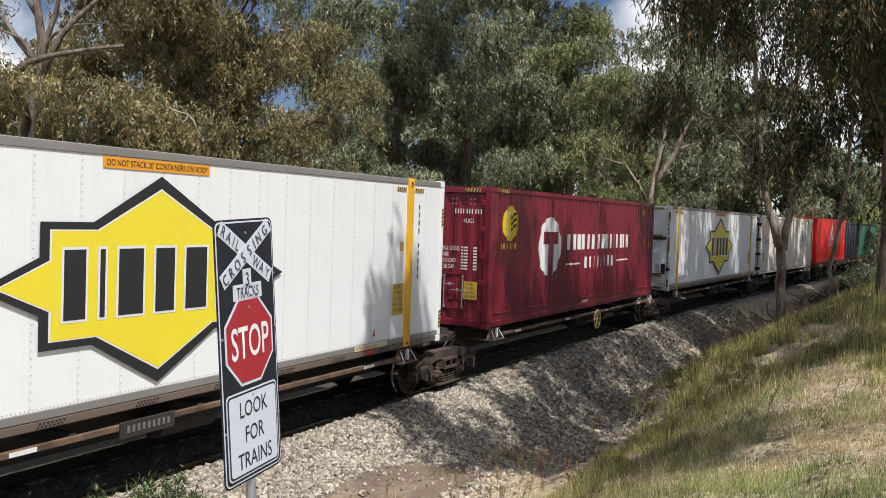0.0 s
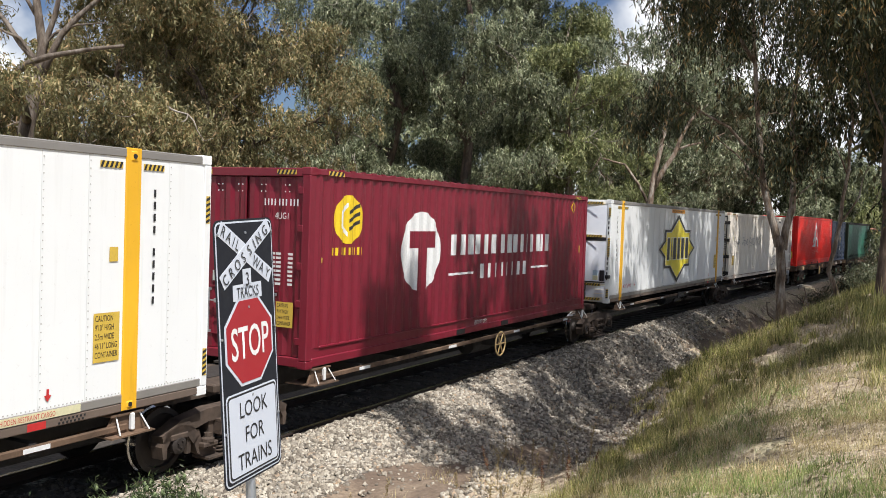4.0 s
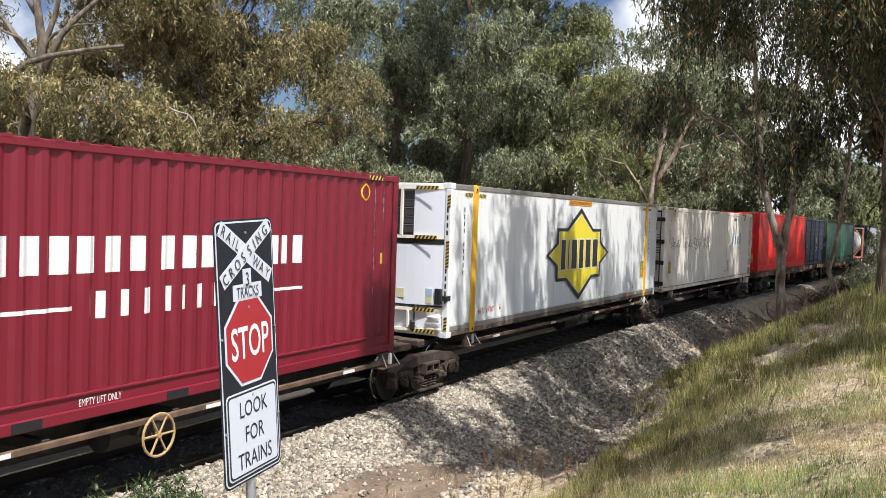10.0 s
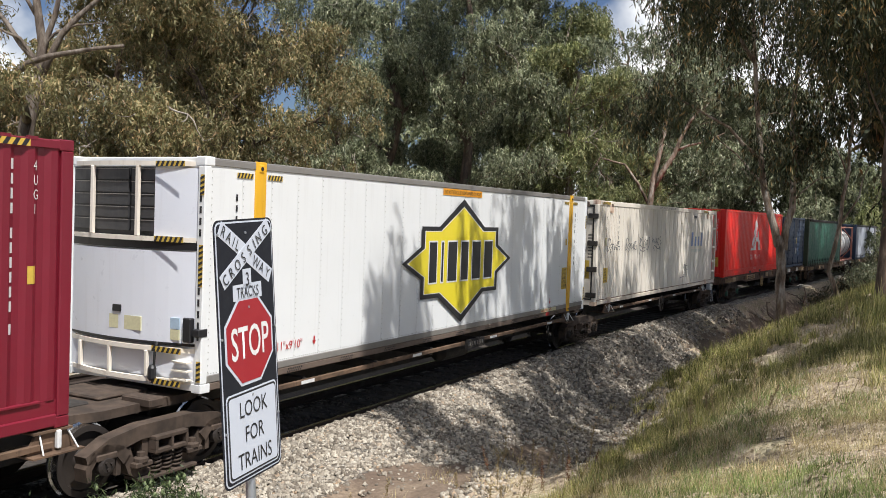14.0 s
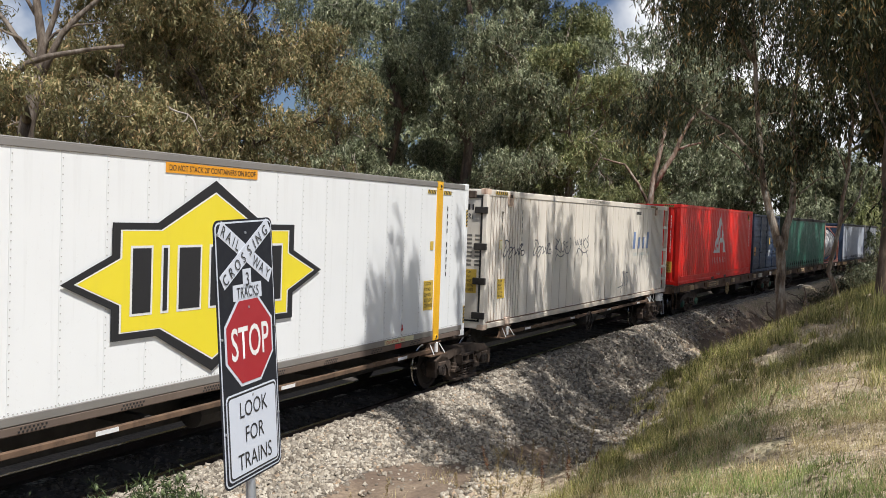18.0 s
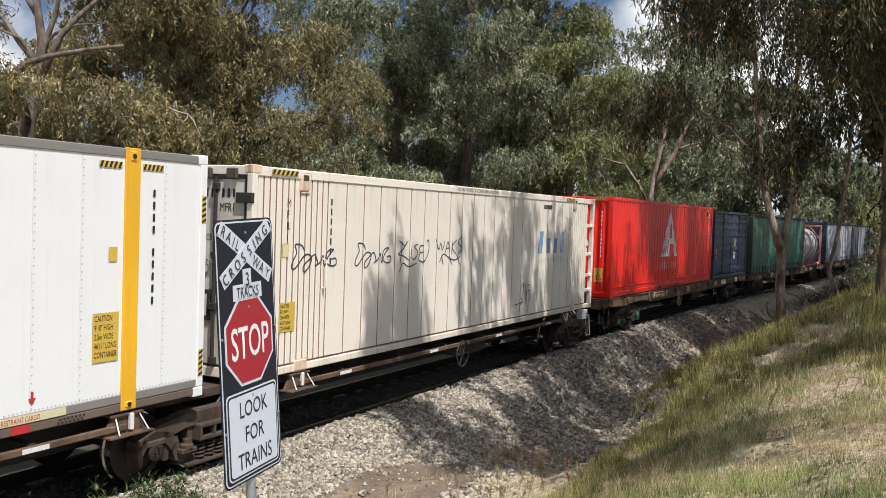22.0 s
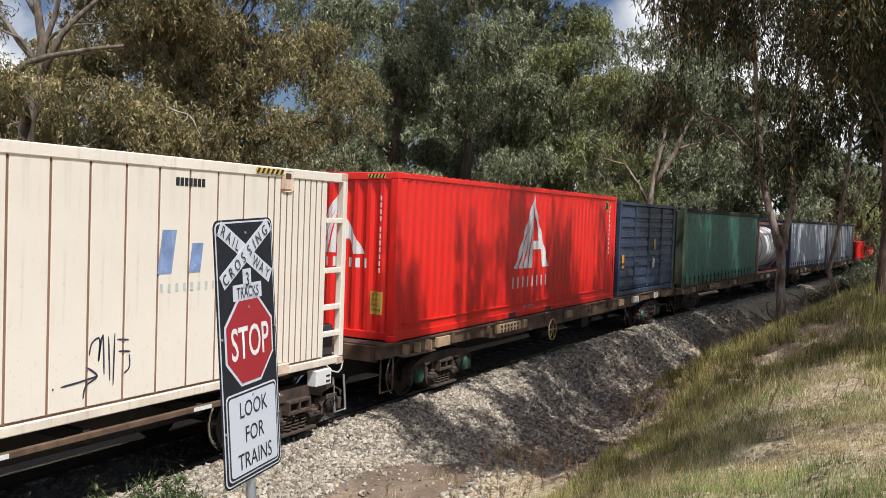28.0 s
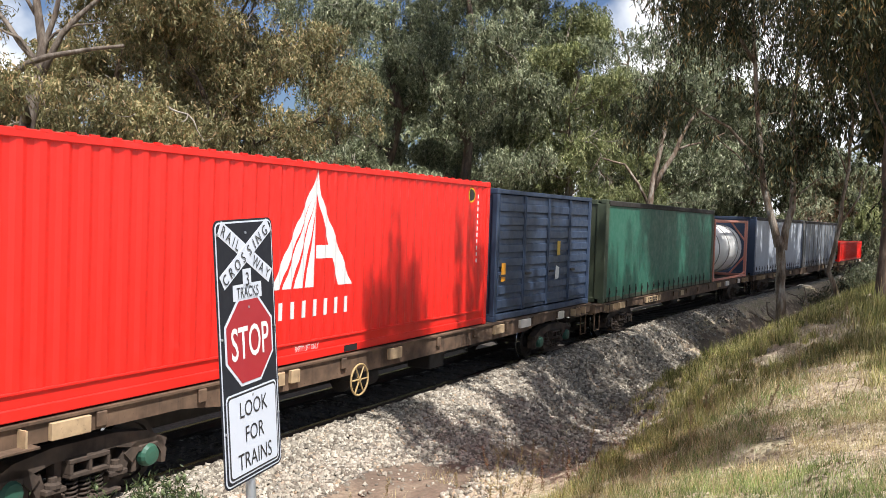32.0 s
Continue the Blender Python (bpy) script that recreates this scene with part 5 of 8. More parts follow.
def tank_box():
    c = Box("tank_container", "white tank container held in a faded orange steel frame", 86.3, 92.4, 2.44, 2.6, 0.03, "tank container")
    L, W, H = c.L / 2, c.W / 2, c.H
    for sx in (-1, 1):
        xs = sorted((sx * L, sx * (L - 0.13)))
        for sy in (-1, 1):
            ys = sorted((sy * W, sy * (W - 0.13)))
            c.add("corner_post", boxes((*xs, *ys, 0, H), bevel=0.012), M_ORANGE)
            bm = bmesh.new()
            tube(bm, ((sx * (L - 0.07), sy * (W - 0.06), H * 0.62), (sx * (L - 0.07), sy * 0.45, H - 0.08)), 0.045, 6)
            tube(bm, ((sx * (L - 0.07), sy * (W - 0.06), H * 0.38), (sx * (L - 0.07), sy * 0.45, 0.08)), 0.045, 6)
            c.add("corner_brace", bm, M_ORANGE)
        for z in (0.0, H - 0.12):
            c.add("end_beam", boxes((*xs, -W + 0.13, W - 0.13, z, z + 0.12), bevel=0.01), M_ORANGE)
    for sy in (-1, 1):
        ys = sorted((sy * W, sy * (W - 0.1)))
        for z in (0.02, H - 0.10):
            c.add("side_beam", boxes((-L + 0.13, L - 0.13, *ys, z, z + 0.08), bevel=0.01), M_ORANGE)
        bm = bmesh.new()
        tube(bm, ((-L + 0.1, sy * (W - 0.06), 0.2), (-L + 0.9, sy * (W - 0.15), 0.06)), 0.04, 6)
        tube(bm, ((L - 0.1, sy * (W - 0.06), 0.2), (L - 0.9, sy * (W - 0.15), 0.06)), 0.04, 6)
        c.add("lower_brace", bm, M_ORANGE)
    r = 1.1
    prof = [(0.02, -L + 0.1), (r * 0.6, -L + 0.18), (r * 0.9, -L + 0.36), (r, -L + 0.62), (r, L - 0.62), (r * 0.9, L - 0.36), (r * 0.6, L - 0.18), (0.02, L - 0.1)]
    c.add("tank_shell", lathe(bmesh.new(), prof, 36, "X", (0, 0, H / 2)), M_TANK, smooth=True)
    for x in (-1.7, 0.0, 1.7):
        c.add("shell_band", lathe(bmesh.new(), [(r, x - 0.04), (r + 0.02, x - 0.04), (r + 0.02, x + 0.04), (r, x + 0.04)], 36, "X", (0, 0, H / 2)), M_ALU)
    c.add("walkway", boxes((-L + 0.2, L - 0.2, -0.45, 0.0, H - 0.05, H - 0.02)), M_ALU)


tank_box()
box_far = Box("low_container", "low red steel container far down the train", 121.0, 133.0, 2.44, 1.45)
box_far.frame_parts(M_RED)
for s in (-1, 1):
    box_far.add("side_wall", ribbed_wall(-5.85, 5.85, 0.14, 1.37, rib_of(0.3, 0.04, -5.8)), M_RED, m=Matrix.Translation((0, s * 1.19, 0)) @ Matrix.Rotation(0 if s < 0 else math.pi, 4, "Z"))


# ---- wagons ----
def bar(bm, pts, wide, y0, y1):
    """A flat bar bent along pts in x and z, as thick as wide, from y0 to y1."""
    n = len(pts)
    tops, bots = [], []
    for i, (x, z) in enumerate(pts):
        xa, za = pts[max(i - 1, 0)]
        xb, zb = pts[min(i + 1, n - 1)]
        d = math.hypot(xb - xa, zb - za) or 1
        w = wide[i] if hasattr(wide, "__len__") else wide
        nx, nz = -(zb - za) / d * w / 2, (xb - xa) / d * w / 2
        tops.append((x + nx, z + nz))
        bots.append((x - nx, z - nz))
    prism(bm, tops + bots[::-1], y0, y1)
    return bm


WHEEL_R = 0.42


def wheelset_mesh():
    bm = bmesh.new()
    for s in (-1, 1):
        c = s * 0.753
        prof = [(0.10, c - s * 0.09), (0.13, c - s * 0.09), (0.15, c - s * 0.05), (0.33, c - s * 0.03), (0.345, c - s * 0.085), (WHEEL_R + 0.028, c - s * 0.085),
                (WHEEL_R + 0.026, c - s * 0.055), (WHEEL_R, c - s * 0.045), (WHEEL_R - 0.004, c + s * 0.055), (0.345, c + s * 0.06), (0.33, c + s * 0.02), (0.16, c + s * 0.0), (0.13, c + s * 0.07), (0.08, c + s * 0.07)]
        n0 = len(bm.faces)
        lathe(bm, prof, 32, "Y")
        bm.faces.ensure_lookup_table()
        for f in bm.faces[n0:]:
            rr = [math.hypot(v.co.x, v.co.z) for v in f.verts]
            if min(rr) > WHEEL_R - 0.01:
                f.material_index = 1
    tube(bm, ((0, -1.0, 0), (0, 1.0, 0)), 0.075, 14)
    for s in (-1, 1):
        for k in range(3):
            a = 2 * math.pi * k / 3
            box(bm, 0.045 * math.cos(a) - 0.013, 0.045 * math.cos(a) + 0.013, *sorted((s * 1.0, s * 1.175)), 0.045 * math.sin(a) - 0.013, 0.045 * math.sin(a) + 0.013)
        lathe(bm, [(0.11, s * 1.0), (0.12, s * 1.02), (0.12, s * 1.13), (0.08, s * 1.15)], 14, "Y")
    me = bpy.data.meshes.new("wheelset")
    bmesh.ops.recalc_face_normals(bm, faces=bm.faces)
    bm.to_mesh(me)
    bm.free()
    me.materials.append(M_WHEEL)
    me.materials.append(M_TREAD)
    return me


def side_frame_mesh(s, half):
    bm = bmesh.new()
    ya, yb = sorted((s * 0.97, s * 1.10))
    yc, yd = sorted((s * 0.94, s * 1.13))
    # arched top member, hip to hip, and the deep spring seat below
    bar(bm, [(-half - 0.28, 0.52), (-half + 0.05, 0.62), (-0.42, 0.70), (0.42, 0.70), (half - 0.05, 0.62), (half + 0.28, 0.52)], (0.10, 0.20, 0.17, 0.17, 0.20, 0.10), yc, yd)
    bar(bm, [(-half + 0.30, 0.52), (-0.52, 0.27), (-0.36, 0.17), (0.36, 0.17), (0.52, 0.27), (half - 0.30, 0.52)], (0.14, 0.13, 0.12, 0.12, 0.13, 0.14), ya, yb)
    bar(bm, [(-0.33, 0.64), (-0.33, 0.2)], 0.09, ya, yb)
    bar(bm, [(0.33, 0.64), (0.33, 0.2)], 0.09, ya, yb)
    for e in (-1, 1):
        # pedestal jaws arching over each axle box
        a = e * half
        bar(bm, [(a - e * 0.30, 0.44), (a - e * 0.17, 0.56), (a, 0.60), (a + e * 0.17, 0.55), (a + e * 0.25, 0.42), (a + e * 0.24, 0.28)], (0.16, 0.13, 0.12, 0.11, 0.09, 0.06), yc, yd)
        bar(bm, [(a - e * 0.20, 0.50), (a - e * 0.19, 0.26)], 0.07, ya, yb)
        yk, yl = sorted((s * 1.0, s * 1.145))
        box(bm, a - 0.15, a + 0.15, yk, yl, 0.48, 0.56, 0.015)
        box(bm, a - e * 0.5 - 0.13, a - e * 0.5 + 0.13, *sorted((s * 1.08, s * 1.2)), 0.30, 0.36, 0.01)
        lathe(bm, [(0.09, 0.36), (0.09, 0.40), (0.05, 0.42), (0.05, 0.47)], 10, "Z", (a - e * 0.5, s * 1.13, 0))
    # bolster end pocket with two openings
    yk, yl = sorted((s * 1.02, s * 1.22))
    box(bm, -0.27, 0.27, yk, yl, 0.58, 0.63, 0.008)
    box(bm, -0.27, 0.27, yk, yl, 0.42, 0.47, 0.008)
    for x in (-0.25, 0.0, 0.25):
        box(bm, x - 0.02, x + 0.02, yk, yl, 0.47, 0.58)
    box(bm, -0.46, 0.46, *sorted((s * 0.9, s * 1.2)), 0.12, 0.165, 0.01)
    me = bpy.data.meshes.new("side_frame")
    bmesh.ops.recalc_face_normals(bm, faces=bm.faces)
    bm.to_mesh(me)
    bm.free()
    return me


HALF_BASE = 0.92
BOGIE = {}


def bogie(wagon, x, mat, cap=None):
    """Three-piece freight bogie: bolster, two cast side frames, coil springs, two rolling wheelsets."""
    if not BOGIE:
        BOGIE["wheelset"] = wheelset_mesh()
        for s in (-1, 1):
            BOGIE[s] = side_frame_mesh(s, HALF_BASE)
        bm = bmesh.new()
        turns, pts = 5, []
        for k in range(turns * 8 + 1):
            a = 2 * math.pi * k / 8
            pts.append((0.058 * math.cos(a), 0.058 * math.sin(a), 0.17 + 0.25 * k / (turns * 8)))
        tube(bm, pts, 0.015, 5)
        BOGIE["spring"] = bpy.data.meshes.new("coil_spring")
        bm.to_mesh(BOGIE["spring"])
        bm.free()
    bol = part("bogie", boxes((-0.2, 0.2, -1.0, 1.0, 0.46, 0.72), (-0.3, 0.3, -0.35, 0.35, 0.62, 0.80), bevel=0.03), mat, wagon, "three-piece freight bogie", Matrix.Translation((x, 0, 0)))
    for s in (-1, 1):
        me = BOGIE[s].copy()
        part("side_frame", me, mat, bol)
        for dx in (-0.17, 0.0, 0.17):
            part("coil_spring", BOGIE["spring"].copy(), mat, bol, m=Matrix.Translation((dx, s * 1.12, 0)), smooth=True)
        for e in (-1, 1):
            part("brake_shoe", boxes((e * (HALF_BASE - 0.47) - 0.05, e * (HALF_BASE - 0.47) + 0.05, s * 0.753 - 0.06, s * 0.753 + 0.06, 0.28, 0.56), bevel=0.02), M_DARK, bol)
    for e in (-1, 1):
        w = part("wheelset", BOGIE["wheelset"], None, bol, "wheelset with polished treads", Matrix.Translation((e * HALF_BASE, 0, WHEEL_R)), smooth=False)
        WHEELSETS.append((w, e * HALF_BASE))
        for s in (-1, 1):
            if cap:
                part("axle_cap", lathe(bmesh.new(), [(0.05, s * 1.20), (0.11, s * 1.19), (0.135, s * 1.15), (0.14, s * 1.08)], 16, "Y", (e * HALF_BASE, 0, WHEEL_R)), cap, bol, "green painted axle cap")
    return bol


def hand_wheel(wagon, x, z, mat):
    """Spoked hand brake wheel on its bracket beside the sill."""
    bm = bmesh.new()
    ring = [(0.25 * math.cos(2 * math.pi * k / 20), 0, 0.25 * math.sin(2 * math.pi * k / 20)) for k in range(21)]
    tube(bm, ring, 0.017, 6, cap=False)
    for k in range(6):
        a = math.pi * k / 3
        tube(bm, ((0, 0, 0), (0.25 * math.cos(a), 0, 0.25 * math.sin(a))), 0.014, 5)
    lathe(bm, [(0.035, -0.02), (0.035, 0.06)], 10, "Y")
    w = part("brake_wheel", bm, mat, wagon, "spoked hand brake wheel", Matrix.Translation((x, -1.32, z)))
    part("brake_bracket", boxes((x - 0.07, x + 0.07, -1.28, -0.9, z - 0.05, z + 0.16), bevel=0.01), M_DARK, wagon)


def corner_bracket(wagon, x, s, top):
    """Container seat outrigger: splayed brown back plate, shelf, pale gussets and a locking lug."""
    bm = bmesh.new()
    prism(bm, [(x - 0.17, top - 0.01), (x + 0.17, top - 0.01), (x + 0.30, top - 0.23), (x - 0.30, top - 0.23)], *sorted((s * 1.17, s * 1.21)))
    box(bm, x - 0.32, x + 0.32, *sorted((s * 0.8, s * 1.34)), top - 0.25, top - 0.232)
    box(bm, x - 0.24, x + 0.24, *sorted((s * 0.8, s * 1.24)), top - 0.03, top - 0.005)
    b = part("container_seat", bm, M_SILL, wagon)
    for dx in (-0.15, 0.2):
        g = tube(bmesh.new(), ((x + dx, s * 1.215, top - 0.04), (x + dx + 0.04 * (1 if dx > 0 else -1), s * 1.33, top - 0.225)), 0.009, 5)
        part("gusset", g, M_MARKW, b, "pale painted gusset edge")
    part("locking_lug", boxes((x + 0.03, x + 0.085, *sorted((s * 1.21, s * 1.27)), top - 0.21, top - 0.015), bevel=0.012), M_MARKW, b)
    return b


def skeletal_wagon(x0, x1, bogies, seats, wheel_at, plate_at, label, wheel_mat=None):
    """Articulated skeletal wagon: slim centre sill, thin side rails, container seats, shared bogies."""
    w = thing("skeletal_wagon", label, "freight wagon", "wagons of the train")
    xm = (x0 + x1) / 2
    MOVERS.append((w, xm, 0.0))
    L = (x1 - x0) / 2
    part("centre_sill", boxes((-L + 0.5, L - 0.5, -0.28, 0.28, 0.44, 0.98), bevel=0.02), M_DARK, w)
    lo, hi = min(seats) - xm, max(seats) - xm
    for s in (-1, 1):
        ya, yb = sorted((s * 1.18, s * 1.24))
        rail = part("side_rail", boxes((lo, hi, ya, yb, 0.83, 0.90), bevel=0.008), M_SILL, w, "thin weathered side rail")
        for k in range(4):
            x = lo + 1.2 + k * (hi - lo - 2.4) / 3
            yo = s * 1.243
            part("reflector", boxes((x - 0.16, x + 0.16, *sorted((yo, yo - s * 0.01)), 0.84, 0.89)), M_MARKW, rail)
        for x in seats:
            corner_bracket(w, x - xm, s, FLOOR_Z)
    for k in range(6):
        x = lo + 1.2 + k * (hi - lo - 2.4) / 5
        part("cross_bearer", boxes((x - 0.05, x + 0.05, -1.18, 1.18, 0.78, 0.92), bevel=0.008), M_DARK, w)
    for x in bogies:
        x -= xm
        part("bogie_deck", prism_top([(x - 1.4, -0.55), (x - 0.7, -0.78), (x + 0.7, -0.78), (x + 1.4, -0.55), (x + 1.4, 0.55), (x + 0.7, 0.78), (x - 0.7, 0.78), (x - 1.4, 0.55)], 0.84, 0.95), M_RUST, w, "rusty bogie cover plate")
        part("coupling_block", boxes((x - 0.35, x + 0.35, -0.32, 0.32, 0.95, 1.0), (x - 0.12, x + 0.12, -0.95, -0.45, 0.90, 1.02), bevel=0.02), M_RUST, w)
        bogie(w, x, M_RUST)
    part("air_pipe", tube(bmesh.new(), [(-L + 1, -0.55, 0.70), (0, -0.55, 0.66), (L - 1, -0.55, 0.70)], 0.025, 6), M_DARK, w)
    part("air_tank", lathe(bmesh.new(), [(0.04, -0.55), (0.19, -0.5), (0.19, 0.5), (0.04, 0.55)], 16, "X", (0.8, -0.62, 0.62)), M_DARK, w)
    if wheel_at:
        hand_wheel(w, wheel_at - xm, 0.70, wheel_mat)
    if plate_at:
        p = part("number_board", boxes((plate_at - xm - 0.42, plate_at - xm + 0.42, -1.27, -1.24, 0.74, 0.93), bevel=0.006), M_DARK, w)
        for a, b, _, _ in word_bars(-0.34, 0.34, 1, 9, fill=0.6):
            part("number_bar", boxes((plate_at - xm + a, plate_at - xm + b, -1.276, -1.268, 0.80, 0.88)), M_FAINT, p)
    return w


def prism_top(outline, z0, z1):
    bm = bmesh.new()
    a = [bm.verts.new((x, y, z0)) for x, y in outline]
    b = [bm.verts.new((x, y, z1)) for x, y in outline]
    n = len(a)
    bm.faces.new(a[::-1])
    bm.faces.new(b)
    for k in range(n):
        bm.faces.new((a[k], a[(k + 1) % n], b[(k + 1) % n], b[k]))
    return bm


SK = "weathered brown skeletal wagon carrying one container on shared bogies"
skeletal_wagon(-9.1, 6.1, (), (-8.0, 4.15), 0, -1.9, SK)
skeletal_wagon(6.1, 21.5, (6.1,), (8.0, 19.7), 14.36, 0, SK, M_TANPAINT)
skeletal_wagon(21.5, 36.76, (21.5,), (22.99, 35.19), 0, 29.8, SK)
cream_wagon = skeletal_wagon(36.76, 52.1, (36.76, 50.48), (38.5, 49.6), 43.63, 0, SK, M_WHEEL)


switch = part("switch_box", boxes((6.36, 6.76, -1.27, -1.10, 0.76, 1.0), bevel=0.01), M_MARKW, cream_wagon, "white switch box")
for dz in (0.80, 0.88):
    part("switch_slot", boxes((6.62, 6.72, -1.275, -1.268, dz, dz + 0.03)), M_DARK, switch)
part("handbrake_step", tube(bmesh.new(), ((7.05, -1.1, 0.8), (7.05, -1.15, 0.25), (7.35, -1.15, 0.25), (7.35, -1.1, 0.8)), 0.02, 6), M_GALV, cream_wagon, "pale steel step stirrup")


def flat_wagon(x0, x1, bogies, deck, label, brake=0, cap=None):
    """Older flat wagon with a deep tan side sill, ribbed underframe and end steps."""
    w = thing("flat_wagon", label, "freight wagon", "wagons of the train")
    xm = (x0 + x1) / 2
    MOVERS.append((w, xm, 0.0))
    L = (x1 - x0) / 2
    part("centre_sill", boxes((-L + 0.3, L - 0.3, -0.3, 0.3, 0.44, deck - 0.02), bevel=0.02), M_DARK, w)
    for s in (-1, 1):
        ya, yb = sorted((s * 1.18, s * 1.27))
        bm = bmesh.new()
        d = deck - 0.004
        prism(bm, [(-L, d), (-L, d - 0.24), (-L + 3.8, d - 0.24), (-L + 4.6, d - 0.34), (L - 4.6, d - 0.34), (L - 3.8, d - 0.24), (L, d - 0.24), (L, d)], ya, yb)
        sill = part("side_sill", bm, M_SILL, w, "deep tan side sill with chipped paint")
        part("sill_flange", boxes((-L, L, *sorted((s * 1.27, s * 1.30)), d - 0.03, d - 0.002)), M_SILL, sill)
        for k in range(12):
            x = -L + 1.0 + k * (2 * L - 2) / 11
            part("stake_pocket", boxes((x - 0.07, x + 0.07, *sorted((s * 1.27, s * 1.315)), d - 0.21, d - 0.04), bevel=0.012), M_SILL, sill)
        if s < 0:
            for x, wd, mt in ((-L + 4.5, 1.25, M_TANPATCH), (-L + 5.9, 0.2, M_TANPATCH), (-L + 1.9, 0.5, M_TANPATCH), (-L + 8.6, 0.4, M_TANPATCH), (L - 6.4, 0.5, M_TANPATCH), (L - 5.0, 0.6, M_CREAM), (L - 2.6, 0.4, M_CREAM)):
                p = part("sill_plate", boxes((x, x + wd, -1.335, -1.27, d - 0.235, d - 0.05), bevel=0.006), mt, sill)
            for r in (0, 1):
                for a, b, _, _ in word_bars(0.05, 0.62, 1, 6, fill=0.55):
                    part("number_bar", boxes((-L + 4.57 + 1.7 * a, -L + 4.57 + 1.7 * b, -1.342, -1.336, d - 0.13 - 0.09 * r, d - 0.075 - 0.09 * r)), M_DARK, sill)
        for e in (-1, 1):
            xs = e * (L - 1.15)
            b = part("end_shelf", boxes((xs - 0.55, xs + 0.55, *sorted((s * 1.27, s * 1.42)), d - 0.26, d - 0.23), bevel=0.006), M_SILL, w, "pale-edged tie-down shelf")
            for k in range(3):
                part("shelf_gusset", boxes((xs - 0.4 + 0.4 * k - 0.012, xs - 0.4 + 0.4 * k + 0.012, *sorted((s * 1.27, s * 1.40)), d - 0.232, d - 0.05)), M_TANPATCH, b)
            xs = e * (L - 0.35)
            bm = bmesh.new()
            y = s * 1.2
            tube(bm, ((xs - 0.2, y, d - 0.2), (xs - 0.2, y, 0.32), (xs + 0.2, y, 0.32), (xs + 0.2, y, d - 0.2)), 0.018, 6)
            part("step_stirrup", bm, M_SILL, w, "rusty steel step stirrup")
    for k in range(7):
        x = -L + 1.5 + k * (2 * L - 3) / 6
        part("cross_bearer", boxes((x - 0.06, x + 0.06, -1.18, 1.18, deck - 0.28, deck - 0.03), bevel=0.008), M_DARK, w)
    part("deck_plate", boxes((-L + 0.05, L - 0.05, -1.18, 1.18, deck - 0.03, deck - 0.006)), M_RUST, w)
    part("end_beam", boxes((-L, -L + 0.1, -1.18, 1.18, deck - 0.3, deck - 0.032), bevel=0.01), M_SILL, w)
    part("coupler", boxes((-L - 0.42, -L, -0.13, 0.13, 0.74, 0.96), (-L - 0.55, -L - 0.3, -0.2, 0.16, 0.70, 1.0), bevel=0.03), M_RUST, w)
    part("brake_hose", tube(bmesh.new(), ((-L + 0.05, -0.5, 0.84), (-L - 0.1, -0.56, 0.70), (-L - 0.22, -0.58, 0.66), (-L - 0.36, -0.56, 0.70), (-L - 0.5, -0.5, 0.84)), 0.014, 6), M_MARKW, w)
    for x in bogies:
        bogie(w, x - xm, M_RUST, cap)
    part("air_tank", lathe(bmesh.new(), [(0.04, -0.5), (0.2, -0.45), (0.2, 0.45), (0.04, 0.5)], 16, "X", (-1.2, -0.75, 0.6)), M_DARK, w)
    part("brake_box", boxes((1.0, 1.6, -1.0, -0.5, 0.45, 0.85), bevel=0.02), M_DARK, w)
    if brake:
        hand_wheel(w, brake - xm, 0.72, M_TANPAINT)
    return w


FL = "tan weathered flat wagon with deep side sill carrying containers"
flat_wagon(52.75, 72.0, (55.25, 69.6), 1.16, FL, 60.44, M_TEAL)
flat_wagon(72.5, 93.2, (75.0, 90.6), 1.06, FL, 0)
flat_wagon(93.8, 119.6, (96.6, 116.6), 1.03, FL, 0)
flat_wagon(120.3, 134, (123, 131.4), 1.03, FL, 0)


# ---- trees ----
def leaf_mesh(name, centres, length, width, droop, rng, mat, three=False):
    """Many slender leaves as one mesh: each a four-sided blade hanging from its place."""
    n = len(centres)
    d = rng.normal(size=(n, 3))
    d[:, 2] -= droop
    d /= np.linalg.norm(d, axis=1, keepdims=True)
    side = np.cross(d, rng.normal(size=(n, 3)))
    side /= np.linalg.norm(side, axis=1, keepdims=True) + 1e-9
    ln = length * rng.uniform(0.6, 1.35, (n, 1))
    wd = width * rng.uniform(0.7, 1.3, (n, 1))
    if three:
        v = np.empty((n, 3, 3))
        v[:, 0] = centres + side * wd * 0.5
        v[:, 1] = centres - side * wd * 0.5
        v[:, 2] = centres + d * ln
        return quad_mesh(name, v, mat)
    v = np.empty((n, 4, 3))
    v[:, 0] = centres
    v[:, 1] = centres + d * ln * 0.45 + side * wd * 0.5
    v[:, 2] = centres + d * ln
    v[:, 3] = centres + d * ln * 0.45 - side * wd * 0.5
    return quad_mesh(name, v, mat)


def quad_mesh(name, v, mat):
    n, c = v.shape[0], v.shape[1]
    me = bpy.data.meshes.new(name)
    me.vertices.add(n * c)
    me.vertices.foreach_set("co", v.reshape(-1))
    me.loops.add(n * c)
    me.loops.foreach_set("vertex_index", np.arange(n * c, dtype=np.int32))
    me.polygons.add(n)
    me.polygons.foreach_set("loop_start", np.arange(0, n * c, c, dtype=np.int32))
    me.update(calc_edges=True)
    me.materials.append(mat)
    return me


def limb_path(start, way_, length, rng, n=6, wander=0.22, rise=0.0):
    pts, p, d = [np.array(start, float)], np.array(start, float), np.array(way_, float)
    for k in range(n):
        d = d / np.linalg.norm(d) + rng.normal(size=3) * wander + np.array((0, 0, rise))
        d /= np.linalg.norm(d)
        p = p + d * length / n
        pts.append(p.copy())
    return pts


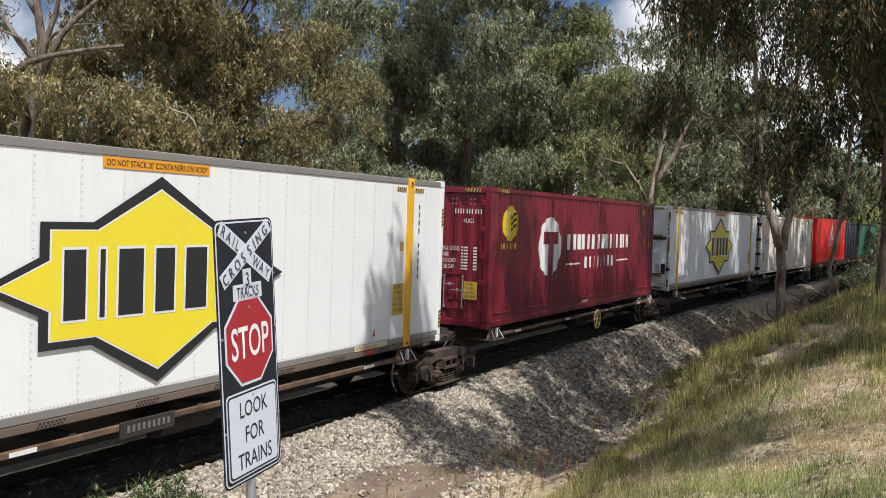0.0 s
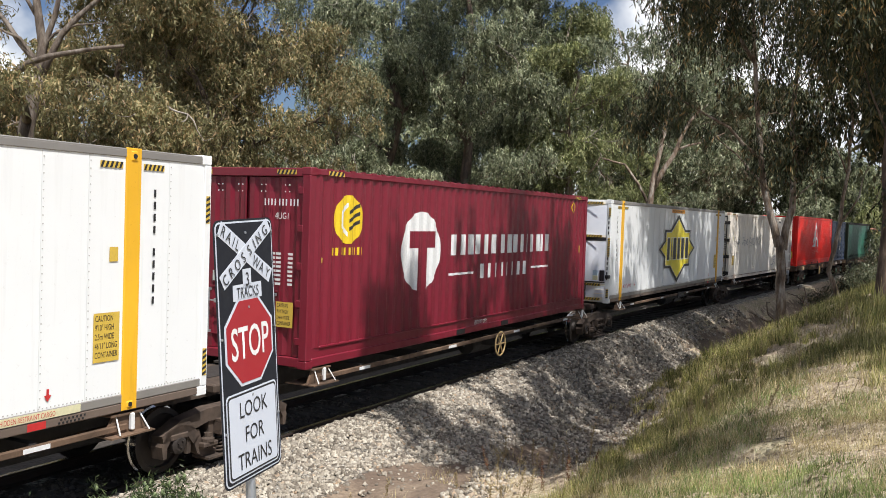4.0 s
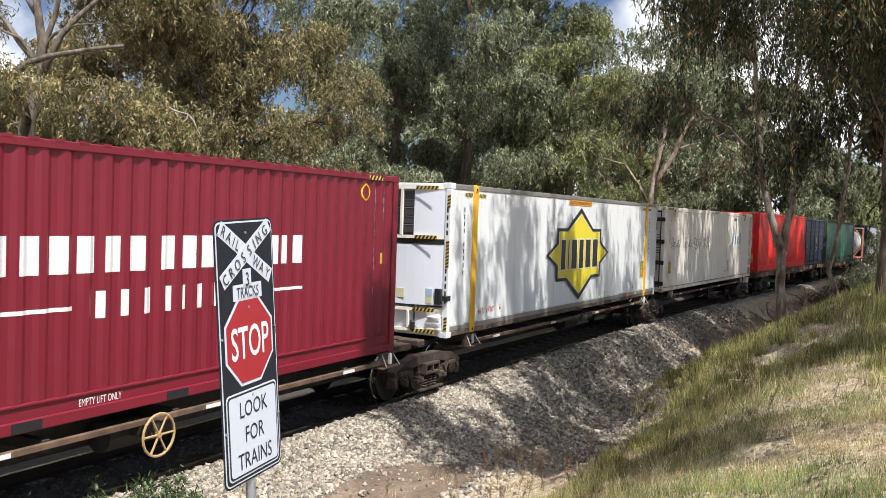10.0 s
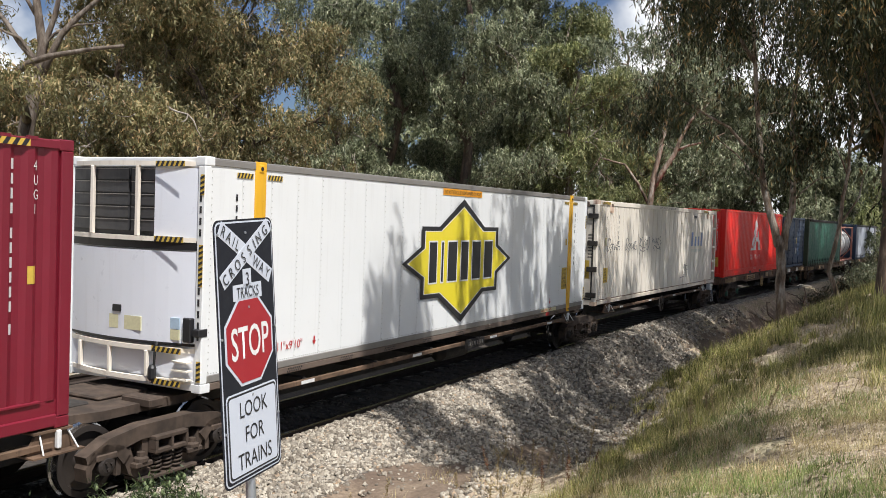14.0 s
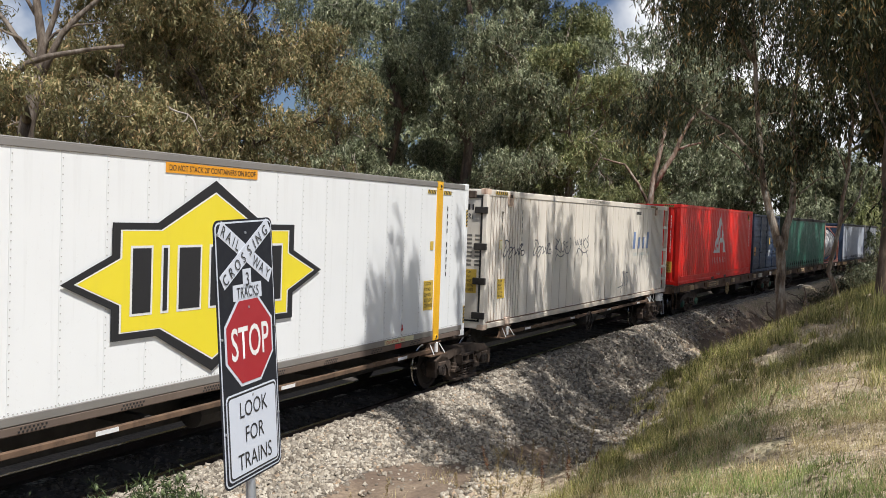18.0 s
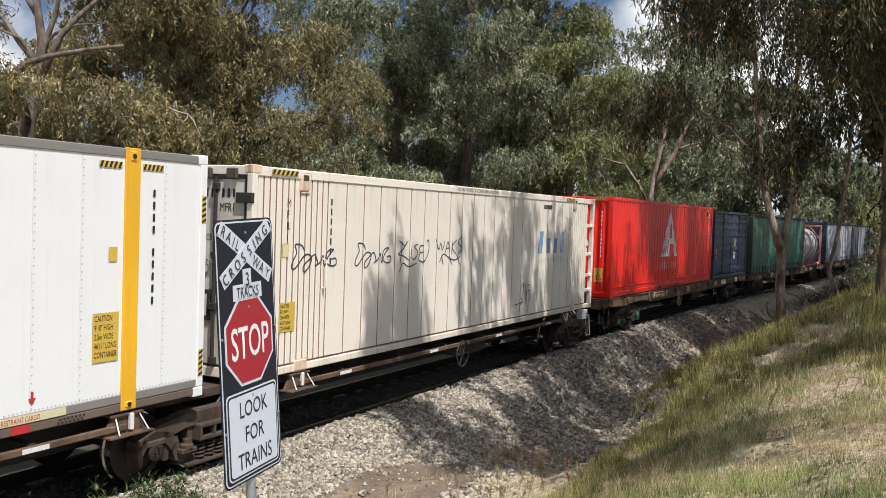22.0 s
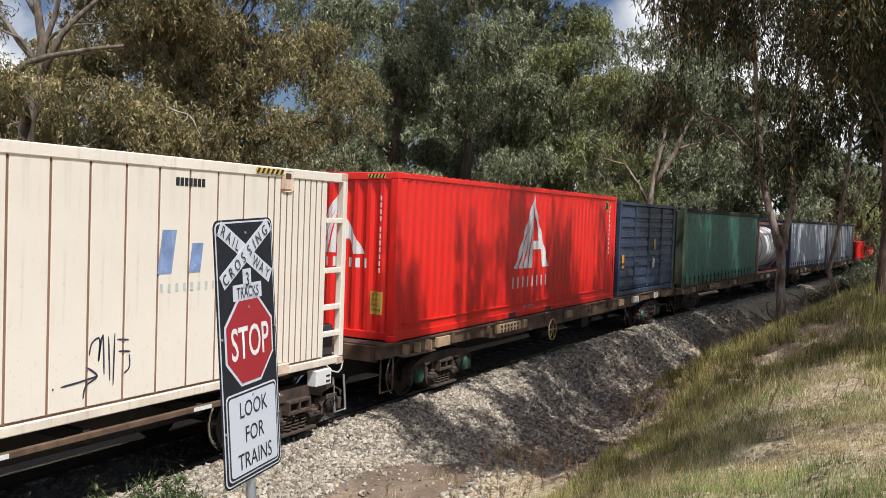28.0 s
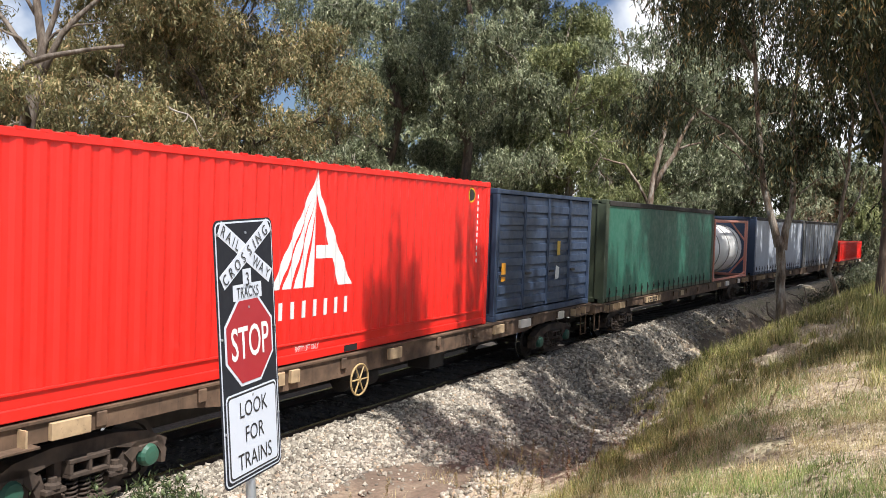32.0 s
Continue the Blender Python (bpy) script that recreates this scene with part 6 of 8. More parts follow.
def gum_tree(name, label, base, height, spread, seed, leaf_mat, bark_mat, clumps=90, per=330, leaf=(0.22, 0.055), clump_r=0.95, low=0.2,
             trunk_r=0.28, lean=(0, 0), forks=1, limbs=11, droop=1.0, gap=0.0, reach=None, sunk=0.3, bare=0):
    """Eucalypt: forked tapering trunk, wandering limbs and twigs, drooping leaves in uneven clumps with gaps."""
    rng = np.random.default_rng(seed)
    x, y = base
    z = ground_z(x, y) - sunk
    tree = thing(name, label, "tree", "gum trees", Matrix.Translation((x, y, z)))
    bm = bmesh.new()
    spots = []
    for f in range(forks):
        a = 2 * math.pi * f / forks + rng.uniform(0, 1)
        start = (0, 0, 0)
        tilt = 0.0 if forks == 1 else 0.16
        trunk = [np.array(start, float)]
        n = 9
        for k in range(1, n + 1):
            h = height * 0.86 * k / n
            wob = 0.16 * math.sqrt(k) * rng.normal(size=2)
            trunk.append(np.array((lean[0] * h + tilt * h * math.cos(a) + wob[0], lean[1] * h + tilt * h * math.sin(a) + wob[1], h)))
        r0 = trunk_r * (1.0 if forks == 1 else 0.78)
        tube(bm, trunk, [r0 * (1.35 if k == 0 else 1) * (1 - 0.85 * k / n) for k in range(n + 1)], 10)
        for j in range(limbs // forks):
            h = low + (0.95 - low) * (j + rng.uniform(0, 0.9)) / (limbs // forks)
            i = min(n - 1, int(h * n))
            u = h * n - i
            st = trunk[i] * (1 - u) + trunk[i + 1] * u
            ang = j * 2.4 + rng.uniform(-0.5, 0.5) + f
            if reach is not None and rng.uniform() < 0.45:
                ang = reach + rng.uniform(-0.5, 0.5)
            out = spread * (0.55 + 0.5 * rng.uniform()) * (1.0 - 0.45 * h)
            way_ = (math.cos(ang), math.sin(ang), rng.uniform(0.15, 0.8))
            pts = limb_path(st, way_, out, rng, 6, 0.20, 0.03)
            rr = r0 * (1 - 0.8 * h) * 0.5
            tube(bm, pts, [max(0.014, rr * (1 - 0.85 * k / 6)) for k in range(7)], 6)
            for k in (2, 3, 4, 5, 6):
                spots.append(pts[k])
                for _ in range(2):
                    tw = limb_path(pts[k], rng.normal(size=3) + np.array((0, 0, 0.2)), out * rng.uniform(0.25, 0.5), rng, 4, 0.3)
                    tube(bm, tw, [max(0.008, rr * 0.35 * (1 - 0.8 * q / 4)) for q in range(5)], 4)
                    spots += [tw[2], tw[4]]
        spots.append(trunk[-1])
        spots.append(trunk[-2])
    part("trunk", bm, bark_mat, tree, smooth=True)
    bm = bmesh.new()
    front = sorted(spots, key=lambda q: q[0] * math.cos(YAW) + q[1] * math.sin(YAW))[:max(1, int(len(spots) * 0.4))]
    for _ in range(bare):
        # bare pale twigs that reach out through the leaves
        q = front[rng.integers(0, len(front))]
        out_ = np.array((q[0], q[1], 0.0)) / (math.hypot(q[0], q[1]) + 1e-6)
        tw = limb_path(q, out_ + rng.normal(size=3) * 0.5 + np.array((-0.2, -0.5, 0.1)), rng.uniform(1.6, 3.2), rng, 7, 0.30)
        tube(bm, tw, [0.042, 0.037, 0.031, 0.026, 0.021, 0.016, 0.012, 0.008], 5)
        sub = limb_path(tw[3], rng.normal(size=3), 0.9, rng, 4, 0.3)
        tube(bm, sub, [0.028, 0.023, 0.018, 0.013, 0.008], 4)
    if bare:
        tagged(part("twig_spray", bm, M_TWIG, tree, "pale bare twigs", smooth=True), kind="stuff")
    spots = np.array(spots)
    spots = spots[spots[:, 2] > height * max(0.02, low - 0.12)]
    pick = rng.choice(len(spots), size=clumps, replace=len(spots) < clumps)
    cs = []
    for s in spots[pick]:
        if rng.uniform() < gap:
            continue
        r = clump_r * rng.uniform(0.5, 1.35)
        m = int(per * (r / clump_r) ** 2)
        g = rng.normal(size=(m, 3)) * np.array((r * 0.38, r * 0.38, r * 0.34))
        # sprays: gather leaves towards a few hanging strings in the clump
        k = max(3, m // 22)
        rho, az = np.sqrt(rng.uniform(size=k)) * rng.uniform(0.8, 1.1), rng.uniform(0, 2 * math.pi, k)
        strings = np.stack([r * 0.85 * rho * np.cos(az), r * 0.85 * rho * np.sin(az), 0.62 * r * np.sqrt(np.clip(1 - rho * rho, 0, 1)) - 0.2 * r], axis=1)
        sel = strings[rng.integers(0, k, m)]
        g = 0.13 * g + sel
        g[:, 2] -= np.abs(rng.normal(size=m)) * r * 0.32
        cs.append(s + g)
    c = np.concatenate(cs)
    c = c[c[:, 2] > 0.25]
    part("crown", leaf_mesh("crown", c, leaf[0], leaf[1], droop, rng, leaf_mat, True), None, tree)
    return tree


def seen_at(px, dist):
    a = YAW - math.atan((px - 784) / 1590.6)
    return dist * math.cos(a), dist * math.sin(a)


OLIVE = "gum tree with olive-brown drooping leaves and pale limbs behind the train"
GREENT = "tall gum tree with grey-green drooping foliage behind the train"
FRESHT = "gum tree with fresh yellow-green foliage further along the line"
BACK = [
    # bearing, distance, height, spread, leaves, clumps, per clump, lowest limb, label
    (40, 42, 11, 5.5, M_LEAF_OLIVE, 90, 240, 0.06, OLIVE, 0.25, M_GUM),
    (-60, 30, 8.5, 5.0, M_LEAF_OLIVE, 90, 260, 0.06, OLIVE, 0.25, M_DKGUM),
    (215, 37, 15, 6.0, M_LEAF_OLIVE, 110, 300, 0.08, OLIVE, 0.24, M_DKGUM),
    (330, 33, 16, 6.5, M_LEAF_OLIVE, 150, 330, 0.08, OLIVE, 0.2, M_DKGUM),
    (450, 37, 15, 6.0, M_LEAF_OLIVE, 140, 330, 0.08, OLIVE, 0.30, M_DKGUM),
    (600, 52, 21, 6.0, M_LEAF_GREEN, 90, 260, 0.15, GREENT, 0.30, M_GUM),
    (690, 44, 19, 7.0, M_LEAF_GREEN, 160, 340, 0.08, GREENT, 0.34, M_DKGUM),
    (810, 43, 20, 7.0, M_LEAF_GREEN, 170, 340, 0.08, GREENT, 0.36, M_DKGUM),
    (920, 47, 21, 7.0, M_LEAF_GREEN, 170, 340, 0.08, GREENT, 0.34, M_DKGUM),
    (1000, 46, 17, 5.5, M_LEAF_FRESH, 120, 330, 0.08, FRESHT, 0.28, M_GUM),
    (1085, 58, 19, 6.5, M_LEAF_GREEN, 90, 300, 0.10, GREENT, 0.30, M_GUM),
    (1160, 60, 18.5, 6.5, M_LEAF_GREEN, 100, 300, 0.22, GREENT, 0.30, M_GUM),
    (1240, 68, 20, 7.0, M_LEAF_GREEN, 120, 300, 0.08, GREENT, 0.30, M_GUM),
    (1330, 76, 17, 7.0, M_LEAF_GREEN, 120, 300, 0.08, GREENT, 0.30, M_GUM),
    (1420, 86, 12.5, 7.0, M_LEAF_GREEN, 110, 280, 0.06, GREENT, 0.28, M_GUM),
    (1500, 100, 9.5, 8.0, M_LEAF_FRESH, 110, 280, 0.06, FRESHT, 0.28, M_GUM),
]
for n_tree, (px, dist, hh, sp, lm, cl, pr, lo_, lab, tr_, bk) in enumerate(BACK):
    big = max(1.0, dist / 42)
    gum_tree("gum_tree", lab, seen_at(px, dist), hh, sp, 100 + n_tree, lm, bk, int(cl * 1.35), int(pr * 1.45), (0.185 * big, 0.056 * big), 1.12 * big ** 0.5, lo_, tr_, bare=8, droop=1.5)
# a second, deeper row that closes the wood
for n_tree, px in enumerate((-20, 110, 270, 400, 560, 680, 780, 880, 980, 1120, 1210, 1290, 1390, 1470, 1560)):
    dist = 58 + 9 * (n_tree % 3) + max(0, px - 900) * 0.06
    gum_tree("gum_tree", GREENT if px > 500 else OLIVE, seen_at(px, dist), 15 + 2 * (n_tree % 3) - (8 if px in (1470, 1560) else 5 if px in (560, -20, 110) else 0), 8.0, 300 + n_tree,
             M_LEAF_GREEN if px > 500 else M_LEAF_OLIVE, M_DKGUM, 130, 135, (0.44, 0.17), 1.4, 0.04, 0.3, limbs=9)


RIGHT_X, RIGHT_Y = math.sin(YAW), -math.cos(YAW)


def shaped_tree(label, base, stems, clumps, seed, leaf_mat, bark_mat, leaf=(0.22, 0.046), per=520, droop=2.2, hang=0.55, twigs=3, sunk=0.3):
    """A tree with its own stems: (points as sideways, depth, height above the rail; radius at foot and tip) and hanging clumps."""
    rng = np.random.default_rng(seed)
    bx, by = base
    tree = thing("gum_tree", label, "tree", "gum trees", Matrix.Translation((bx, by, ground_z(bx, by) - sunk)))
    z0 = ground_z(bx, by) - sunk

    def spot(p):
        return np.array((p[0] * RIGHT_X + p[1] * math.cos(YAW), p[0] * RIGHT_Y + p[1] * math.sin(YAW), p[2] - z0))

    bm = bmesh.new()
    for pts, r0, r1 in stems:
        w = [spot(p) for p in pts]
        fine, rad = [], []
        for a, b in zip(w, w[1:]):
            for u in (0.0, 0.5):
                fine.append(a * (1 - u) + b * u + (rng.normal(size=3) * 0.035 if u else 0))
        fine.append(w[-1])
        tube(bm, fine, [r0 + (r1 - r0) * k / (len(fine) - 1) for k in range(len(fine))], 9)
    cs = []
    for cx, cy, cz, r in clumps:
        c = spot((cx, cy, cz))
        for _ in range(twigs):
            tw = limb_path(c + np.array((0, 0, r * 0.5)), rng.normal(size=3) * np.array((1, 1, 0.5)), r * 1.1, rng, 4, 0.3)
            tube(bm, tw, [0.016, 0.013, 0.010, 0.008, 0.006], 4)
        m = int(per * r * r / 0.64)
        k = max(4, m // 16)
        strings = rng.normal(size=(k, 3)) * np.array((r * 0.48, r * 0.48, r * 0.4))
        g = strings[rng.integers(0, k, m)] + rng.normal(size=(m, 3)) * np.array((0.05, 0.05, 0.04))
        g[:, 2] -= np.abs(rng.normal(size=m)) * hang * r
        cs.append(c + g)
    part("trunk", bm, bark_mat, tree, smooth=True)
    if cs:
        c = np.concatenate(cs)
        part("crown", leaf_mesh("crown", c[c[:, 2] > 0.3], leaf[0], leaf[1], droop, rng, leaf_mat), None, tree)
    return tree


NEAR = "dark gum tree with forked trunk and hanging leaves on the bank"
rr = random.Random(8)
crown_1 = [(-4.3, 0, 7.4, 0.8), (-4.6, 0.3, 6.9, 0.7), (-3.8, -0.3, 7.8, 0.8), (-4.6, 0, 6.3, 0.5), (-3.5, 0.2, 7.0, 0.6), (-2.2, 0, 10.2, 1.0), (-3.2, 0.3, 10.6, 1.0),
           (-4.0, -0.2, 10.9, 0.9), (-3.0, 0, 9.7, 0.8), (-1.6, 0.4, 9.7, 0.8), (-3.9, 0, 11.9, 1.0), (-2.0, 0, 11.8, 1.0), (-0.3, -0.3, 9.5, 1.0), (0.6, 0, 9.8, 1.1),
           (1.3, 0.3, 9.2, 0.8), (0.0, 0.2, 8.4, 0.8), (0.9, -0.3, 8.2, 0.8), (-0.9, 0, 7.7, 0.5), (0.1, 0.3, 7.2, 0.9), (0.9, 0, 7.0, 0.9),
           (-0.5, -0.2, 6.5, 0.75), (0.4, 0.2, 6.2, 0.75), (-0.4, 0, 5.7, 0.6), (0.2, 0, 5.5, 0.6), (1.0, 0.2, 6.2, 0.55), (-1.9, 0.2, 8.0, 0.45), (-2.6, 0, 6.3, 0.4), (-0.9, 0, 5.9, 0.45)]
crown_1 += [(1.7, 0.3, 10.2, 0.8), (2.4, -0.2, 9.6, 0.8), (3.0, 0.2, 10.6, 0.85), (3.4, 0, 9.4, 0.7), (2.0, 0.4, 8.9, 0.6), (2.8, -0.4, 8.7, 0.55), (2.2, 0, 11.2, 0.9), (3.3, 0.3, 11.3, 0.9)]
crown_1 += [(rr.uniform(-3.5, 2.5), rr.uniform(-2.2, 2.2), rr.uniform(10.6, 14.0), rr.uniform(0.8, 1.2)) for _ in range(20)]
shaped_tree(NEAR, (29.4, 3.4), [
    (((0.03, 0, -0.1), (0.0, 0, 0.4), (-0.06, 0, 1.6), (-0.08, 0, 2.6), (-0.18, 0, 3.1)), 0.165, 0.13),
    (((-0.15, 0, 2.8), (-0.5, 0.05, 4.0), (-0.75, 0.1, 5.2), (-1.0, 0.1, 7.2), (-1.25, 0, 9.5), (-1.3, 0, 13.0)), 0.13, 0.035),
    (((0.0, 0, 2.7), (0.22, 0, 4.0), (0.22, 0, 5.5), (0.15, 0.1, 7.5), (0.35, 0, 10.0), (0.4, 0, 13.5)), 0.12, 0.035),
    (((-0.8, 0.1, 5.5), (-1.8, 0.1, 6.4), (-3.0, 0, 7.0), (-4.2, 0, 7.7)), 0.06, 0.018),
    (((-1.1, 0.1, 8.4), (-2.0, 0.2, 9.7), (-3.0, 0.1, 10.5), (-4.0, 0, 11.4)), 0.07, 0.02),
    (((0.2, 0, 5.0), (0.9, 0.2, 6.3), (1.5, 0.2, 8.2)), 0.06, 0.015),
    (((-0.6, 0, 4.6), (-1.5, 0.2, 5.6), (-2.6, 0.1, 6.4)), 0.04, 0.012),
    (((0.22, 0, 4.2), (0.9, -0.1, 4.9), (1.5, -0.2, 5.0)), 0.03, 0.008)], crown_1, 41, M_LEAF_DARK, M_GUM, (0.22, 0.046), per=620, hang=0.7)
shaped_tree("slender gum tree with thin crooked trunk on the grassy bank", (30.0, 1.75), [
    (((0.05, 0, 0.6), (-0.1, 0, 1.2), (-0.42, 0, 2.1), (-0.15, 0, 3.5), (0.05, 0, 5.2), (0.1, 0, 6.6), (0.0, 0, 8.6)), 0.095, 0.025),
    (((-0.1, 0, 3.6), (0.45, 0.1, 4.4), (0.7, 0.1, 5.4)), 0.035, 0.01), (((0.05, 0, 5.0), (-0.4, 0.1, 6.0), (-0.6, 0, 7.2)), 0.03, 0.01)],
    [(-0.4, 0, 7.0, 0.6), (0.2, 0.2, 7.6, 0.7), (-0.1, 0, 8.3, 0.8), (-0.6, 0.2, 6.4, 0.4), (0.1, 0, 9.4, 0.8)], 42, M_LEAF_DARK, M_GUM)
shaped_tree("dark-trunked gum tree with low hanging leaves on the bank", (24.6, 0.5), [
    (((0, 0, 0.9), (0.02, 0, 2.5), (-0.05, 0, 5.0), (0.1, 0, 8.0), (0.0, 0, 11.5)), 0.20, 0.05),
    (((0, 0, 5.6), (-0.5, 0.1, 6.8), (-1.0, 0, 7.9)), 0.03, 0.012), (((0.05, 0, 6.0), (0.8, 0.1, 7.0), (1.6, 0, 8.2)), 0.06, 0.015)],
    [(0.1, 0, 4.6, 0.5), (0.5, 0, 5.4, 0.55), (-1.2, 0, 7.6, 0.6), (0.4, 0, 7.3, 0.7), (1.2, 0, 7.6, 0.8), (-1.7, 0.2, 8.6, 0.8), (-0.2, 0, 8.9, 0.9), (0.9, 0, 9.3, 1.0),
     (-1.0, 0, 9.6, 0.8), (1.6, 0, 10.4, 0.9), (0.1, 0, 3.9, 0.4),
     (-1.6, 0.2, 8.2, 0.75), (-0.8, 0, 8.4, 0.75), (-1.9, 0.1, 9.3, 0.85), (-0.3, 0.2, 7.9, 0.6), (-2.4, 0, 8.8, 0.75), (-1.2, 0.2, 10.0, 0.85)], 43, M_LEAF_DARK, M_DKGUM)


def crown_over(n, x0, x1, y0, y1, z0, z1, base):
    """Clumps spread through a block of air, given back as sideways, depth and height from the tree's foot."""
    out = []
    for _ in range(n):
        dx, dy, z = rr.uniform(x0, x1) - base[0], rr.uniform(y0, y1) - base[1], rr.uniform(z0, z1)
        out.append((dx * RIGHT_X + dy * RIGHT_Y, dx * math.cos(YAW) + dy * math.sin(YAW), z, rr.uniform(0.75, 1.15)))
    return out


# Mostly unseen gums: crown clumps are placed to shade train, ballast and bank.
TALL = "tall spreading bronze-green gum on the bank, mostly unseen, shading the train"
foot = (13.2, -2.6)
shaped_tree(TALL, foot, [
    (((0, 0, 1.4), (0.1, 0, 5.0), (-0.2, 0.2, 9.5), (-0.6, 0.2, 14.0), (-0.5, 0, 19.0)), 0.36, 0.07),
    (((-0.1, 0, 8.5), (-1.4, 0.6, 10.8), (-2.8, 1.4, 12.6), (-3.9, 1.8, 14.2)), 0.13, 0.03), (((-0.2, 0.2, 9.0), (1.2, -0.3, 11.5), (2.6, -0.8, 13.5)), 0.12, 0.03),
    (((-0.4, 0.2, 12.0), (-1.8, -1.0, 14.2), (-2.8, -2.0, 16.6)), 0.09, 0.025), (((-0.2, 0.2, 9.5), (0.2, 2.2, 11.5), (0.0, 4.0, 13.5)), 0.1, 0.025)],
    crown_over(13, 11.6, 18.0, -1.5, 0.6, 11.2, 15.0, foot) + crown_over(5, 10.5, 15.5, -4.6, -3.0, 12.0, 13.4, foot) + crown_over(11, 12.0, 19.0, -5.4, -3.0, 11.4, 13.4, foot) + crown_over(10, 13.0, 19.5, 0.6, 3.4, 10.8, 15.0, foot) + crown_over(8, 12.8, 20.5, 0.2, 2.6, 9.2, 12.0, foot) + crown_over(8, 9.2, 10.8, -2.4, 0.8, 10.4, 12.6, foot)
    + [c[:3] + (0.55,) for c in crown_over(8, 9.7, 10.9, 1.9, 2.7, 11.2, 13.6, foot)]
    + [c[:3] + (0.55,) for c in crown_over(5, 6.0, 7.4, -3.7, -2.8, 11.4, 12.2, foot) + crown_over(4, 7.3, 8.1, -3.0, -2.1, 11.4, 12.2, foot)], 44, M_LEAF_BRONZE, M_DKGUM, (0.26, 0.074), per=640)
foot = (21.5, -1.8)
shaped_tree(TALL, foot, [
    (((0, 0, 1.4), (0.1, 0, 4.5), (-0.2, 0.2, 8.0), (-0.5, 0.2, 12.0), (-0.5, 0, 16.0)), 0.32, 0.06),
    (((-0.2, 0.1, 8.6), (-1.3, 0.5, 10.2), (-2.6, 1.2, 11.4), (-3.6, 1.4, 12.4)), 0.11, 0.025), (((-0.2, 0.2, 7.5), (1.2, -0.3, 9.5), (2.4, -0.8, 11.5)), 0.1, 0.025),
    (((-0.2, 0.2, 8.0), (0.2, 2.0, 9.5), (0.2, 3.6, 11.0)), 0.09, 0.025)],
    crown_over(15, 18.5, 27.0, -5.0, 0.2, 9.5, 16.5, foot) + crown_over(8, 19.5, 29.0, 0.4, 3.0, 11.0, 15.0, foot), 48, M_LEAF_BRONZE, M_DKGUM, (0.24, 0.062), per=680)
foot = (31.5, -2.0)
shaped_tree(TALL, foot, [
    (((0, 0, 1.4), (0.1, 0, 4.5), (-0.2, 0.2, 8.0), (-0.5, 0.2, 12.0), (-0.5, 0, 17.0)), 0.3, 0.06),
    (((-0.1, 0, 5.0), (-1.3, 0.5, 6.8), (-2.6, 1.2, 8.2), (-3.4, 1.4, 9.6)), 0.11, 0.025), (((-0.2, 0.2, 6.5), (0.6, 2.0, 8.5), (0.4, 4.2, 10.0)), 0.1, 0.025)],
    [c[:3] + (1.3,) for c in crown_over(50, 27.0, 43, -3.0, 2.2, 12.6, 17.0, foot)]
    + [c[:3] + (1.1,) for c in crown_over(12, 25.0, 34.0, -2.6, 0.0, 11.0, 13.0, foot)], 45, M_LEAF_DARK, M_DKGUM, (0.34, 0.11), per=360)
# Two more gums out of view, added to shade the far containers.
for far_seed, foot, blocks in ((51, (53.0, -2.2), (64, 42, 61, -2.6, 2.0, 9.2, 14.5)), (52, (72.0, -4.6), (76, 59, 88, -5.0, 1.0, 8.2, 14.0))):
    shaped_tree(TALL, foot, [
        (((0, 0, 1.4), (0.1, 0, 4.5), (-0.2, 0.2, 8.0), (-0.5, 0.2, 12.0), (-0.5, 0, 14.5)), 0.3, 0.06),
        (((-0.1, 0, 5.0), (-1.3, -0.5, 7.2), (-2.6, -3.2, 9.2), (-3.4, -5.4, 10.6)), 0.11, 0.03), (((-0.2, 0.2, 6.5), (0.6, 3.0, 8.5), (0.4, 6.2, 10.6)), 0.1, 0.03)],
        [c[:3] + (1.6,) for c in crown_over(*blocks, foot)], far_seed, M_LEAF_DARK, M_DKGUM, (0.55, 0.21), per=90)
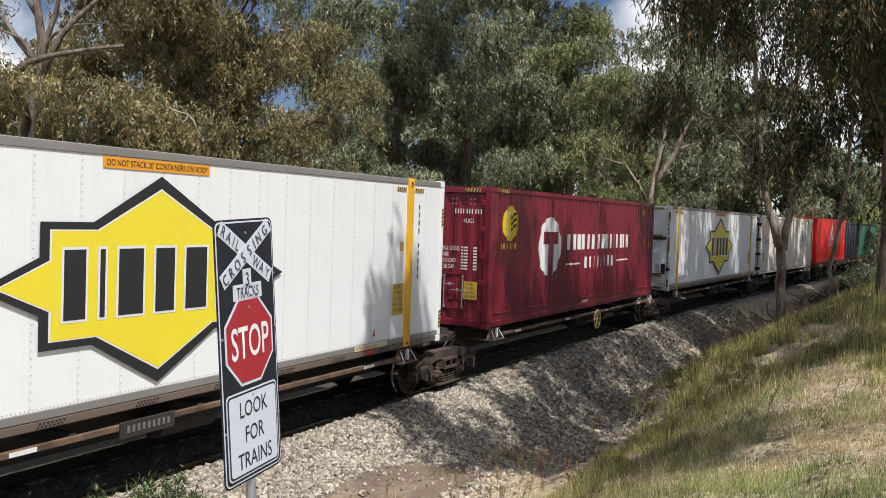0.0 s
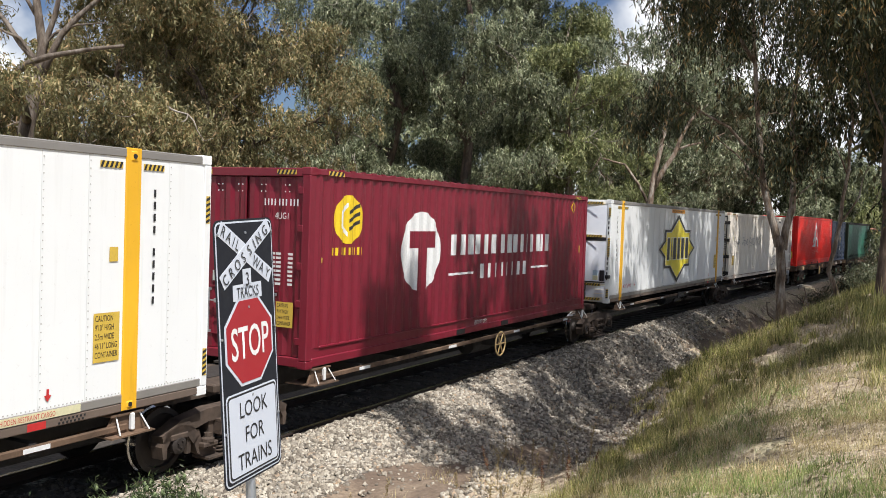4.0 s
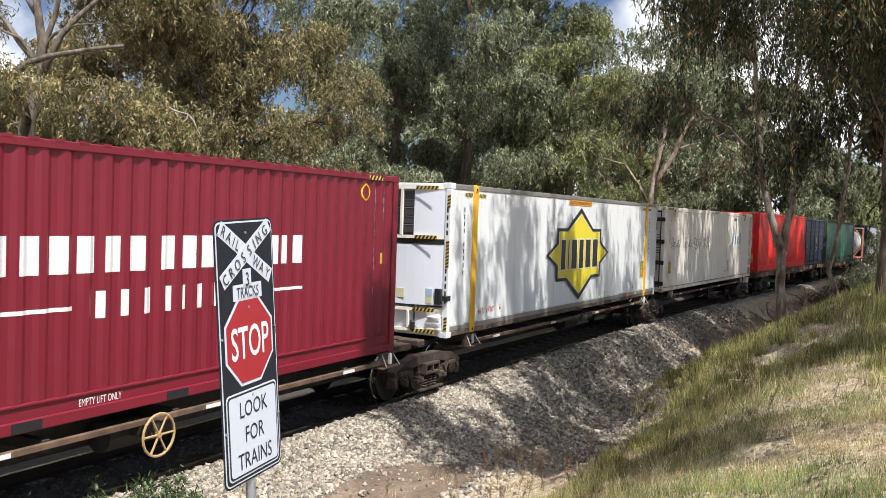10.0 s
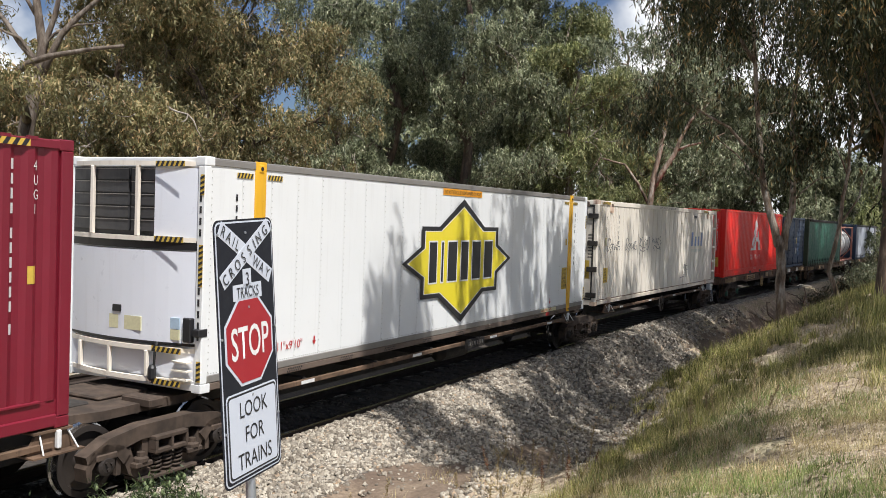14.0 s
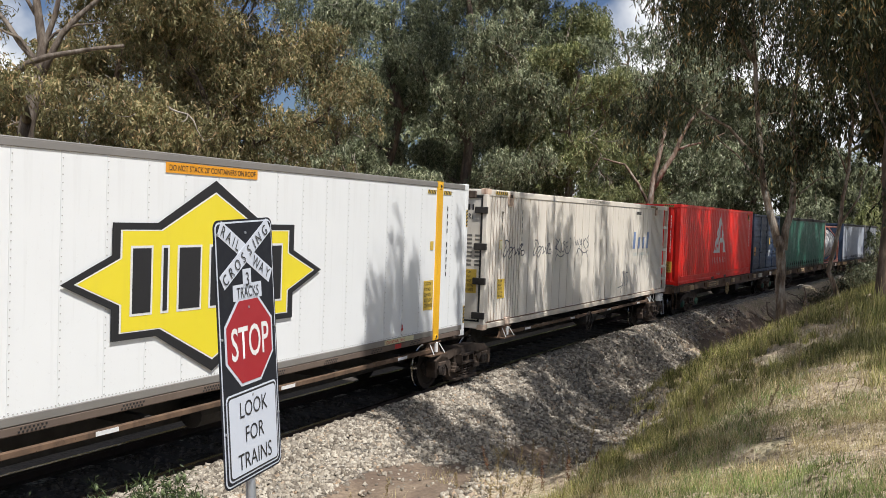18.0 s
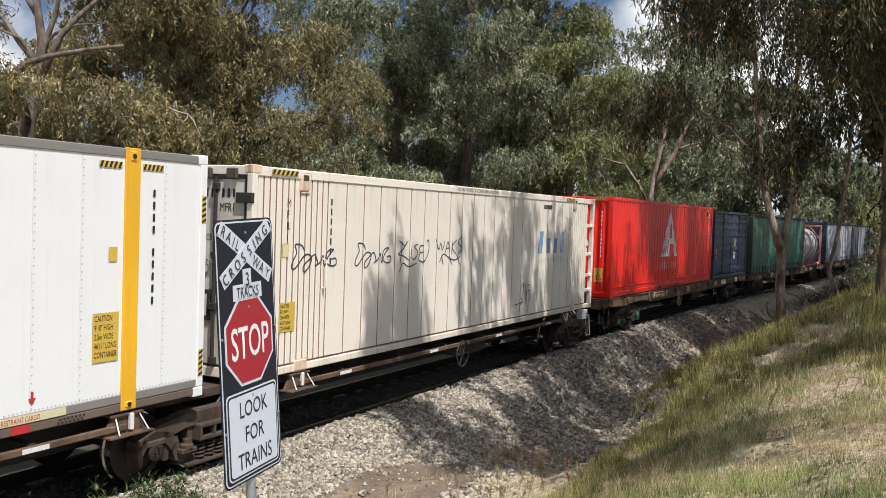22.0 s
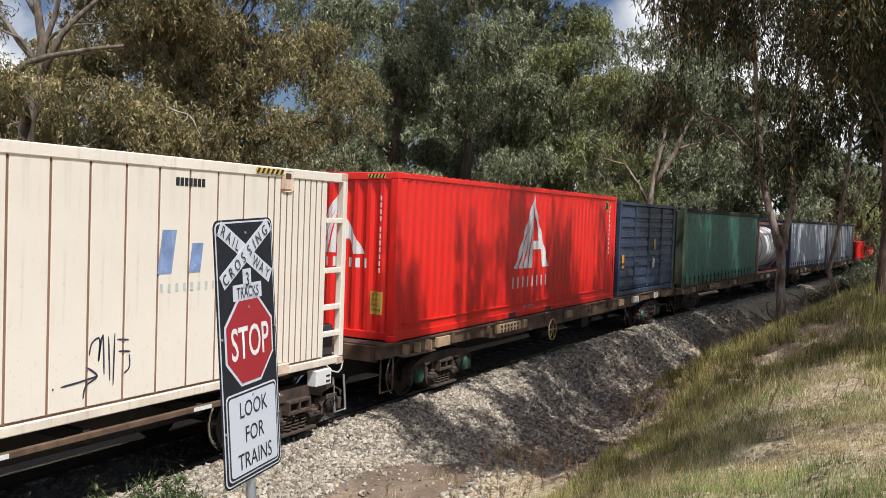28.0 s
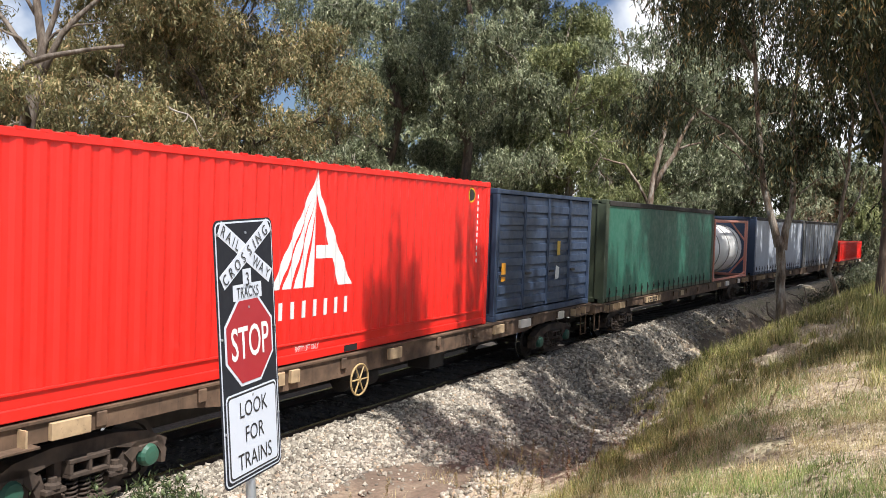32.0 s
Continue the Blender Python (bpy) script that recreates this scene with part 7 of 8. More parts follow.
# the pale old gum with a long level limb, and a bare-limbed one further on
shaped_tree("old pale gum tree with thick forked limbs above the train", seen_at(60, 33), [
    (((-0.6, 0, -0.4), (-0.4, 0, 3.5), (-0.35, 0, 5.8), (0.0, 0, 7.6)), 0.30, 0.24),
    (((0.0, 0, 7.4), (0.15, 0, 8.6), (-0.1, 0, 10.2), (-0.2, 0, 12.5)), 0.17, 0.10), (((0.1, 0, 7.5), (0.8, 0, 9.0), (1.9, 0.2, 10.2), (3.4, 0.4, 11.3)), 0.13, 0.05),
    (((0.1, 0, 8.0), (0.55, 0, 9.6), (0.9, 0.1, 11.0), (1.6, 0, 12.5)), 0.11, 0.04), (((-0.3, 0, 6.0), (0.4, -2.6, 7.1), (1.0, -2.8, 7.55), (2.2, -2.8, 7.9), (3.9, -2.9, 8.15)), 0.16, 0.05), (((0.0, 0, 7.8), (-0.6, 0, 8.8), (-1.6, 0, 9.3)), 0.08, 0.03), (((0.15, 0, 8.6), (0.5, 0.1, 9.0), (1.3, 0, 9.3), (2.2, 0, 9.4)), 0.06, 0.02), (((-0.1, 0, 9.6), (-0.7, 0, 10.6), (-0.9, 0, 11.8)), 0.07, 0.03),
    (((1.3, -0.2, 7.4), (2.6, 0, 7.2), (3.6, 0.1, 7.6)), 0.09, 0.03), (((0.0, 0, 8.0), (-1.2, 0.2, 9.4), (-2.2, 0.2, 10.6)), 0.12, 0.04)],
    [(3.6, 0, 11.5, 1.2), (1.8, 0.5, 12.6, 1.3), (-0.4, 0.4, 13, 1.3), (-2.4, 0, 11.2, 1.1), (4.3, 0, 8.2, 0.7), (3.9, 0.3, 7.3, 0.6), (5, 0.5, 11.5, 1.2), (-1.7, 0.5, 9.6, 0.7), (2.8, 0.3, 9.9, 0.6)],
    46, M_LEAF_OLIVE, M_GUM_SHADED, (0.20, 0.05), 480, 1.3, 0.4)
shaped_tree("bare-limbed pale gum tree standing in the wood", seen_at(1150, 45), [
    (((-0.4, 0, -0.5), (-0.2, 0, 3.5), (0.0, 0, 5.5), (0.5, 0, 8.0), (0.8, 0, 10.2)), 0.2, 0.06), (((0.0, 0, 5.0), (1.0, 0, 6.8), (1.7, 0.1, 8.4), (2.6, 0.1, 9.3)), 0.14, 0.04),
    (((1.1, 0, 7.0), (2.3, 0.1, 7.4), (3.4, 0, 7.9)), 0.07, 0.02), (((-0.1, 0, 4.2), (-1.4, 0, 6.2), (-2.6, 0, 6.5), (-3.2, 0, 5.6)), 0.08, 0.025)],
    [(0.8, 0, 11, 1.0), (2.8, 0, 10, 0.9), (-0.6, 0.4, 10.2, 0.8)], 47, M_LEAF_GREEN, M_GUM, (0.32, 0.085), 300, 1.2, 0.4)


# ---- crossing sign ----
def crossing_sign():
    """Black board with crossbuck, stop octagon and warning plate on a leaning galvanised post."""
    W, H = 0.634, 1.565
    s = thing("crossing_sign", "black railway crossing stop sign with crossbuck on a leaning galvanised post", "road sign")
    centre = Vector((4.252, 3.488, 2.534))
    turn_ = Matrix.Rotation(radians(SIGN_TURN), 4, "Z") @ Matrix.Rotation(radians(SIGN_LEAN), 4, "Y") @ Matrix.Rotation(radians(SIGN_TIP), 4, "X")
    zc = 2.4
    s.matrix_basis = Matrix.Translation(centre) @ turn_ @ Matrix.Translation((0, 0, -zc))

    def rounded(w, h, r, n=5):
        out = []
        for cx, cz, a0 in ((w / 2 - r, h / 2 - r, 0), (-w / 2 + r, h / 2 - r, 90), (-w / 2 + r, -h / 2 + r, 180), (w / 2 - r, -h / 2 + r, 270)):
            out += [(cx + r * math.cos(radians(a0 + 90 * k / n)), cz + r * math.sin(radians(a0 + 90 * k / n))) for k in range(n + 1)]
        return out

    def sheet(name, outline, mat, x, z, y, parent=s, turn=0.0, thick=0.0015, label=""):
        bm = bmesh.new()
        c, q = math.cos(radians(turn)), math.sin(radians(turn))
        prism(bm, [(x + a * c - b * q, zc + z + a * q + b * c) for a, b in outline], y - thick, y)
        return part(name, bm, mat, parent, label)

    def words(txt, h, x, z, y, mat, parent, turn=0.0, squeeze=0.8, bold=0.0):
        me = text_mesh(txt, h, squeeze, "CENTER", bold).copy()
        me.transform(Matrix.Translation((0, 0, -h / 2)))
        me.transform(Matrix.Rotation(radians(-turn), 4, "Y"))
        me.transform(Matrix.Translation((x, y, zc + z)))
        return part("inscription", me, mat, parent)

    part("post", tube(bmesh.new(), ((0, 0.03, -0.4), (0, 0.03, zc + H / 2 - 0.2)), 0.03, 14), M_GALV, s, "galvanised round post", smooth=True)
    board = sheet("board", rounded(W, H, 0.05), M_SIGNK, 0, 0, 0.0, thick=0.004)
    for k in (-0.5, 0.5):
        part("clamp", boxes((-0.05, 0.05, 0.0, 0.065, zc + k - 0.02, zc + k + 0.02), bevel=0.006), M_GALV, s)
    sheet("border_line", rounded(W - 0.024, H - 0.024, 0.042), M_SIGNW, 0, 0, -0.0045, board)
    sheet("board_field", rounded(W - 0.044, H - 0.044, 0.034), M_SIGNK, 0, 0, -0.0065, board)
    # crossbuck
    zb = 0.579
    bar_ = ((-0.31, -0.046), (0.31, -0.046), (0.31, 0.046), (-0.31, 0.046))
    arm1 = sheet("crossbuck_arm", bar_, M_SIGNW, 0, zb, -0.0085, board, -31)
    arm2 = sheet("crossbuck_arm", bar_, M_SIGNW, 0, zb, -0.0105, board, 31)
    c37, s37 = math.cos(radians(31)), math.sin(radians(31))
    for ch, u in zip("RAILWAY", (-0.27, -0.205, -0.15, -0.105, 0.12, 0.19, 0.262)):
        words(ch, 0.068, u * c37, zb - u * s37, -0.0145, M_MARKK, arm1, -31)
    for ch, u in zip("CROSSING", (-0.272, -0.198, -0.12, -0.045, 0.035, 0.10, 0.16, 0.245)):
        words(ch, 0.068, u * c37, zb + u * s37, -0.0165, M_MARKK, arm2, 31)
    p = sheet("count_plate", ((-0.045, -0.06), (0.045, -0.06), (0.045, 0.06), (-0.045, 0.06)), M_SIGNW, 0.0, 0.425, -0.0085, board)
    words("3", 0.085, 0.0, 0.425, -0.0125, M_MARKK, p)
    p = sheet("tracks_plate", ((-0.155, -0.05), (0.155, -0.05), (0.155, 0.045), (-0.155, 0.045)), M_SIGNW, 0.0, 0.352, -0.0085, board)
    words("TRACKS", 0.065, 0.0, 0.35, -0.0125, M_MARKK, p, squeeze=0.72)
    # stop octagon
    R = 0.262
    octo = [(R / math.cos(math.pi / 8) * math.cos(math.pi / 8 + k * math.pi / 4), R / math.cos(math.pi / 8) * math.sin(math.pi / 8 + k * math.pi / 4)) for k in range(8)]
    o = sheet("stop_border", octo, M_SIGNW, 0, 0.056, -0.0085, board)
    o2 = sheet("stop_field", [(a * 0.93, b * 0.93) for a, b in octo], M_SIGNR, 0, 0.056, -0.0105, board)
    words("STOP", 0.195, 0, 0.056, -0.0145, M_MARKW, o2, squeeze=0.64, bold=0.003)
    # warning plate
    zp = -0.49
    pl = sheet("warning_plate", rounded(0.555, 0.51, 0.035), M_SIGNW, 0, zp, -0.0085, board)
    sheet("warning_line", rounded(0.535, 0.49, 0.03), M_MARKK, 0, zp, -0.0105, board)
    sheet("warning_field", rounded(0.511, 0.466, 0.024), M_SIGNW, 0, zp, -0.0125, board)
    for k, wd in enumerate(("LOOK", "FOR", "TRAINS")):
        words(wd, 0.098, 0, zp + 0.15 - 0.152 * k, -0.0165, M_MARKK, pl, squeeze=0.82)
    for x, z in ((-0.29, 0.70), (0.29, 0.70), (-0.29, 0.1), (0.29, 0.1), (-0.29, -0.45), (0.29, -0.45), (0, 0.70), (0.0, 0.255), (0.0, -0.275)):
        part("bolt", lathe(bmesh.new(), [(0.008, -0.016), (0.008, -0.006)], 8, "Y", (x, 0, zc + z)), M_GALV, board)
    return s


SIGN_TURN, SIGN_LEAN, SIGN_TIP = 7.5, -2.62, -3.09
crossing_sign()


# ---- grass, litter and weeds on the bank ----
def scatter(rng, n, x0, x1, o0, o1, keep=None):
    """Places on the ground between two stretches of the line and two offsets from it, thinner with distance."""
    out = []
    while len(out) < n:
        x = x0 + (x1 - x0) * rng.uniform() ** 1.7
        o = rng.uniform(o0, o1)
        y = mid_y(x) + o
        if keep is None or keep(x, o, y):
            out.append((x, y, ground_z(x, y)))
    return np.array(out)


def blades(name, label, places, high, wide, mat, rng, per, spread, lean=0.16):
    n = len(places) * per
    base = np.repeat(places, per, axis=0)
    tall = np.repeat(high if hasattr(high, "__len__") else np.full(len(places), high), per)[:, None] * rng.uniform(0.45, 1.2, (n, 1))
    base[:, :2] += rng.normal(size=(n, 2)) * spread
    d = np.concatenate([rng.normal(size=(n, 2)) * lean, np.ones((n, 1))], axis=1)
    d /= np.linalg.norm(d, axis=1, keepdims=True)
    side = np.cross(d, rng.normal(size=(n, 3)))
    side /= np.linalg.norm(side, axis=1, keepdims=True) + 1e-9
    w = wide * rng.uniform(0.6, 1.3, (n, 1)) * (1 + np.linalg.norm(places.mean(axis=0)[None, :] * 0, axis=1)[:, None])
    dist = np.linalg.norm(base[:, :2], axis=1)[:, None]
    w = w * np.clip(dist / 9, 1, 3.0)
    v = np.empty((n, 3, 3))
    v[:, 0] = base - side * w * 0.55 - np.array((0, 0, 0.02))
    v[:, 1] = base + side * w * 0.55 - np.array((0, 0, 0.02))
    bend = np.concatenate([rng.normal(size=(n, 2)) * 0.16, -0.05 * np.ones((n, 1))], axis=1) * tall
    v[:, 2] = base + d * tall + bend
    ob = part(name, quad_mesh(name, v, mat), None)
    return tagged(ob, label, "grass", kind="stuff")


rng_g = np.random.default_rng(77)


def near_patch(x, o, y):
    return noise.noise((x * 0.9, y * 0.9, 2.0)) + 0.4 * noise.noise((x * 2.5, y * 2.5, 7.0)) > 0.02


def thick(x, y):
    return 0.5 + 0.5 * noise.noise((x * 0.35, y * 0.5, 11.0)) + 0.25 * noise.noise((x * 1.3, y * 1.3, 6.0))


def foot_of_bank(x):
    return -5.35 + 1.70 * smooth01(x, 13.5, 21) - 0.50 * smooth01(x, 24, 33)


def wild_patch(x, o, y):
    return o < foot_of_bank(x) + 0.3 * noise.noise((x * 1.1, y, 2.0)) and thick(x, y) + 0.35 * noise.noise((x * 2.2, y * 2.2, 1.0)) + 0.25 * (1 - smooth01(abs(o + 6.0), 0.8, 2.2)) > 0.54 + 0.16 * (1 - smooth01(x, 9.5, 12.5)) + 0.22 * (1 - smooth01(abs(o + 7.5), 0.15, 0.7)) * (1 - smooth01(x, 13, 16))


def tuft_size(x, y):
    """Tall in clumps, knee-high at most, and short between."""
    return 0.10 + 0.40 * max(0.0, thick(x, y)) ** 1.6 * (0.35 + 0.65 * smooth01(x, 10.5, 14.5))


slope_places = scatter(rng_g, 3000, 8.8, 46, -12.5, -3.3, wild_patch)
tall_by = np.array([tuft_size(x, y) for x, y, _ in slope_places]) * rng_g.uniform(0.6, 1.35, len(slope_places))
blades("tall_grass", "tall green bank grass with drying stems", slope_places, tall_by, 0.0068, M_GRASS_G, rng_g, 40, 0.06, 0.24)
slope_dry = scatter(rng_g, 4600, 9.0, 46, -12.5, -3.3, lambda x, o, y: o < foot_of_bank(x))
blades("dry_grass", "dry straw-coloured grass on the bank", slope_dry, 0.05 + 0.34 * rng_g.uniform(size=len(slope_dry)) ** 1.8, 0.0060, M_GRASS_D, rng_g, 9, 0.08, 0.5)
flat_places = scatter(rng_g, 4400, 5.0, 14, -9.6, -5.4, lambda x, o, y: near_patch(x, o, y) and o < foot_of_bank(x))
blades("short_grass", "short green grass tufts on the trodden bank", flat_places, 0.03 + 0.08 * rng_g.uniform(size=len(flat_places)), 0.0055, M_GRASS_L, rng_g, 16, 0.08, 0.35)
flat_dry = scatter(rng_g, 2600, 4.6, 15, -9.8, -5.2, lambda x, o, y: o < foot_of_bank(x) + 0.4)
blades("dry_grass", "short dry grass on the trodden bank", flat_dry, 0.02 + 0.09 * rng_g.uniform(size=len(flat_dry)) ** 1.5, 0.0040, M_GRASS_D, rng_g, 10, 0.12, 0.4)
straw = scatter(rng_g, 2600, 4.4, 9.4, -9.8, -6.0, lambda x, o, y: noise.noise((x * 1.3, y * 1.3, 21.0)) > -0.12)
blades("straw_grass", "pale straw grass in the foreground of the bank", straw, 0.05 + 0.13 * rng_g.uniform(size=len(straw)), 0.0040, M_GRASS_D, rng_g, 14, 0.08, 0.35)
crest = scatter(rng_g, 2200, 18, 75, -13, -8.2, None)
blades("tall_grass", "tall grass on top of the bank", crest, 0.22 + 0.32 * rng_g.uniform(size=len(crest)), 0.006, M_GRASS_G, rng_g, 13, 0.25)
toe = scatter(rng_g, 260, 8, 30, -4.6, -2.9, near_patch)
blades("sparse_grass", "sparse weeds and grass at the foot of the ballast", toe, 0.10 + 0.16 * rng_g.uniform(size=len(toe)), 0.006, M_GRASS_D, rng_g, 9, 0.05, 0.5)


def litter_sheet():
    p = np.concatenate([scatter(rng_g, 40000, 4.6, 30, -10.5, -3.6, lambda x, o, y: o < foot_of_bank(x) + 0.9), scatter(rng_g, 7000, 25, 44, -5.0, -1.7, None)])
    p[:, 2] += 0.006
    n = len(p)
    a = rng_g.uniform(0, 2 * math.pi, n)
    d = np.stack([np.cos(a), np.sin(a), rng_g.normal(size=n) * 0.15], axis=1)
    s = np.stack([-np.sin(a), np.cos(a), rng_g.normal(size=n) * 0.3], axis=1)
    ln, wd = rng_g.uniform(0.015, 0.045, (n, 1)), rng_g.uniform(0.004, 0.013, (n, 1))
    v = np.stack([p - d * ln, p - s * wd, p + d * ln, p + s * wd], axis=1)
    ob = part("leaf_litter", quad_mesh("leaf_litter", v, M_LITTER), None)
    tagged(ob, "scattered dry gum leaves and bark litter on the bank", "leaf litter", kind="stuff")


litter_sheet()


def weed(x, y, tall, seed):
    """Branching roadside weed with feathery leaves and round green seed heads."""
    rng = np.random.default_rng(seed)
    z = ground_z(x, y)
    w = thing("weed", "bushy green roadside weed with round seed heads in the ballast", "weed", "weeds by the track", Matrix.Translation((x, y, z - 0.02)))
    stems, leaves, tips = bmesh.new(), [], []
    for k in range(7):
        a = k * 2.4 + rng.uniform(0, 0.6)
        pts = limb_path((0, 0, 0), (0.35 * math.cos(a), 0.35 * math.sin(a), 1.0), tall * rng.uniform(0.7, 1.05), rng, 5, 0.08)
        tube(stems, pts, [0.008, 0.007, 0.006, 0.005, 0.004, 0.003], 5)
        tips.append(pts[-1])
        tips.append(pts[-2] + rng.normal(size=3) * 0.05)
        for q in pts[1:]:
            leaves.append(q + rng.normal(size=(40, 3)) * np.array((0.05, 0.05, 0.05)))
    part("stems", stems, M_WEED, w)
    part("foliage", leaf_mesh("foliage", np.concatenate(leaves), 0.075, 0.014, -0.3, rng, M_WEED), None, w)
    for t in tips[:12]:
        part("seed_head", lathe(bmesh.new(), [(0.006, -0.034), (0.018, -0.018), (0.021, 0.006), (0.014, 0.03), (0.004, 0.042)], 8, "Z", t), M_BUD, w, smooth=True)


for k, (x, y, h) in enumerate(((7.0, 6.75, 0.98), (6.75, 6.8, 0.90), (6.45, 6.85, 0.98), (6.1, 6.75, 0.92), (7.3, 6.9, 0.88), (5.55, 6.75, 1.08), (5.9, 6.6, 0.84), (7.15, 6.5, 0.82), (5.7, 6.7, 0.95), (6.6, 6.7, 0.88))):
    weed(x, y, h - 0.14, 500 + k)


def seed_stalk(x, y, tall, seed, russet):
    rng = np.random.default_rng(seed)
    w = thing("seed_stalk", "russet dock seed stalk by the ballast" if russet else "dry upright grass seed stalk by the ballast", "weed", "seed stalks", Matrix.Translation((x, y, ground_z(x, y) - 0.02)))
    pts = limb_path((0, 0, 0), (rng.normal() * 0.12, rng.normal() * 0.12, 1), tall, rng, 5, 0.07)
    part("stem", tube(bmesh.new(), pts, [0.005, 0.005, 0.004, 0.004, 0.003, 0.002], 5), M_STALK, w)
    c = np.concatenate([p * (1 - u) + q * u + rng.normal(size=(8, 3)) * np.array((0.01, 0.01, 0.015)) for p, q in zip(pts[2:], pts[3:]) for u in (0.0, 0.25, 0.5, 0.75)])
    tagged(part("seed_spike", leaf_mesh("seed_spike", c, 0.03, 0.012, -1.0, rng, M_RUSSET if russet else M_STALK), None, w), kind="stuff")


def yellow_flower(x, y, tall, seed):
    """A single yellow daisy-like flower on a thin stem."""
    rng = np.random.default_rng(seed)
    w = thing("flower", "small yellow flower on a thin stem in the grass", "flower", "", Matrix.Translation((x, y, ground_z(x, y) - 0.01)))
    pts = limb_path((0, 0, 0), (0.05, -0.05, 1), tall, rng, 4, 0.06)
    part("stem", tube(bmesh.new(), pts, 0.003, 5), M_WEED, w)
    bm = bmesh.new()
    for k in range(10):
        a = 2 * math.pi * k / 10
        c, s_ = math.cos(a), math.sin(a)
        t = pts[-1]
        bm.faces.new([bm.verts.new((t[0] + p * c - q * s_, t[1] + p * s_ + q * c, t[2] + h)) for p, q, h in ((0.004, 0, 0), (0.018, 0.006, 0.006), (0.027, 0, 0.004), (0.018, -0.006, 0.006))])
    part("petals", bm, M_YFLOWER, w, "bright yellow petals")


yellow_flower(7.62, 2.42, 0.16, 3)


rr = random.Random(21)
for k in range(34):
    x = rr.uniform(7.5, 13.5)
    o = rr.uniform(-5.4, -3.2)
    seed_stalk(x, mid_y(x) + o, rr.uniform(0.25, 0.55), 700 + k, k % 4 == 0)
for k in range(22):
    x = rr.uniform(9, 22)
    o = rr.uniform(-8.0, -5.0)
    seed_stalk(x, mid_y(x) + o, rr.uniform(0.45, 0.85), 760 + k, False)


def fallen_branch(x, y, seed):
    rng = np.random.default_rng(seed)
    b = thing("fallen_branch", "tangle of grey fallen branches at the edge of the bank", "branch", "", Matrix.Translation((x, y, ground_z(x, y))))
    for k in range(7):
        a = rng.uniform(0, 6.3)
        pts = limb_path((rng.normal() * 0.3, rng.normal() * 0.3, 0.05), (math.cos(a), math.sin(a), rng.uniform(0.1, 0.7)), rng.uniform(1.2, 2.8), rng, 6, 0.25)
        r = rng.uniform(0.03, 0.10)
        part("bough", tube(bmesh.new(), pts, [r * (1 - 0.12 * q) for q in range(7)], 7), M_GUM, b, smooth=True)


fallen_branch(42.5, 4.6, 5)
fallen_branch(45.5, 4.2, 6)


def shrub(x, y, r, seed, mat, label):
    rng = np.random.default_rng(seed)
    s = thing("shrub", label, "shrub", "shrubs", Matrix.Translation((x, y, ground_z(x, y) - 0.05)))
    bm = bmesh.new()
    cs = []
    for k in range(16):
        a = k * 2.4
        pts = limb_path((0, 0, 0), (math.cos(a), math.sin(a), rng.uniform(0.5, 1.6)), r * rng.uniform(0.7, 1.2), rng, 4, 0.25)
        tube(bm, pts, [0.03, 0.024, 0.018, 0.012, 0.008], 5)
        for q in pts[2:]:
            cs.append(q + rng.normal(size=(110, 3)) * r * 0.16)
    part("stems", bm, M_DKGUM, s)
    c = np.concatenate(cs)
    part("foliage", leaf_mesh("foliage", c[c[:, 2] > 0.05], 0.11, 0.03, 0.3, rng, mat), None, s)


for k, (x, y, r) in enumerate(((50, 3.4, 1.3), (55, 2.4, 1.6), (47, 2.2, 1.0), (61, 2.0, 1.6), (66, 0.8, 1.8), (40.5, 1.2, 1.1), (34, 0.2, 0.9))):
    shrub(x, y, r, 820 + k, M_LEAF_GREEN if k % 2 else M_LEAF_DARK, "green shrub on the bank beside the line")


# ---- ballast stones ----
def stone_verts(rng, n, size):
    """Rough crushed stones: cubes pushed out of square, eight corners each."""
    c = np.array([(x, y, z) for x in (-1, 1) for y in (-1, 1) for z in (-1, 1)], float) * 0.5
    v = c[None] * rng.uniform(0.55, 1.2, (n, 1, 3)) + rng.normal(size=(n, 8, 3)) * 0.14
    a, b = rng.uniform(0, 6.28, n), rng.normal(size=n) * 0.5
    ca, sa, cb, sb = np.cos(a), np.sin(a), np.cos(b), np.sin(b)
    rot = np.zeros((n, 3, 3))
    rot[:, 0, 0], rot[:, 0, 1], rot[:, 1, 0], rot[:, 1, 1], rot[:, 2, 2] = ca, -sa, sa, ca, 1
    tip = np.zeros((n, 3, 3))
    tip[:, 0, 0], tip[:, 1, 1], tip[:, 1, 2], tip[:, 2, 1], tip[:, 2, 2] = 1, cb, -sb, sb, cb
    return np.einsum("nij,nkj->nki", rot @ tip, v) * size[:, None, None]


CUBE = np.array(((0, 1, 3, 2), (4, 6, 7, 5), (0, 4, 5, 1), (2, 3, 7, 6), (1, 5, 7, 3)), np.int32)  # no face beneath


def stones_mesh(name, v):
    n = len(v)
    me = bpy.data.meshes.new(name)
    me.vertices.add(n * 8)
    me.vertices.foreach_set("co", v.reshape(-1))
    idx = (CUBE[None] + 8 * np.arange(n, dtype=np.int32)[:, None, None]).reshape(-1)
    me.loops.add(len(idx))
    me.loops.foreach_set("vertex_index", idx)
    me.polygons.add(n * 5)
    me.polygons.foreach_set("loop_start", np.arange(0, n * 20, 4, dtype=np.int32))
    me.update(calc_edges=True)
    me.materials.append(M_STONE)
    return me


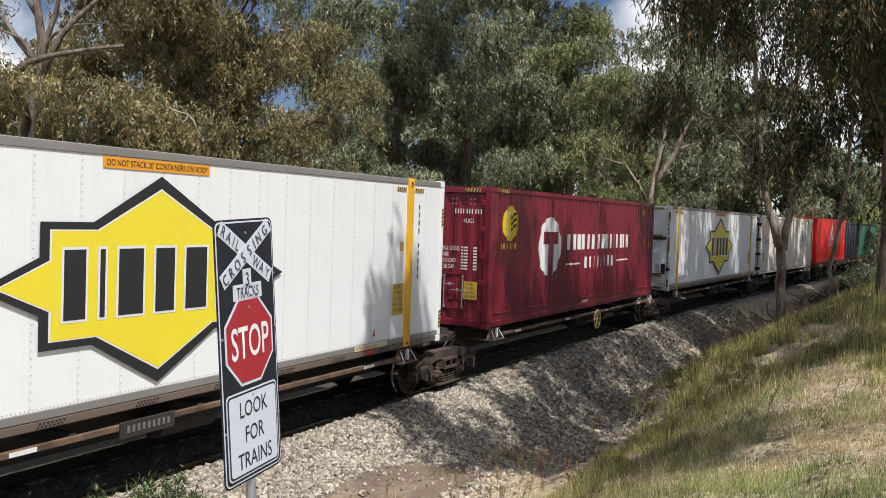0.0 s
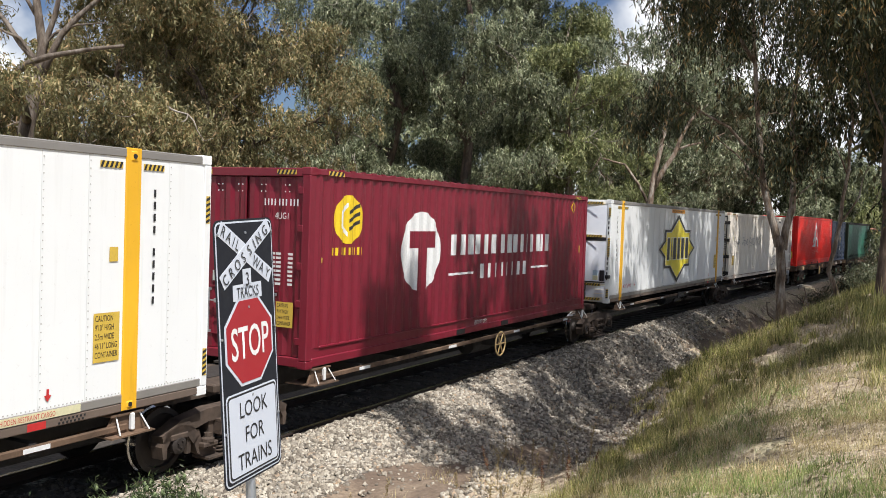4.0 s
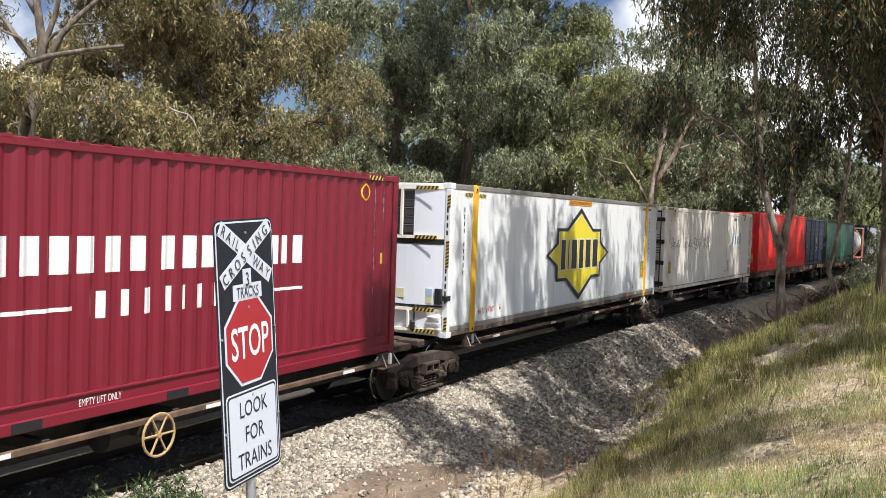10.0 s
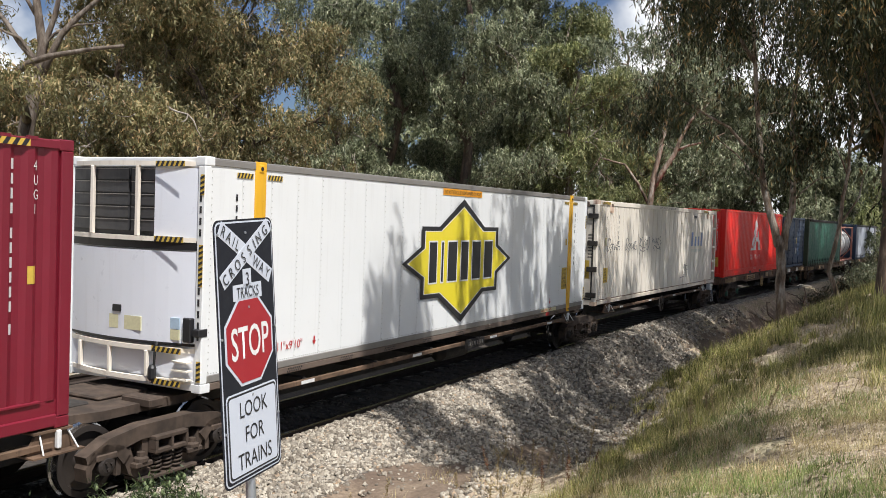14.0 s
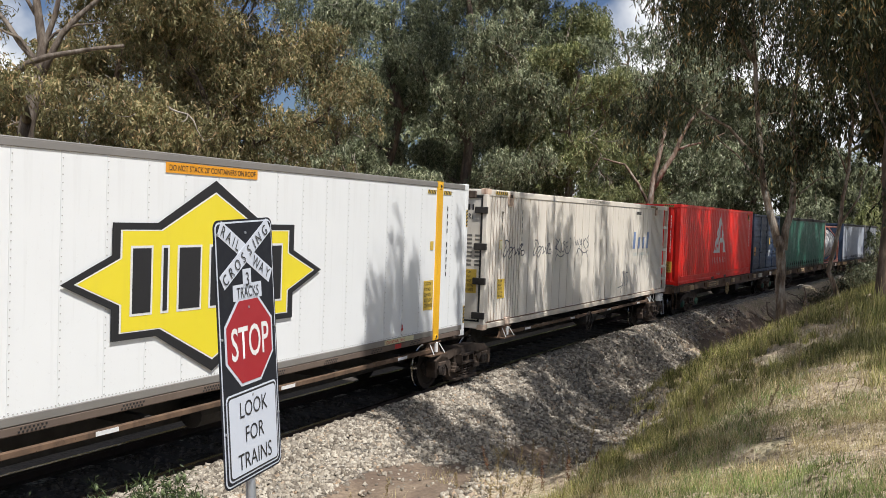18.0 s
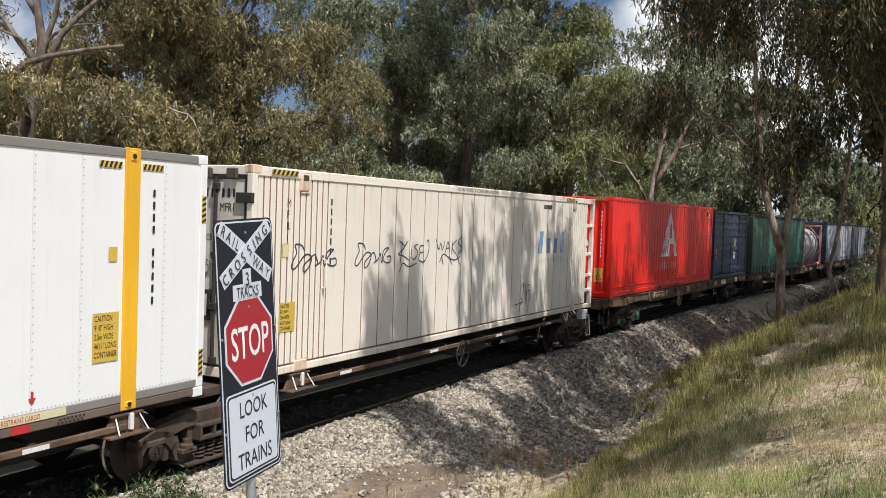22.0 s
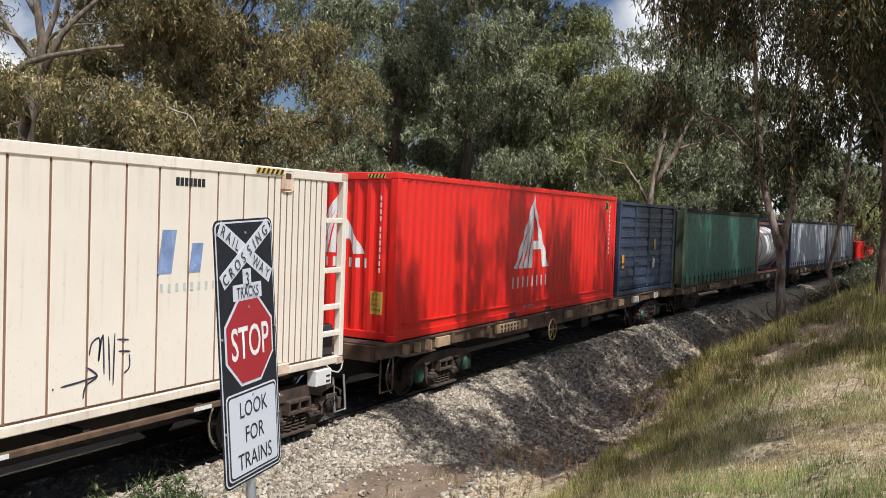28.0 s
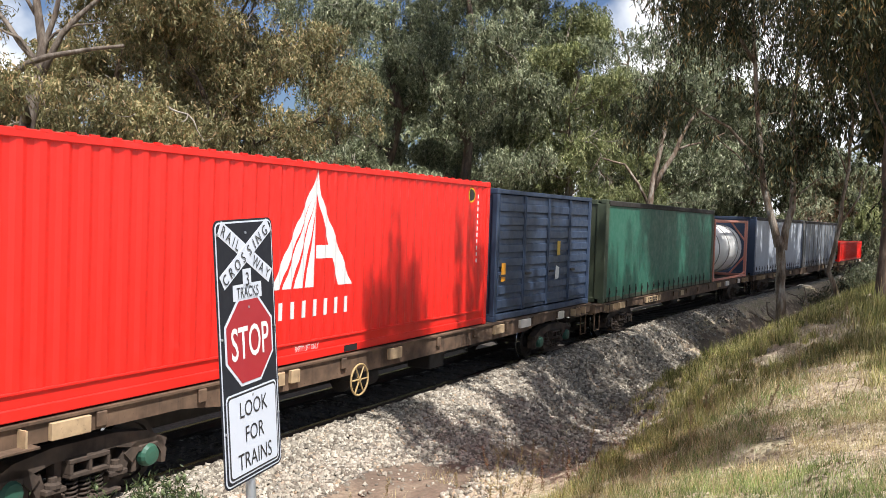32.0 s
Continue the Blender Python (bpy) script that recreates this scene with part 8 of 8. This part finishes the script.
def lay_stones():
    rng = np.random.default_rng(5)

    def keep(x, o, y):
        f = smooth01(x, 12, 16)
        edge = -3.0 * (1 - f) - 3.7 * f + 0.75 * smooth01(x, 15, 22) + 2.0 * smooth01(x, 27.5, 31)
        p = math.hypot((x - 10.6) / 2.0, (o + 3.0) / 0.8)
        q = math.hypot((x - 14.6) / 1.5, (o + 3.3) / 0.55)
        hole = max(1 - p, 0.8 - q)
        thin = smooth01(o, edge - 1.7, edge + 0.3) * (0.06 if hole > 0.1 else 1.0)
        return rng.uniform() < thin and not (abs(abs(o) - 0.753) < 0.09)

    p = scatter(rng, 52000, 6.3, 40, -5.2, -0.84, keep)
    size = (0.022 + 0.036 * rng.uniform(size=len(p)) ** 1.6) * np.clip(p[:, 0] / 15, 1, 1.7)
    v = stone_verts(rng, len(p), size) + (p + np.stack([0 * size, 0 * size, size * 0.18], axis=1))[:, None, :]
    tagged(part("ballast_stones", stones_mesh("ballast_stones", v), None), "loose crushed grey ballast stones beside the track", "ballast", kind="stuff")
    # stones between the rails, shade under the train put into their colour
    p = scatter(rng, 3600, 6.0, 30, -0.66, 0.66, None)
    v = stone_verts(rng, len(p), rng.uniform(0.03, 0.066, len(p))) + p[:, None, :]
    shaded_mesh = stones_mesh("oily_stones", v)
    shaded_mesh.materials.clear()
    shaded_mesh.materials.append(M_STONE_SHADED)
    tagged(part("oily_stones", shaded_mesh, None), "ballast stones between the rails, darkened for shade under the train", "ballast", kind="stuff")
    # the nearest stones, one by one, from twelve shapes
    shapes = [stones_mesh("stone", stone_verts(rng, 1, np.array([1.0]))) for _ in range(12)]
    near = scatter(rng, 280, 8.2, 12.5, -2.4, -0.9, None)
    for k, (x, y, z) in enumerate(near):
        s = rng.uniform(0.03, 0.055)
        ob = part("stone", shapes[k % 12], None, ground)
        ob.matrix_basis = Matrix.LocRotScale((x, y, z + 0.2 * s), Euler((0, 0, rng.uniform(0, 6.28))), (s, s, s))


lay_stones()


def motions():
    """The train rolls by: every wagon and container along the line, every wheelset about its axle."""
    for ob, x, z in MOVERS:
        rows = []
        for k in range(33):
            t = float(k)
            rows.append((t, on_line(x - way(t), 0.0, z)))
        walk(ob, rows)
    for ob, dx in WHEELSETS:
        rows = []
        for k in range(129):
            t = k / 4
            rows.append((t, Matrix.Translation((dx, 0, WHEEL_R)) @ Matrix.Rotation(-way(t) / WHEEL_R, 4, "Y")))
        walk(ob, rows)


motions()
